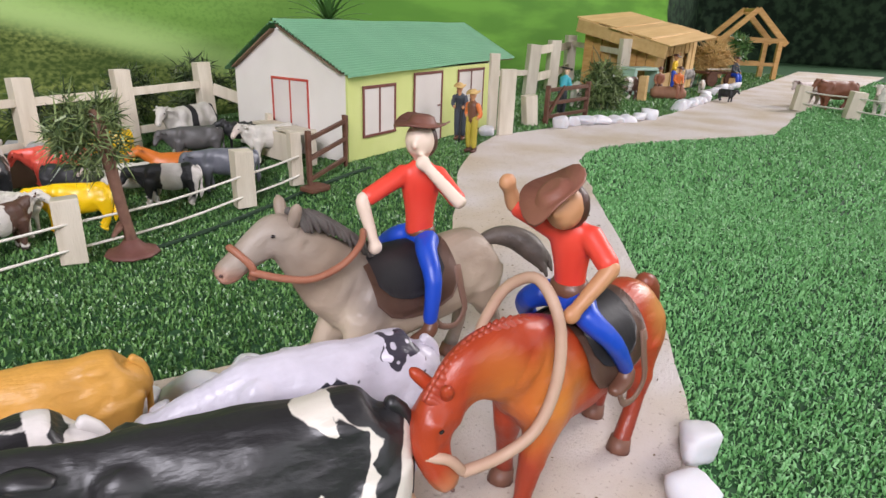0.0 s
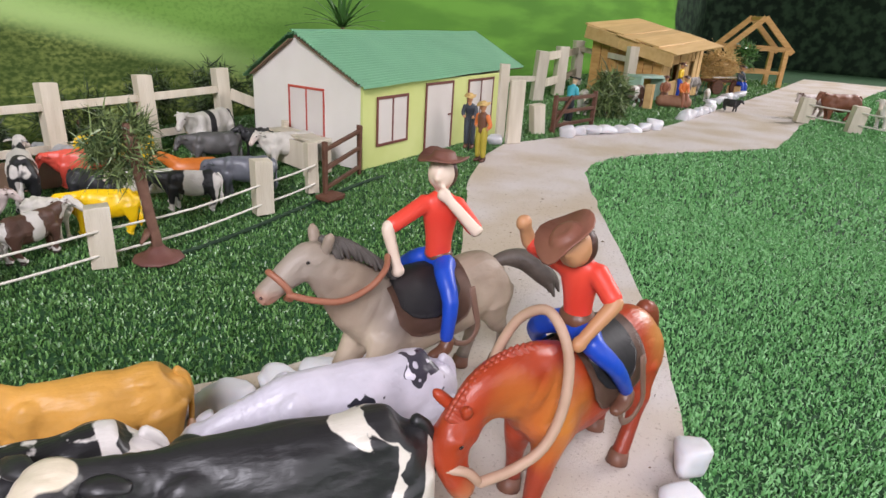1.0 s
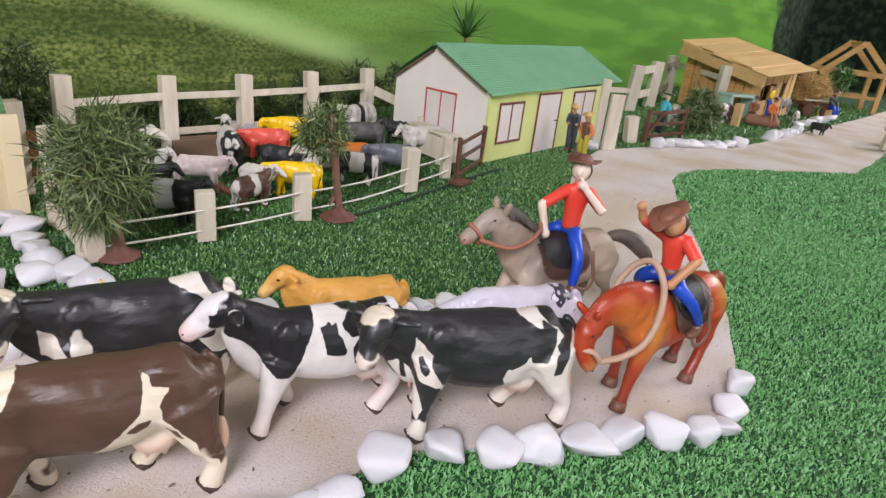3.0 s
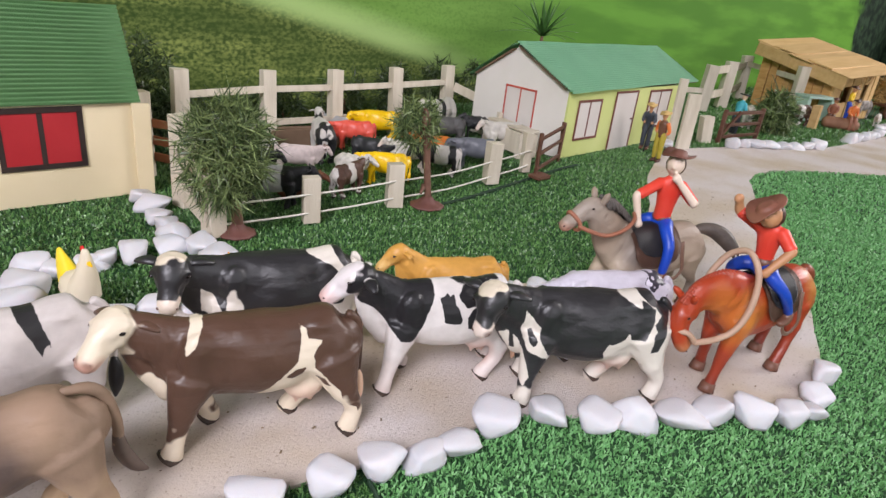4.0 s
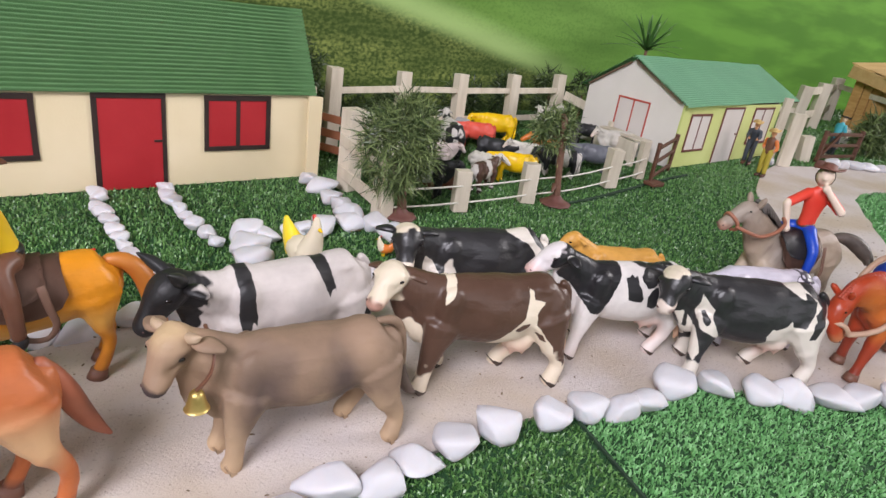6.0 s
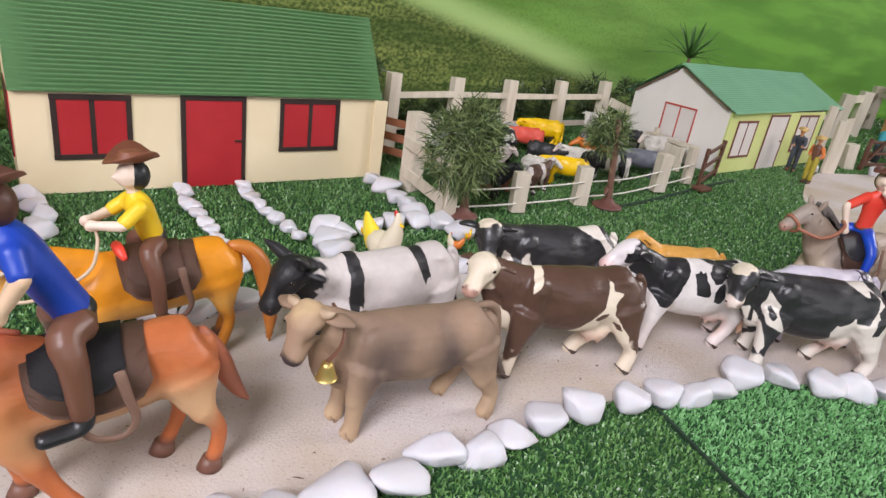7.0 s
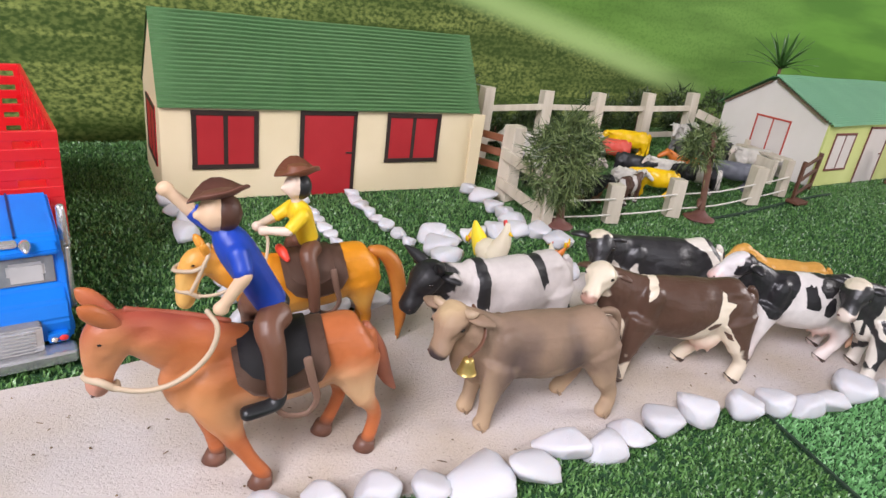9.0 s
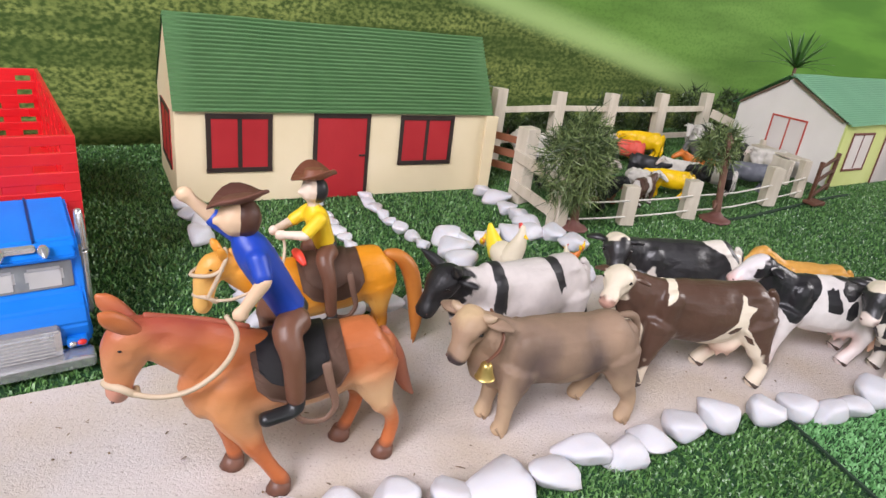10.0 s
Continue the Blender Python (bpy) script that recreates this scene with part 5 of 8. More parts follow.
skin, hp = cow_skin(head_yaw=76, head_pitch=-8, neck_yaw=14, neck_pitch=2, steps=(4, -2, 0, 4), seed=14, ears=0.85, hs=1.02, blunt=1.0)
animal("toy_cow", skin, ground_pose((-0.011, 0.316), (0.045, 0.296), 0.97),
       hide("black_cow_hide", BLACKCOAT, [
           (face(hp, 3.0, 0, 9), (7.4, 7.4, 6), CREAM), (face(hp, 20, 0, -14.5), (9, 9, 6.8), (0.78, 0.66, 0.55)), ((26, 14, 36), (5, 9, 12), WHITECOAT),
           ((-41, 6, 50), (3, 9, 14), WHITECOAT), ((0, 0, 12), (46, 13, 11), WHITECOAT), ((0, 0, -26), (300, 300, 40), WHITECOAT)], wobble=0.12, wscale=110, rough=0.42, spec=0.75, layers=(WHITECOAT,)),
       "black toy dairy cow with white rump and muzzle", "toy cow", "cattle on the path", fields=(
           [[(-8, 70), (-14, 61), (-25, 57), (-30, 52), (-33, 44), (-31, 36), (-24, 34), (-30, 26), (-46, 26), (-46, 44), (-36, 52), (-30, 58), (-24, 70)], [(42, 48), (36, 44), (31, 34), (36, 30), (42, 34)]],))

# white zebu with a black head and bands
skin, hp = cow_skin(head_yaw=12, head_pitch=-8, steps=(4, -2, 2, -3), horns=(-18, 10, 5), hump=1.0, udder=False, ears=1.0, dewlap=3, tail="down", seed=15, folds=0.8, hs=1.0, lumps=0.15, blunt=0.7)
animal("toy_bull", skin, ground_pose((-0.140, 0.304), (-0.085, 0.305), 0.98),
       hide("white_zebu_hide", (0.60, 0.545, 0.515), [
           (face(hp, 12, 0, -5), (23, 34, 23), (0.014, 0.013, 0.014)), ((0, 0, -24), (300, 300, 34), (0.5, 0.47, 0.45), 0.5)], wobble=0.1, wscale=120, rough=0.5, layers=((0.02, 0.019, 0.02),)),
       "white toy zebu bull with black head and bands", "toy bull", "cattle on the path", tuft=M_BLACK, horn=M_BLACK, fields=(
           [[(30, 72), (23, 72), (23.5, 66), (22.5, 60), (23, 50), (21.5, 41), (22, 36), (24, 40), (26, 35), (30, 37), (30.5, 48), (29.5, 58)], [(-8, 72), (-17, 72), (-18, 57), (-20.5, 46), (-18, 48), (-16, 44), (-14.5, 49), (-11, 58)]],))

# taupe bull with a bell
TAUPE = (0.262, 0.176, 0.121)
skin, hp = cow_skin(head_yaw=38, head_pitch=-12, neck_yaw=-4, neck_pitch=9, feet=[(34, 9), (37, -7), (-40, 13), (-25, -12)], horns=(3, 1.5, 4), udder=False, ears=1.15, girth=1.05, dewlap=3, tail="swing", seed=16, hs=0.98, curls=True, folds=0.35, rim=0.6, slim=4, blunt=1.2)
bull = animal("toy_bull", skin, ground_pose((-0.1585, 0.254), (-0.1005, 0.245), 0.93),
              hide("taupe_bull_hide", TAUPE, [
                  ((20, 14, 38), (9, 14, 20), (0.13, 0.09, 0.075), 0.6), ((-13, 15, 43), (8, 12, 14), (0.10, 0.07, 0.06), 0.7), ((-22, 15, 56), (9, 9, 8), (0.42, 0.28, 0.19), 0.8),
                  (face(hp, 10, 0, -3), (16, 16, 18), (0.35, 0.23, 0.152), 0.5), (face(hp, 3, 0, 8), (7, 7, 6), (0.54, 0.385, 0.225), 0.5), (face(hp, 21, 0, -14.5), (5.4, 5.4, 3.8), (0.055, 0.04, 0.04), 0.2), (face(hp, 8, 7.5, 0.5), (3, 3, 2.4), (0.20, 0.13, 0.09), 0.5),
                  ((0, 0, -24), (300, 300, 40), (0.52, 0.37, 0.23), 0.5)], wobble=0.15, rough=0.55, spec=0.25),
              "matt taupe-brown toy bull with curly poll and neck bell", "toy bull", "cattle on the path", tuft=surface("dusky_tail_tuft", (0.075, 0.05, 0.04), (0.12, 0.085, 0.068), 120, 0.5),
              horn=surface("tan_horn", (0.40, 0.28, 0.18), (0.48, 0.35, 0.24), 120, 0.5), hoof=surface("tan_hoof", (0.34, 0.23, 0.14), (0.42, 0.29, 0.18), 120, 0.5))
bm = bmesh.new()
tube(bm, [(48, 10, 46, 1.2), (48, 10, 44.9, 2.7), (48, 10, 41.5, 3.6), (48, 10, 38.2, 4.6), (48, 10, 37.4, 5.2)], seg=16, round_ends=False)
part("bell", bm, M_BRASS, bull, "small shiny brass bell", True)
bm = bmesh.new()
tube(bm, [(42, -6, 66, 0.9), (41, 8, 62, 1.4, 0.6), (43, 11.5, 54, 1.4, 0.6), (48, 10, 46, 0.9)], seg=8)
part("collar", bm, M_BROWNCLAY, bull, "", True)

# tan calf and lavender-white cow behind
skin, hp = cow_skin(head_yaw=4, head_pitch=2, neck_pitch=18, steps=(2, -2, 0, 3), udder=False, ears=0.6, seed=17, hs=0.9, folds=0.1)
animal("toy_calf", skin, ground_pose((0.102, 0.288), (0.142, 0.266), 0.72),
       hide("tan_calf_hide", (0.68, 0.35, 0.075), [(face(hp, 20, 0, -12), (10, 10, 9), (0.72, 0.45, 0.15), 0.5), ((-10, 0, 26), (40, 14, 9), (0.74, 0.46, 0.16), 0.6)], wobble=0.1),
       "plain tan-yellow toy calf with raised head", "toy calf", "cattle on the path")
skin, hp = cow_skin(head_yaw=2, head_pitch=-24, steps=(2, -2, 0, 3), neck_pitch=-34, seed=18, udder=False, slim=2)
animal("toy_cow", skin, ground_pose((0.152, 0.216), (0.200, 0.188), 0.87),
       hide("lavender_cow_hide", (0.62, 0.585, 0.66), [((-29, 6, 60), (11, 9, 7), (0.05, 0.045, 0.06)), ((-23, 8, 58), (3, 5, 3), (0.7, 0.66, 0.74)), ((-2, 12, 48), (7, 8, 6), (0.02, 0.02, 0.03))], wobble=0.5, wscale=140, rough=0.3),
       "lavender-white toy cow with worn black patches", "toy cow", "cattle on the path")

# ---- horses ----
RUST = (0.50, 0.145, 0.048)
brown_pose = ground_pose((-0.290, 0.260), (-0.232, 0.262), 1.04)
skin = horse_skin(neck=[(16, 0, 53, 8.5, 15), (27, 0, 60, 7.6, 12.8), (36, 0, 66, 6.6, 11), (45, 0, 71, 5.8, 8.8), (51, 0, 73.5, 5.2, 6.6)],
                  head=[(49, 0, 74, 5.4, 5.8), (54, 0, 72, 6.4, 8.0), (56.5, 0, 64, 5.6, 6.8), (57.8, 0, 57.5, 4.3, 4.8), (58.6, 0, 52.5, 4.1, 4.2), (58.8, 0, 50.6, 3.4, 3.4)],
                  mane=[(49, 0, 80, 1.0, 1.3), (42, 0, 78, 1.1, 1.3), (30, 0, 74.6, 1.1, 1.3), (16, 0, 69.5, 1, 1.0)],
                  tail=[(-38, 0, 57, 2.6), (-42, 0, 51, 3.2), (-45, 0, 43, 4.2), (-48.5, -1, 34, 3.8), (-53, -2, 25, 2.6), (-57.5, -3, 18.5, 0.8)],
                  feet=[(7, 12), (20, -8), (-39, 9), (-26, -8)], ear=1.45, locks=False, seed=23, strands=0, bulk=0.95)
brown_horse = animal("toy_horse", skin, brown_pose, hide("rust_horse_hide", RUST, [
    ((0, 0, 36), (60, 16, 9), (0.56, 0.33, 0.17), 0.6), ((54, 0, 60), (14, 14, 16), (0.55, 0.24, 0.11), 0.7), ((30, 12, 40), (10, 9, 16), (0.58, 0.25, 0.10), 0.7), ((60, 0, 51), (5.5, 9, 5.5), (0.52, 0.24, 0.17), 0.4),
    ((-32, 12, 34), (9, 10, 11), (0.60, 0.36, 0.19), 0.7), ((36, 0, 78), (26, 6, 10), (0.36, 0.075, 0.045), 0.5), ((0, 0, -4), (400, 400, 11), (0.14, 0.06, 0.04), 0.2)], wobble=0.1, rough=0.4),
    "rust-brown toy horse with pale belly and long ears", "toy horse", "ridden horses", hoof=M_BROWNHOOF, tuft=surface("rust_tail", (0.34, 0.10, 0.05), (0.40, 0.13, 0.07), 80, 0.45), mane=surface("rust_mane", (0.34, 0.08, 0.045), (0.40, 0.11, 0.06), 80, 0.45))

ORANGE = (0.74, 0.28, 0.014)
orange_pose = ground_pose((-0.250, 0.334), (-0.196, 0.339), 0.98)
skin = horse_skin(strands=2, steps=(3, -3, 2, -4), tail=[(-38, 0, 58, 3), (-45, 2, 57, 4), (-52, 4, 49, 5), (-56, 6, 34, 4.8), (-57.5, 8, 18, 4.2), (-57, 9, 8, 2.2), (-56, 9, 3, 0.8)],
                  neck=[(24, 0, 51, 8, 14), (34, 0, 57, 6.5, 12), (44, 0, 62, 5.4, 9.5), (50, 0, 66, 5, 7.5)],
                  head=[(50, 0, 67, 5.0, 5.8), (56, 0, 66, 5.8, 7.0), (60, 0, 59, 5.4, 6.4), (61.5, 0, 51, 4.4, 5.0), (62, 0, 46, 4.5, 4.6), (61.8, 0, 43.6, 3.7, 3.8)], ear=0.8,
                  mane=[(49, 0, 72, 1.4, 2.5), (42, 0, 68, 1.8, 3.0), (32, 0, 65, 1.8, 3.0), (24, 0, 62, 1.4, 2.0)])
orange_horse = animal("toy_horse", skin, orange_pose, hide("golden_horse_hide", ORANGE, [
    ((0, 0, 34), (60, 16, 8), (0.70, 0.40, 0.10), 0.6), ((64, 0, 50), (14, 14, 22), (0.72, 0.42, 0.12), 0.7), ((0, 0, 0), (400, 400, 22), (0.46, 0.16, 0.02), 0.6), ((0, 0, -4), (400, 400, 11), (0.12, 0.05, 0.03), 0.2)], wobble=0.12, rough=0.4),
    "golden-orange toy horse with full tail", "toy horse", "ridden horses", hoof=M_BROWNHOOF, tuft=surface("amber_tail", (0.42, 0.13, 0.02), (0.52, 0.19, 0.03), 80, 0.45), mane=surface("amber_mane", (0.62, 0.28, 0.05), (0.68, 0.34, 0.08), 80, 0.45))

GREY = (0.33, 0.25, 0.185)
grey_pose = ground_pose((0.214, 0.224), (0.273, 0.209), 1.04)
skin = horse_skin(neck=[(26, 0, 50, 9, 16), (36, 0, 58, 7.2, 14.5), (45, 0, 67.5, 6.0, 11), (53, 0, 76, 5.2, 8)],
                  head=[(52, -1, 79, 5.0, 5.8), (58, -1, 79, 6.0, 7.0), (64, -1.5, 76, 5.4, 6.0), (70, -2, 72, 4.2, 4.6), (74, -2, 69.5, 4.3, 4.3), (75.6, -2, 68.6, 3.6, 3.6)],
                  feet=[(44, 7), (52, -9), (-45, 1), (-30, -9)], bulk=1.06, seed=21, tail=[(-38, 0, 57, 2.8), (-44, 2, 58.5, 3.8), (-51, 6, 57.5, 5.2), (-56, 11, 54, 5.6), (-58.5, 16, 49, 4.6), (-59, 19, 44, 1.2)],
                  mane=[(53, 0, 86, 1.4, 2.5), (44, 0, 83, 1.8, 4.5), (35, 0, 77, 1.8, 4.5), (26, 0, 70, 1.4, 3.2), (20, 0, 66, 1.4, 2.4)], ear=0.75)
grey_horse = animal("toy_horse", skin, grey_pose, hide("grey_horse_hide", GREY, [
    ((0, 8, 38), (50, 14, 11), (0.48, 0.385, 0.29), 0.7), ((62, 0, 77), (14, 14, 12), (0.36, 0.30, 0.25), 0.6), ((73, 0, 65), (6, 9, 6), (0.50, 0.24, 0.17), 0.4), ((36, 6, 44), (10, 12, 14), (0.54, 0.44, 0.335), 0.7), ((26, 12, 52), (10, 10, 14), (0.24, 0.20, 0.17), 0.7),
    ((0, 0, 0), (400, 400, 24), (0.22, 0.18, 0.15), 0.5), ((0, 0, -5), (400, 400, 11), (0.10, 0.075, 0.06), 0.2)], wobble=0.15, rough=0.5),
    "dappled grey-brown toy horse in mid stride", "toy horse", "ridden horses", hoof=M_BROWNHOOF, tuft=surface("charcoal_tail", (0.06, 0.046, 0.038), (0.12, 0.095, 0.078), 120, 0.5, 0.6, 300), mane=surface("charcoal_mane", (0.06, 0.05, 0.045), (0.12, 0.105, 0.095), 120, 0.5))

REDHORSE = (0.42, 0.052, 0.016)
red_pose = ground_pose((0.2075, 0.1438), (0.2625, 0.1342), 1.0) @ Matrix.Diagonal((1.04, 1.04, 1.03, 1))
skin = horse_skin(neck=[(22, 0, 52, 9, 15), (34, -1, 57, 8.2, 13.5), (45, -3, 59, 6.8, 11.5), (53, -4.5, 57, 5.8, 9.5), (59, -5, 52, 5.0, 7.5)],
                  head=[(58, -6, 54, 5.0, 6.2), (63, -5, 50, 5.4, 6.8), (65.5, -3, 43, 4.9, 6.0), (64.5, -1.5, 36.5, 4.1, 4.8), (62.5, 0, 32, 4.2, 4.4), (61.5, 0.4, 30.6, 3.4, 3.5)],
                  mane=[(66, -5, 56, 1.4, 2.0), (60, -5, 62, 1.8, 2.4), (51, -4, 67.5, 1.8, 2.6), (40, -2, 70, 1.6, 2.4), (27, 0, 67, 1.4, 2.0)], ear=0.6, bulk=1.05, seed=22,
                  feet=[(37, 6), (22, -11), (-22, 9), (-34, -9)], tail=[(-40, 0, 60, 3.5), (-45, 0, 56, 4.2), (-48, 0, 42, 4), (-48, 0, 26, 3), (-49, 0, 16, 1)])
# Left shoulder, neck and rump patches paint glossy highlights into the coat.
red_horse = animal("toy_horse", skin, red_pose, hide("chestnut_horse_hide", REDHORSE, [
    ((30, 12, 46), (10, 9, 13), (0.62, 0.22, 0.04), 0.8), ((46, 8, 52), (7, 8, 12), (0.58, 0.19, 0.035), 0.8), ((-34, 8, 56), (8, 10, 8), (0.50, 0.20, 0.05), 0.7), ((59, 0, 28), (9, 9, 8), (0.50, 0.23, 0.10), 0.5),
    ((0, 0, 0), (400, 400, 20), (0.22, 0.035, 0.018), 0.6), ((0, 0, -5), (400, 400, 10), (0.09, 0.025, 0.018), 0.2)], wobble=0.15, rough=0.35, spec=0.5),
    "glossy chestnut-red toy horse with bowed head", "toy horse", "ridden horses", hoof=M_BROWNHOOF, tuft=surface("chestnut_tail", (0.17, 0.04, 0.018), (0.24, 0.06, 0.03), 80, 0.4), mane=surface("chestnut_mane", (0.34, 0.045, 0.022), (0.42, 0.07, 0.035), 80, 0.4))


def saddle(horse, dark=M_SADDLEDARK, cloth=M_SADDLE, x0=-19, x1=16, drop=116, bulk=1.0):
    def shell(bm, x0, x1, rw, rh, zc, lim, thick):
        rw, rh, zc = rw * bulk, rh * (1 + (bulk - 1) * 0.9), zc - (bulk - 1) * 14
        rows = []
        for i in range(9):
            x = x0 + (x1 - x0) * i / 8
            w = rw + 0.6 * math.sin(math.pi * i / 8)
            reach = lim * (0.70 + 0.30 * math.sin(math.pi * i / 8) ** 0.5)
            rows.append([bm.verts.new(Vector((x + 1.5 * math.sin(radians(a) * 2), w * math.sin(radians(a)), zc + rh * math.cos(radians(a)))) * 0.001) for a in np.linspace(-reach, reach, 25)])
        for a, b in zip(rows, rows[1:]):
            for k in range(24):
                f = bm.faces.new((a[k], a[k + 1], b[k + 1], b[k]))
                f.smooth = True
        bmesh.ops.solidify(bm, geom=bm.faces[:], thickness=-thick * 0.001)
        return bm
    part("saddle_cloth", shell(bmesh.new(), x0, x1, 13.6, 16.3, 48.2, drop, 0.9), cloth, horse, "brown saddle cloth", True)
    pad = part("saddle_seat", shell(bmesh.new(), x0 + 7, x1 - 2, 14.6, 17.4, 48.4, 84, 1.2), dark, horse, "charcoal saddle seat", True)
    bm = bmesh.new()
    tube(bm, [(-8, 15.8 * bulk, 58, 0.6, 1.8), (-10, 16.6 * bulk, 48, 0.6, 1.7), (-12, 17 * bulk, 39, 0.6, 1.5), (-8, 16.4 * bulk, 33, 0.6, 1.4), (0, 16.8 * bulk, 35, 0.6, 1.3), (4, 17 * bulk, 40, 0.6, 1.2)], seg=8)
    part("stirrup_strap", bm, cloth, pad, "", True)


def loop(horse, name, pts, r, mat, label=""):
    bm = bmesh.new()
    tube(bm, [(*p, r) for p in pts], side=(0.2, 0.3, 1), seg=9, steps=4)
    part(name, bm, mat, horse, label, True)


for ob in (brown_horse, orange_horse, grey_horse, red_horse):
    saddle(ob, M_SADDLE if ob is orange_horse else M_SADDLEDARK, bulk={grey_horse: 1.06, red_horse: 1.05}.get(ob, 1.0), x0=-13 if ob is grey_horse else -19, x1=27 if ob is grey_horse else 16)
loop(brown_horse, "noseband", [(58, -5, 57), (62.5, 0, 57), (58, 5.2, 57), (54, 4.8, 53.5), (53.5, 0, 52.5)], 1.3, M_ROPEPALE, "pale clay noseband")
loop(brown_horse, "reins", [(56, 5.4, 55), (48, 8, 53), (39, 10, 54), (31, 11.5, 59), (25, 12, 66), (22.5, 11, 74), (25, 7, 79)], 0.95, M_ROPEPALE, "pale clay rope reins")
bm = bmesh.new()
tube(bm, [(14, -5, 65, 1.6), (15, -1, 66.5, 2.3), (15, 4, 66, 2.5), (14, 8, 63.5, 1.5)], side=(1, 0, 0), seg=10)
part("blanket_roll", bm, M_REDSHIRT, orange_horse, "red clay roll before the saddle", True)
loop(orange_horse, "noseband", [(61, -5.2, 52), (66, 0, 52), (61, 5.4, 52), (57, 5.2, 49), (56, 0, 48)], 1.1, M_ROPEPALE, "pale clay noseband")
loop(orange_horse, "browband", [(60, -6.4, 64), (67, 0, 63), (60, 6.6, 64), (54, 6.2, 66)], 1.0, M_ROPEPALE)
loop(orange_horse, "cheek_rope", [(61, 5.6, 52), (58, 6.8, 59), (55, 6.8, 66), (52, 5, 71), (51, 0, 74)], 1.0, M_ROPEPALE)
loop(orange_horse, "reins", [(58, 5.6, 50), (50, 9, 51), (38, 11, 56), (28, 11, 63), (24, 7, 74), (25, 5, 79)], 0.8, M_ROPEPALE)
loop(grey_horse, "noseband", [(69, -7.2, 73), (72.5, -2, 77.5), (69, 3.4, 73), (67, 2.8, 68), (66.5, -2, 66)], 1.2, M_BRIDLE, "rust clay noseband")
loop(grey_horse, "reins", [(68.5, 3.6, 70), (60, 7.5, 67), (50, 9.5, 65), (39, 10.5, 68), (31, 9, 73), (26, 3, 75)], 1.25, M_BRIDLE, "rust clay reins")
loop(red_horse, "noseband", [(65, -7.5, 42), (69.5, -2.5, 42), (65, 2.8, 41), (61, 4.2, 36), (59, -1, 35)], 1.5, M_ROPE, "thick clay noseband")
loop(red_horse, "reins", [(61, 4.5, 36), (51, 9, 38), (42, 13, 44), (36, 14, 56), (33, 12, 70), (32, 7, 79), (31, 0, 82), (33, -8, 76), (37, -12, 64), (41, -11, 56)], 1.7, M_ROPE, "thick looped clay rope reins")


# ---- clay riders and other dolls: plain one-piece figures ----
class Clay:
    """Limbs collected by colour, then each colour fused into one soft lump."""

    def __init__(self, n):
        self.lumps = [bmesh.new() for _ in range(n)]

    def limb(self, rows, mat, **kw):
        tube(self.lumps[mat], rows, **kw)

    def lump(self, c, r, mat, **kw):
        ball(self.lumps[mat], c, r, **kw)

    def done(self, voxel=0.0009):
        out = bmesh.new()
        for k, bm in enumerate(self.lumps):
            if not bm.faces:
                bm.free()
                continue
            got = fused(bm, voxel, 3)
            for f in got.faces:
                f.material_index = k
            me = bpy.data.meshes.new("lump")
            got.to_mesh(me)
            got.free()
            out.from_mesh(me)
            bpy.data.meshes.remove(me)
        return out


def hat(bm, c, r, mat, tilt=(0, 0), crown=0.40, curl=0.5):
    m = Matrix.Translation(Vector(c)) @ Euler((radians(tilt[0]), radians(tilt[1]), 0)).to_matrix().to_4x4()
    rings = []
    prof = [(0.02, crown * 0.72), (0.28, crown * 1.0), (0.42, crown * 0.85), (0.5, 0.12), (0.62, 0.0), (1.0, 0.0), (1.02, -0.07), (0.6, -0.09), (0.02, -0.09)]
    for q, z in prof:
        ring = []
        for k in range(20):
            a = 2 * math.pi * k / 20
            up = (curl * abs(math.sin(a)) ** 2 + 0.10 * math.sin(3 * a + c[0]) - 0.10 * math.cos(a)) * (max(0, q - 0.5) * 2) ** 1.5
            p = Vector((q * r * math.cos(a) * 1.1, q * r * math.sin(a) * 0.92, (z + up) * r))
            ring.append(bm.verts.new((m @ p) * 0.001))
        rings.append(ring)
    for a, b in zip(rings, rings[1:]):
        for k in range(20):
            f = bm.faces.new((a[k], a[(k + 1) % 20], b[(k + 1) % 20], b[k]))
            f.material_index, f.smooth = mat, True
    for rr in (rings[0], rings[-1]):
        f = bm.faces.new(rr)
        f.material_index, f.smooth = mat, True


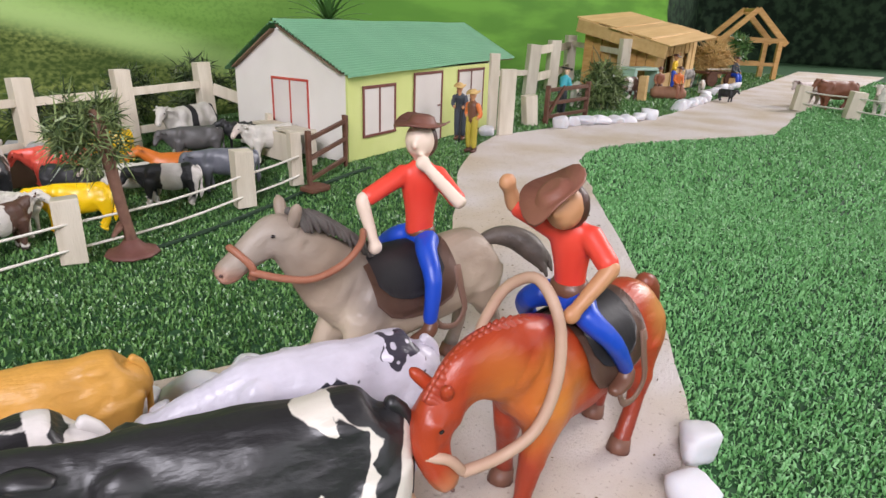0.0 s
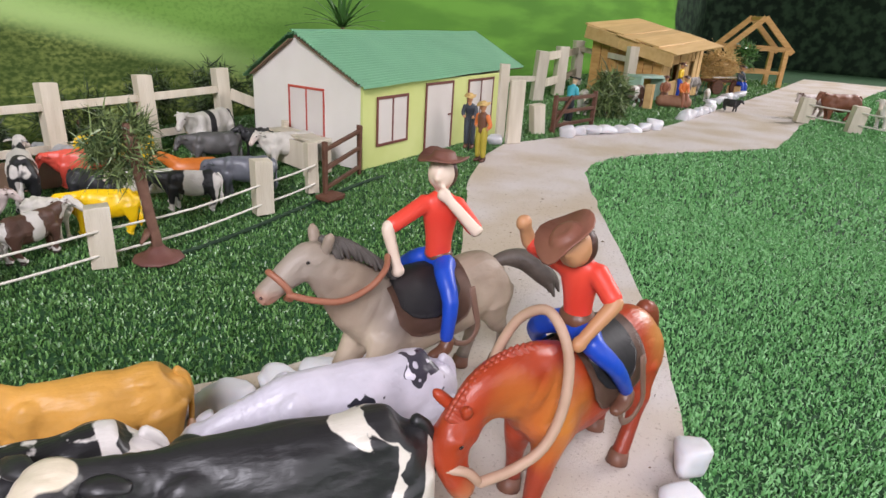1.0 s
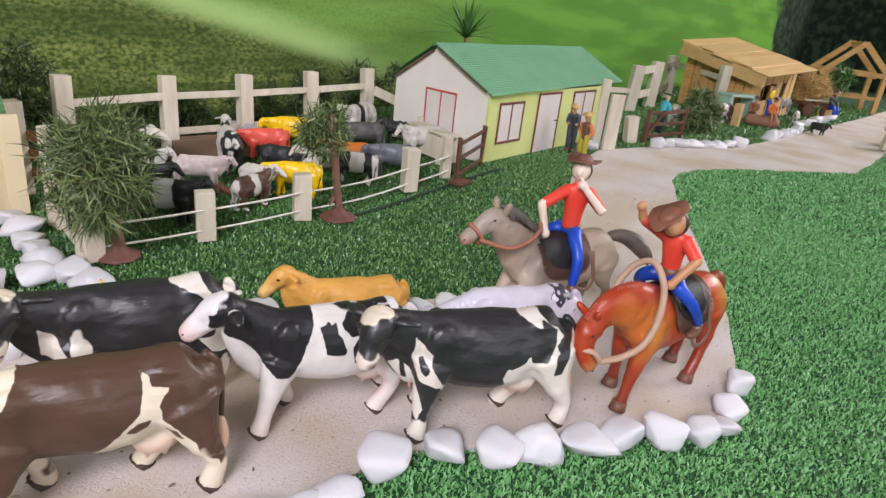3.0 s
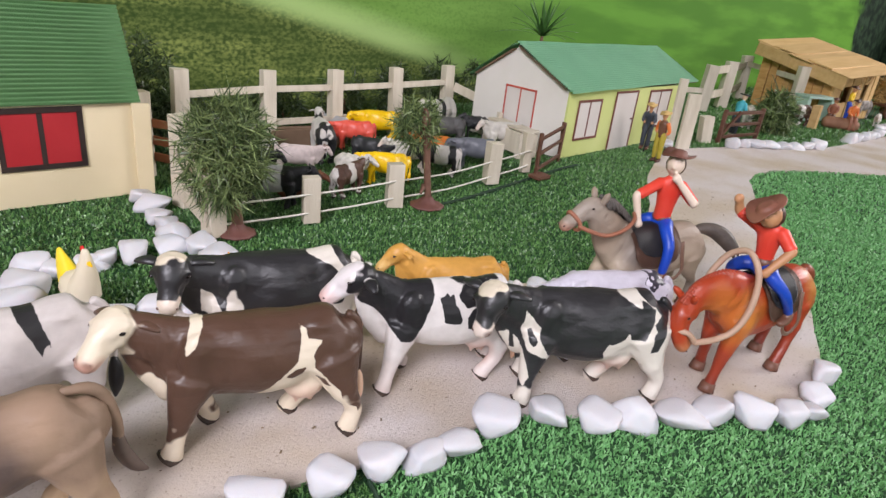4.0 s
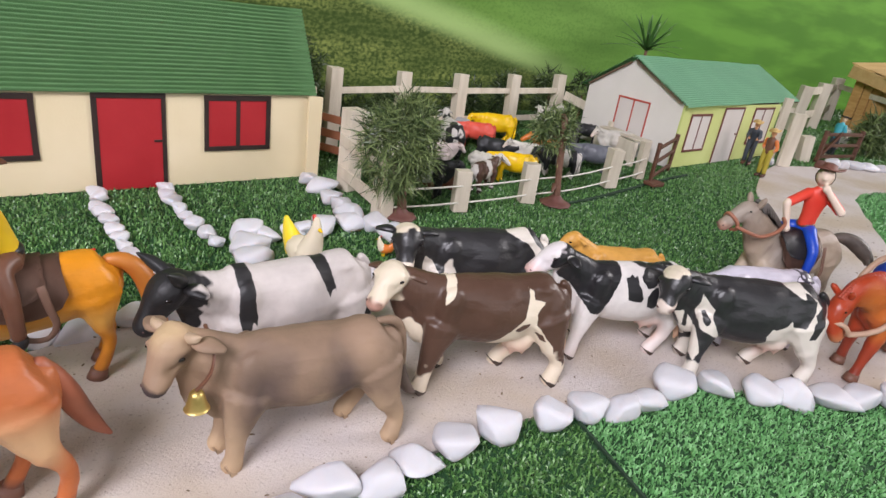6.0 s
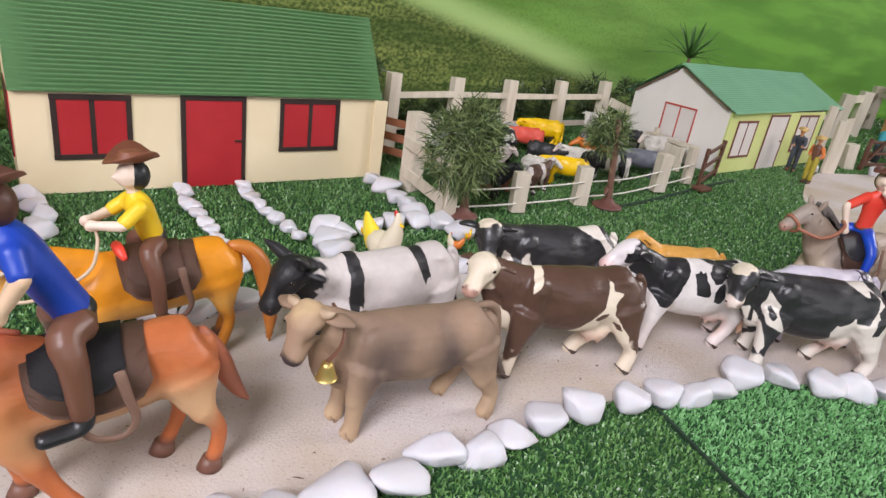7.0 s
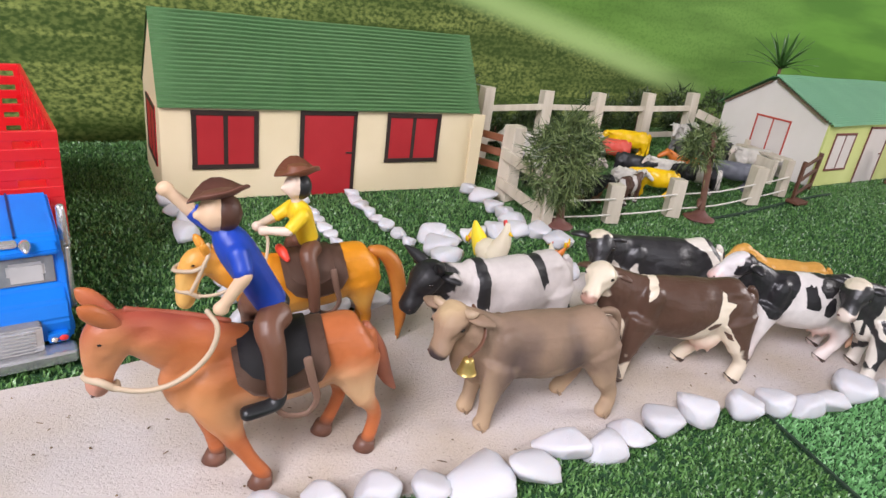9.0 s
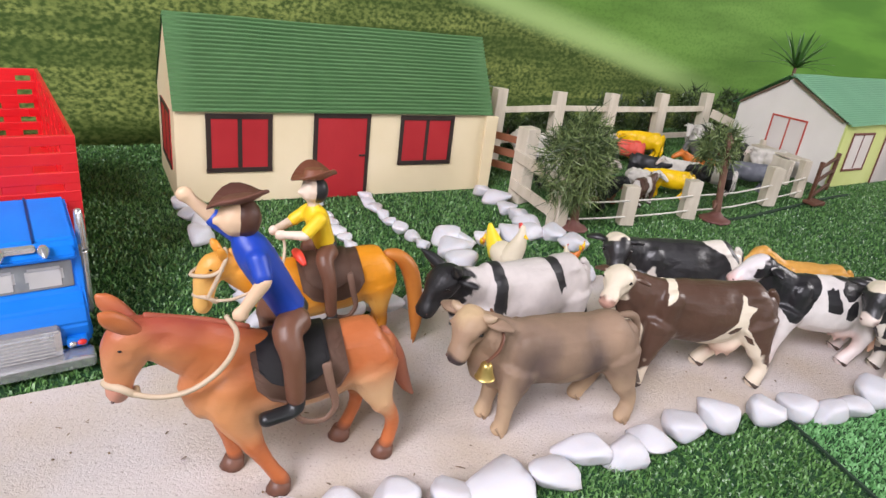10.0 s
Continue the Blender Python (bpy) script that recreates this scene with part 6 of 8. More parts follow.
def rider(m, label, mats, hip=(-4, 0, 70), lean=0, twist=0, head_turn=0, left=None, right=None, hat_tilt=(0, 0), hat_r=14, knee=(9, 15, 52), ankle=(1, 17, 36), sleeve=0.45, tall=1.0, nod=0.0, sway=0.0, wide=1.0, legs=1.0, neck=9.5, hat_shift=(0, 0, 0), hat_form=(0.40, 0.5), group="riders"):
    """A seated clay doll. mats: shirt, trousers, skin, hat, hair, boots."""
    cl = Clay(6)
    hx, hy, hz = hip
    for s in (1, -1):
        cl.limb([(hx, 4.5 * s, hz - 1, 4.9 * legs), (hx + 5, 10 * s, hz - 3, 4.3 * legs), (knee[0], knee[1] * s, knee[2], 3.5 * legs), (ankle[0], ankle[1] * s, ankle[2], 2.8 * legs)], 1, side=(1, 0, 0), seg=10)
        cl.limb([(ankle[0] - 1, ankle[1] * s, ankle[2] - 1, 3.0), (ankle[0] + 1, (ankle[1] + 0.3) * s, ankle[2] - 4.5, 3.2, 2.8), (ankle[0] + 8 * legs ** 1.5, (ankle[1] + 0.6) * s, ankle[2] - 5.5, 2.6 * legs, 2.2 * legs)], 5, seg=9)
    tw = lambda rows: [(*(Matrix.Rotation(radians(twist), 3, "Z") @ (Vector(r[:3]) - Vector(hip)) + Vector(hip)), *r[3:]) for r in rows]
    L = lambda z: hx + math.tan(radians(lean)) * (z - hz)
    T = lambda z: hz + (z - 70) * tall
    cl.limb([(hx, 0, hz - 3, 6.2, 5.7), (hx, 0, hz + 2, 6.1, 5.4)], 1, seg=12)
    cl.limb([(hx, 0, hz + 1.0, 6.6, 5.9), (hx, 0, hz + 3.0, 6.7, 5.8)], 5, seg=14)
    sdir = tuple(Matrix.Rotation(radians(twist), 3, "Z") @ Vector((0, 1, 0)))
    rows = [(L(T(72)), 0, T(72), 6.6, 5.5), (L(T(82)), 0, T(82), 7.1, 5.7), (L(T(93)), 0, T(93), 9.4, 6.0), (L(T(98)), 0, T(98), 7.6, 5.0), (L(T(101)), 0, T(101), 3.8, 3.6)]
    rows = [(r[0], sway * (r[2] - hz) / 30, r[2], r[3] * wide, r[4] * wide) for r in rows]
    cl.limb(tw(rows), 0, side=sdir, seg=14)
    top = Vector(tw([(L(T(101)), sway * (T(101) - hz) / 30, T(101))])[0][:3])
    cl.limb([(*top, 2.8), (*(top + Vector((0.5, 0, 5))), 2.8)], 2, seg=10)
    hd = Matrix.Rotation(radians(head_turn), 4, "Z")
    hc = top + Vector((0.8 + nod, 0, neck - nod * 0.25))
    cl.lump(hc - Vector((0, 0, 0.6)), (6.2, 5.6, 6.8), 2, turn=hd)
    cl.lump(hc + hd.to_3x3() @ Vector((6.2, 0, -1.2)), (1.6, 1.3, 1.7), 2)
    cl.lump(hc + hd.to_3x3() @ Vector((-2.7, 0, -0.8)), (5.8, 6.3, 7.2), 4, turn=hd)
    hat_at = (hc + Vector((-0.8, 0, 6.6)) + Vector(hat_shift), hat_r, 3, hat_tilt, *hat_form)
    for s, arm in ((1, left), (-1, right)):
        if not arm:
            continue
        sh = Vector(tw([(L(T(96)), 7.2 * s * wide + sway * 0.9, T(96))])[0][:3])
        el, hand = Vector(arm[0]), Vector(arm[1])
        cut = sh + (el - sh) * sleeve * 2 if sleeve <= 0.5 else el
        cl.limb([(*sh, 3.8), (*((sh + cut) / 2), 3.5), (*cut, 3.4)], 0, seg=10)
        rows = [(*cut, 2.8), (*el, 2.7), (*((el + hand) / 2), 2.4), (*hand, 2.1)] if sleeve < 0.5 else [(*cut, 2.8), (*((cut + hand) / 2), 2.5), (*hand, 2.0)]
        cl.limb(rows, 2, seg=10)
        d = (hand - el).normalized()
        cl.lump(hand + d * 1.8, (3.1, 2.5, 2.9), 2)
    bm = cl.done()
    hat(bm, *hat_at)
    ob = put("toy_rider", bm, mats)
    ob.matrix_basis = m
    return tagged(ob, label, "doll", group)


rider(brown_pose, "clay rider doll in blue shirt, one arm raised", [M_BLUESHIRT, M_BROWNCLAY, M_SKIN, M_HAT, M_HAIR, M_BLACK],
      hip=(0, 0, 73), lean=29, nod=1, neck=7, left=((14, 13, 93), (20, 10, 82)), right=((26, -11, 109), (32, -12, 115)), knee=(4, 14.5, 62), ankle=(3, 15.5, 45), hat_tilt=(8, 7), hat_r=9.2, hat_form=(0.16, 0.34), hat_shift=(0, 0, -0.8), wide=1.12, tall=1.04, legs=1.3)
rider(orange_pose, "clay rider doll in yellow shirt and brown trousers", [M_YELLOW, M_BROWNCLAY, M_LIGHTSKIN, M_HATTAN, M_BLACK, M_BLACK],
      hip=(-1, 0, 68), lean=19, left=((15, 10, 80), (24, 6, 80)), right=((15, -10, 80), (24, -5, 79)), knee=(3, 15, 55), ankle=(2, 17, 37), hat_tilt=(2, 2), hat_r=10.4, tall=0.74, legs=1.1)
rider(grey_pose, "clay rider doll in red shirt, hand to chin", [M_REDSHIRT, M_JEANS, M_LIGHTSKIN, M_HAT, M_HAIR, M_BROWNCLAY],
      hip=(-3, 1, 67), lean=8, twist=52, head_turn=35, left=((-5, 20, 84), (4, 11, 97)), right=((24, 0, 85), (22, 4, 70)), knee=(5, 18, 55), ankle=(7, 19, 40), hat_tilt=(-3, -6), hat_r=9.6, hat_form=(0.36, 0.20), hat_shift=(0, 0, -1.2), tall=0.98, wide=0.82, neck=8)
rider(red_pose, "clay rider doll in red shirt, fist raised by tilted hat", [M_REDSHIRT, M_JEANS, M_TANSKIN, M_HATRUST, M_HAIR, M_BROWNCLAY],
      hip=(11, 0, 71), lean=11, twist=14, head_turn=10, nod=4, left=((16, 15, 85), (25, 11, 74)), right=((22, -15, 98), (25, -15, 103.5)), knee=(10, 16, 60), ankle=(-1, 16, 47), neck=6, hat_tilt=(15, 30), hat_r=9.8, hat_form=(0.26, 0.26), hat_shift=(4.5, -1.5, -3.0), tall=0.81, wide=0.72, legs=0.92)


def standing_doll(m, label, mats, stoop=0.0, hat_kind=0.42, arms=((6, 7, 42), (4, -7, 42)), group="dolls", sleeve=0):
    """mats: shirt, trousers, skin, hat, boots. 66 mm tall."""
    bm = bmesh.new()
    for s in (1, -1):
        tube(bm, [(0, 3.2 * s, 36, 4.2), (0.8, 3.6 * s, 20, 3.4), (0, 3.6 * s, 6, 2.8)], side=(0, 1, 0), mat=1, seg=9)
        tube(bm, [(-1, 3.6 * s, 5, 2.9), (0, 3.7 * s, 2.2, 2.8, 2.2), (5, 4 * s, 1.8, 2.2, 1.7)], mat=4, seg=8)
    tube(bm, [(0, 0, 33, 5.4, 4.4), (stoop * 2, 0, 42, 5.6, 4.6), (stoop * 5, 0, 50, 6.6, 4.6), (stoop * 6.5, 0, 53, 3.2, 3)], mat=0, seg=12)
    tx = stoop * 7
    tube(bm, [(tx, 0, 52, 2.2), (tx + 0.6, 0, 56, 2.2)], mat=2, seg=8)
    ball(bm, (tx + 1, 0, 59.5), (4, 3.5, 4.8), 2)
    hat(bm, (tx + 0.6, 0, 62.4), 7.5, 3, (0, 6), hat_kind, 0.1)
    for s, hand in ((1, arms[0]), (-1, arms[1])):
        sh = (stoop * 5, 6 * s, 50)
        el = tuple((a + b) / 2 + c for a, b, c in zip(sh, hand, (-2, 2.5 * s, -2)))
        tube(bm, [(*sh, 2.8), (*el, 2.4), (*[(a * 0.35 + b * 0.65) for a, b in zip(el, hand)], 2.1)], mat=sleeve, seg=8)
        tube(bm, [(*[(a * 0.4 + b * 0.6) for a, b in zip(el, hand)], 1.8), (*hand, 1.6)], mat=2, seg=8)
    ob = put("toy_farmhand", bm, mats)
    ob.matrix_basis = m
    return tagged(ob, label, "doll", group)


standing_doll(pose(0.664, 0.463, 0.019, 0, 0, -160), "doll farmhand in charcoal overalls and straw hat, leaning on a stick", [M_GREYCOAT, M_GREYCOAT, M_TANSKIN, M_STRAWHAT, M_BROWNCLAY], stoop=1.2, arms=((12, 5, 38), (10, -5, 38)))
bm = bmesh.new()
tube(bm, [(0, 0, 0, 1.1), (1, 0, 20, 1.0), (3, 0, 42, 0.9)], seg=8)
ob = put("walking_stick", bm, M_BLACK)
ob.matrix_basis = pose(0.651, 0.455, 0.019, 0, 0, 20)
tagged(ob, "thin dark stick held by a doll", "stick")
standing_doll(pose(0.612, 0.415, 0.019, 0, 0, 175), "doll farmhand in orange sleeves, dark vest and olive trousers", [M_BROWNCLAY, M_OLIVE, M_TANSKIN, M_STRAWHAT, M_HAIR, M_ORANGE], arms=((2, 8, 36), (1, -7, 37)), sleeve=5)


# ---- the corral's small plastic animals ----
def sheep_skin(voxel=0.002):
    bm = bmesh.new()
    tube(bm, [(-34, 0, 40, 8, 9), (-26, 0, 41, 15, 15), (-6, 0, 41, 17, 17), (14, 0, 42, 16, 16), (26, 0, 44, 10, 11)], seg=16)
    for k in range(60):
        a, b = random.uniform(0, 6.28), random.uniform(-30, 22)
        ball(bm, (b, 15.5 * math.cos(a), 42 + 15 * math.sin(a)), (4, 4, 4), sub=1)
    tube(bm, [(22, 0, 48, 8), (34, 0, 55, 6.5), (42, 0, 54, 6), (52, 0, 47, 4.2), (55, 0, 45, 3.4)], seg=12)
    ball(bm, (32, 0, 60), (7, 7, 6), sub=2)
    for s in (1, -1):
        leg(bm, (18, 8 * s, 32), (18, 8 * s, 20), (18, 8 * s, 10), (18.5, 8 * s, 0), (4, 5, 3, 2.6), 3.2)
        leg(bm, (-22, 8 * s, 32), (-23, 8 * s, 20), (-22, 8 * s, 10), (-21.5, 8 * s, 0), (4.5, 6, 3, 2.6), 3.2)
    skin = fused(bm, voxel, 3)
    shoe(2.4)
    for s in (1, -1):
        tube(bit("ear", 0), [(35, 5 * s, 56, 1.4, 2), (34, 10 * s, 55, 1.8, 3.2), (33, 14 * s, 52, 0.8, 1.4)], side=(0.3, 0, 1), seg=8)
        ball(bit("eye", 3), (44, 5 * s, 53), (1, 0.8, 1), sub=1)
    return skin


def lying_skin():
    bm = bmesh.new()
    tube(bm, [(-40, 0, 20, 8, 9), (-30, 0, 20, 15, 17), (-6, 0, 18, 18, 19), (16, 0, 20, 15, 18), (30, 0, 24, 9, 13)], seg=16)
    tube(bm, [(24, 0, 28, 9, 12), (38, 0, 38, 7, 9), (46, 0, 42, 7, 7.5), (56, 0, 38, 6, 6), (66, 0, 31, 4.6, 4.6)], seg=12)
    for s in (1, -1):
        tube(bm, [(20, 12 * s, 10, 6), (34, 13 * s, 5, 4.5), (24, 15 * s, 3.2, 3.2)], seg=8)
        tube(bm, [(-26, 13 * s, 12, 9), (-12, 16 * s, 6, 5), (-22, 18 * s, 3.4, 3.4)], seg=8)
    skin = fused(bm, 0.002, 3)
    for s in (1, -1):
        tube(bit("ear", 0), [(46, 6 * s, 46, 1.4, 2), (45, 11 * s, 47, 1.8, 3), (44, 15 * s, 46, 0.8, 1.4)], side=(0.3, 0, 1), seg=8)
    return skin


def mesh_of(skin):
    out = []
    for name, bm, slot in [("body", skin, 0)] + BITS:
        me = bpy.data.meshes.new(name)
        bmesh.ops.recalc_face_normals(bm, faces=bm.faces)
        bm.to_mesh(me)
        bm.free()
        out.append((name, me, slot))
    BITS.clear()
    return out


SMALL = {
    "level": mesh_of(cow_skin(head_yaw=14, head_pitch=-4, steps=(3, -3, -2, 4), udder=False, voxel=0.002, horns=(3, 2, 3))[0]),
    "low": mesh_of(cow_skin(head_yaw=20, head_pitch=-18, neck_pitch=-16, steps=(4, -2, 0, 4), udder=False, voxel=0.002)[0]),
    "high": mesh_of(cow_skin(head_yaw=-30, head_pitch=12, neck_pitch=14, steps=(2, -4, 0, 4), udder=False, voxel=0.002)[0]),
    "sheep": mesh_of(sheep_skin()),
    "lying": mesh_of(lying_skin()),
}


def small_animal(kind, x, y, yaw, size, coat, label, category, horn=None):
    looks = (coat, coat, horn or coat, M_EYE, M_NOSTRIL, coat, coat)
    ob = last = None
    for name, shape, slot in SMALL[kind]:
        me = shape.copy()
        me.materials.clear()
        me.materials.append(looks[slot])
        if not ob:
            ob = last = new(category.replace(" ", "_"), me)
            continue
        bit_ob = new(name, me)
        bit_ob.parent = last if name == "tail_tuft" else ob
        last = bit_ob
    ob.matrix_basis = pose(x, y, lift(x) + 0.001, 0, 0, yaw) @ Matrix.Scale(size, 4)
    return tagged(ob, label, category, "animals in the corral")


BLK, WHT = (0.018, 0.018, 0.02), (0.62, 0.58, 0.54)
belt = lambda name: hide(name, BLK, [((4, 0, 40), (13, 60, 60), (0.56, 0.55, 0.56))], wobble=0.08, rough=0.5)
C_BELT, C_BELT2 = belt("belted_hide"), hide("belted_hide", BLK, [((-4, 0, 40), (15, 60, 60), WHT), ((-44, 0, 40), (10, 30, 60), WHT), ((0, 0, -24), (300, 300, 36), WHT)], wobble=0.1, rough=0.5)
C_WHITE = hide("chalk_white_hide", (0.66, 0.62, 0.55), [((70, 10, 44), (14, 14, 14), (0.70, 0.58, 0.50), 0.6), SOLE], wobble=0.1, rough=0.6)
C_PINK = hide("pinkish_white_hide", (0.60, 0.50, 0.47), [((58, 10, 60), (8, 12, 7), (0.16, 0.09, 0.07)), SOLE], wobble=0.3, rough=0.55)
C_YELLOW = surface("yellow_plastic", (0.86, 0.52, 0.006), (0.92, 0.60, 0.01), 40, 0.35)
C_RED = surface("salmon_red_plastic", (0.72, 0.085, 0.055), (0.80, 0.13, 0.09), 40, 0.38)
C_ORANGE = surface("orange_plastic", (0.64, 0.17, 0.025), (0.72, 0.22, 0.04), 40, 0.4)
C_SLATE = surface("slate_grey_plastic", (0.11, 0.115, 0.14), (0.17, 0.175, 0.20), 50, 0.4)
C_DARKGREY = surface("dark_grey_plastic", (0.075, 0.072, 0.07), (0.12, 0.115, 0.11), 50, 0.5)
C_BROWNPIED = hide("brown_pied_hide", (0.10, 0.05, 0.035), [((0, 0, 44), (10, 40, 40), WHT), ((-44, 0, 40), (10, 9, 30), WHT), ((66, 0, 50), (18, 30, 24), WHT), ((0, 0, -24), (300, 300, 38), WHT), SOLE], wobble=0.3, rough=0.5)
C_PIED = hide("black_white_hide", WHT, [((-28, 0, 40), (20, 40, 30), BLK), ((34, 0, 48), (9, 40, 30), BLK), ((0, 0, -24), (300, 300, 34), BLK)], wobble=0.25, rough=0.5)
C_BANDED = hide("white_banded_hide", (0.66, 0.62, 0.56), [((8, 0, 45), (6, 40, 40), BLK), ((-40, 0, 45), (5, 40, 40), BLK)], wobble=0.1, rough=0.55)
C_BLACK = surface("black_plastic_hide", (0.016, 0.016, 0.018), (0.03, 0.03, 0.032), 50, 0.5)
C_RUST = surface("rust_plastic_hide", (0.17, 0.06, 0.03), (0.24, 0.09, 0.05), 50, 0.5)
for row in (
        ("level", 0.124, 0.517, -42, 0.60, C_BELT, "black toy cow with a pale belt", "small cow"),
        ("level", 0.130, 0.580, -38, 0.54, hide("belted_hide", BLK, [((-8, 0, 40), (22, 60, 60), WHT)], wobble=0.1, rough=0.5), "black-headed toy cow with white body", "small cow"),
        ("level", 0.150, 0.630, -32, 0.52, hide("black_white_hide", WHT, [((-34, 0, 50), (12, 40, 20), BLK), ((30, 0, 58), (12, 40, 14), BLK)], wobble=0.3, rough=0.55), "white toy sheep with black saddle", "small sheep"),
        ("sheep", 0.158, 0.668, -38, 0.74, C_WHITE, "woolly cream-white toy sheep", "small sheep"),
        ("level", 0.192, 0.590, -36, 0.50, C_PINK, "pinkish-white toy calf with brown ear", "small calf"),
        ("high", 0.250, 0.634, 70, 0.70, C_PIED, "black and white toy goat looking up", "small goat"),
        ("level", 0.203, 0.514, 18, 0.50, C_BROWNPIED, "brown and white toy calf", "small calf"),
        ("sheep", 0.226, 0.540, -60, 0.52, C_WHITE, "fluffy white little toy sheep", "small sheep"),
        ("low", 0.260, 0.526, 140, 0.53, C_YELLOW, "bright yellow plastic toy cow", "small cow"),
        ("low", 0.308, 0.652, 150, 0.54, C_RED, "salmon-red plastic toy bull", "small bull"),
):
    small_animal(*row)
for row in (
        ("low", 0.352, 0.664, 148, 0.60, C_YELLOW, "bright yellow plastic toy cow at the back fence", "small cow"),
        ("low", 0.305, 0.690, 100, 0.52, surface("pale_grey_plastic", (0.32, 0.32, 0.32), (0.40, 0.40, 0.40), 50, 0.5), "pale grey plastic toy goat", "small goat"),
        ("low", 0.330, 0.522, 136, 0.52, C_BELT2, "black toy cow with white belt and legs", "small cow"),
        ("level", 0.315, 0.556, 140, 0.50, C_WHITE, "chalk-white plastic toy cow", "small cow"),
        ("low", 0.376, 0.510, 140, 0.55, C_SLATE, "slate-grey plastic toy buffalo", "small buffalo"),
        ("lying", 0.370, 0.578, 155, 0.60, C_ORANGE, "orange plastic toy calf", "small calf"),
        ("low", 0.410, 0.600, 150, 0.54, C_DARKGREY, "dark grey plastic toy ox", "small ox"),
        ("level", 0.434, 0.640, 196, 0.72, C_BANDED, "white toy cow with black bands", "small cow"),
        ("level", 0.450, 0.537, 158, 0.56, C_WHITE, "chalk-white plastic toy goat", "small goat"),
        ("sheep", 0.455, 0.592, 140, 0.50, C_BLACK, "black woolly toy sheep", "small sheep"),
        ("lying", 0.155, 0.530, -30, 0.50, C_RUST, "rust-brown plastic toy calf", "small calf"),
        ("low", 0.285, 0.590, -60, 0.5, C_BLACK, "black plastic toy calf", "small calf"),
):
    small_animal(*row)

box_trough = base_at("feed_trough", pose(0.256, 0.682, 0, 0, 0, -8), "low brown wooden feed trough", "trough")
part("trough_side", box((-0.045, -0.008, 0.0), (0.045, -0.005, 0.024), 0.0006), M_ROOFUNDER, box_trough)
part("trough_side", box((-0.045, 0.008, 0.0), (0.045, 0.011, 0.024), 0.0006), M_ROOFUNDER, box_trough)
part("trough_floor", box((-0.045, -0.005, 0.002), (0.045, 0.008, 0.005)), M_ROOFUNDER, box_trough)


# ---- hens ----
def hen(x, y, yaw, size, body, neck, tail, label, comb=None):
    bm = bmesh.new()
    ball(bm, (0, 0, 10), (9, 6, 7), 0)
    tube(bm, [(4, 0, 10, 6), (7.5, 0, 17, 4.4), (9, 0, 23, 2.6), (9, 0, 28, 1.2)], mat=1, seg=10)
    tube(bm, [(-4, 0, 9, 4.5, 6), (-8, 0, 13.5, 3.4, 5), (-11, 0, 18, 2, 3.2), (-12.5, 0, 21.5, 0.8, 1.2)], mat=2, seg=10)
    tube(bm, [(10, 0, 24, 1.2), (13, 0, 23.4, 0.4)], mat=3, seg=6)
    tube(bm, [(8, 0, 27, 0.8, 1.5), (7, 0, 29, 0.5, 1.2)], mat=4, seg=6)
    for s in (1, -1):
        tube(bm, [(1, 2.5 * s, 6, 1.0), (1, 2.5 * s, 0.6, 0.8), (4, 2.6 * s, 0.5, 0.6)], mat=3, seg=6)
    ob = put("toy_hen", bm, [body, neck, tail, C_YELLOW, comb or M_LAMPRED])
    ob.matrix_basis = pose(x, y, 0.001, 0, 0, yaw) @ Matrix.Scale(size, 4)
    return tagged(ob, label, "toy hen", "hens")


M_HENCREAM = surface("cream_plastic", (0.70, 0.62, 0.46), (0.76, 0.68, 0.52), 80, 0.5)
M_HENYELLOW = surface("lemon_plastic", (0.86, 0.64, 0.02), (0.90, 0.70, 0.05), 80, 0.4)
hen(-0.059, 0.400, -80, 1.55, M_HENCREAM, M_HENCREAM, M_HENYELLOW, "cream toy hen with lemon-yellow tail")
hen(0.010, 0.402, 150, 0.55, C_ORANGE, M_HENCREAM, C_ORANGE, "small orange and cream toy hen")
hen(-0.044, 0.452, 30, 0.36, C_ORANGE, C_YELLOW, C_YELLOW, "tiny yellow toy chick")
hen(0.036, 0.418, 20, 0.34, C_ORANGE, C_YELLOW, C_YELLOW, "tiny yellow toy chick")
hen(-0.172, 0.436, 160, 0.62, M_REDSHIRT, M_REDSHIRT, M_REDSHIRT, "small red toy hen")


# ---- plants of thin plastic needles ----
def needles(rng, centres, count, length, width, spread, up=0.3):
    """Bent strips that burst from sprig centres. Returns vertices and faces."""
    vs, fs = [], []
    for c, out in centres:
        c, out = np.array(c), np.array(out, float)
        for _ in range(count):
            d = rng.normal(size=3) * spread + out * 0.5
            d /= np.linalg.norm(d)
            L = length * rng.uniform(0.6, 1.25)
            side = np.cross(d, rng.normal(size=3))
            side *= width * rng.uniform(0.7, 1.2) / np.linalg.norm(side) / 2
            a = c + rng.normal(size=3) * length * 0.18
            bend = np.array([0, 0, -1]) * L * rng.uniform(-0.2, 0.6) + rng.normal(size=3) * L * 0.34
            b, e = a + d * L * 0.55 + bend * 0.3, a + d * L + bend
            k = len(vs)
            vs += [tuple(a - side), tuple(a + side), tuple(b + side), tuple(b - side), tuple(e)]
            fs += [(k, k + 1, k + 2, k + 3), (k + 3, k + 2, k + 4)]
    return vs, fs


def crown_centres(rng, c, r, n, hollow=0.35):
    out = []
    while len(out) < n:
        p = rng.uniform(-1, 1, 3)
        q = np.linalg.norm(p)
        if hollow < q < 1 and noise.noise(Vector(p * 1.7 + np.array(c) * 30)) > -0.22:
            out.append((np.array(c) + p * np.array(r), p / q * 0.8 + np.array([0, 0, 0.25])))
    return out


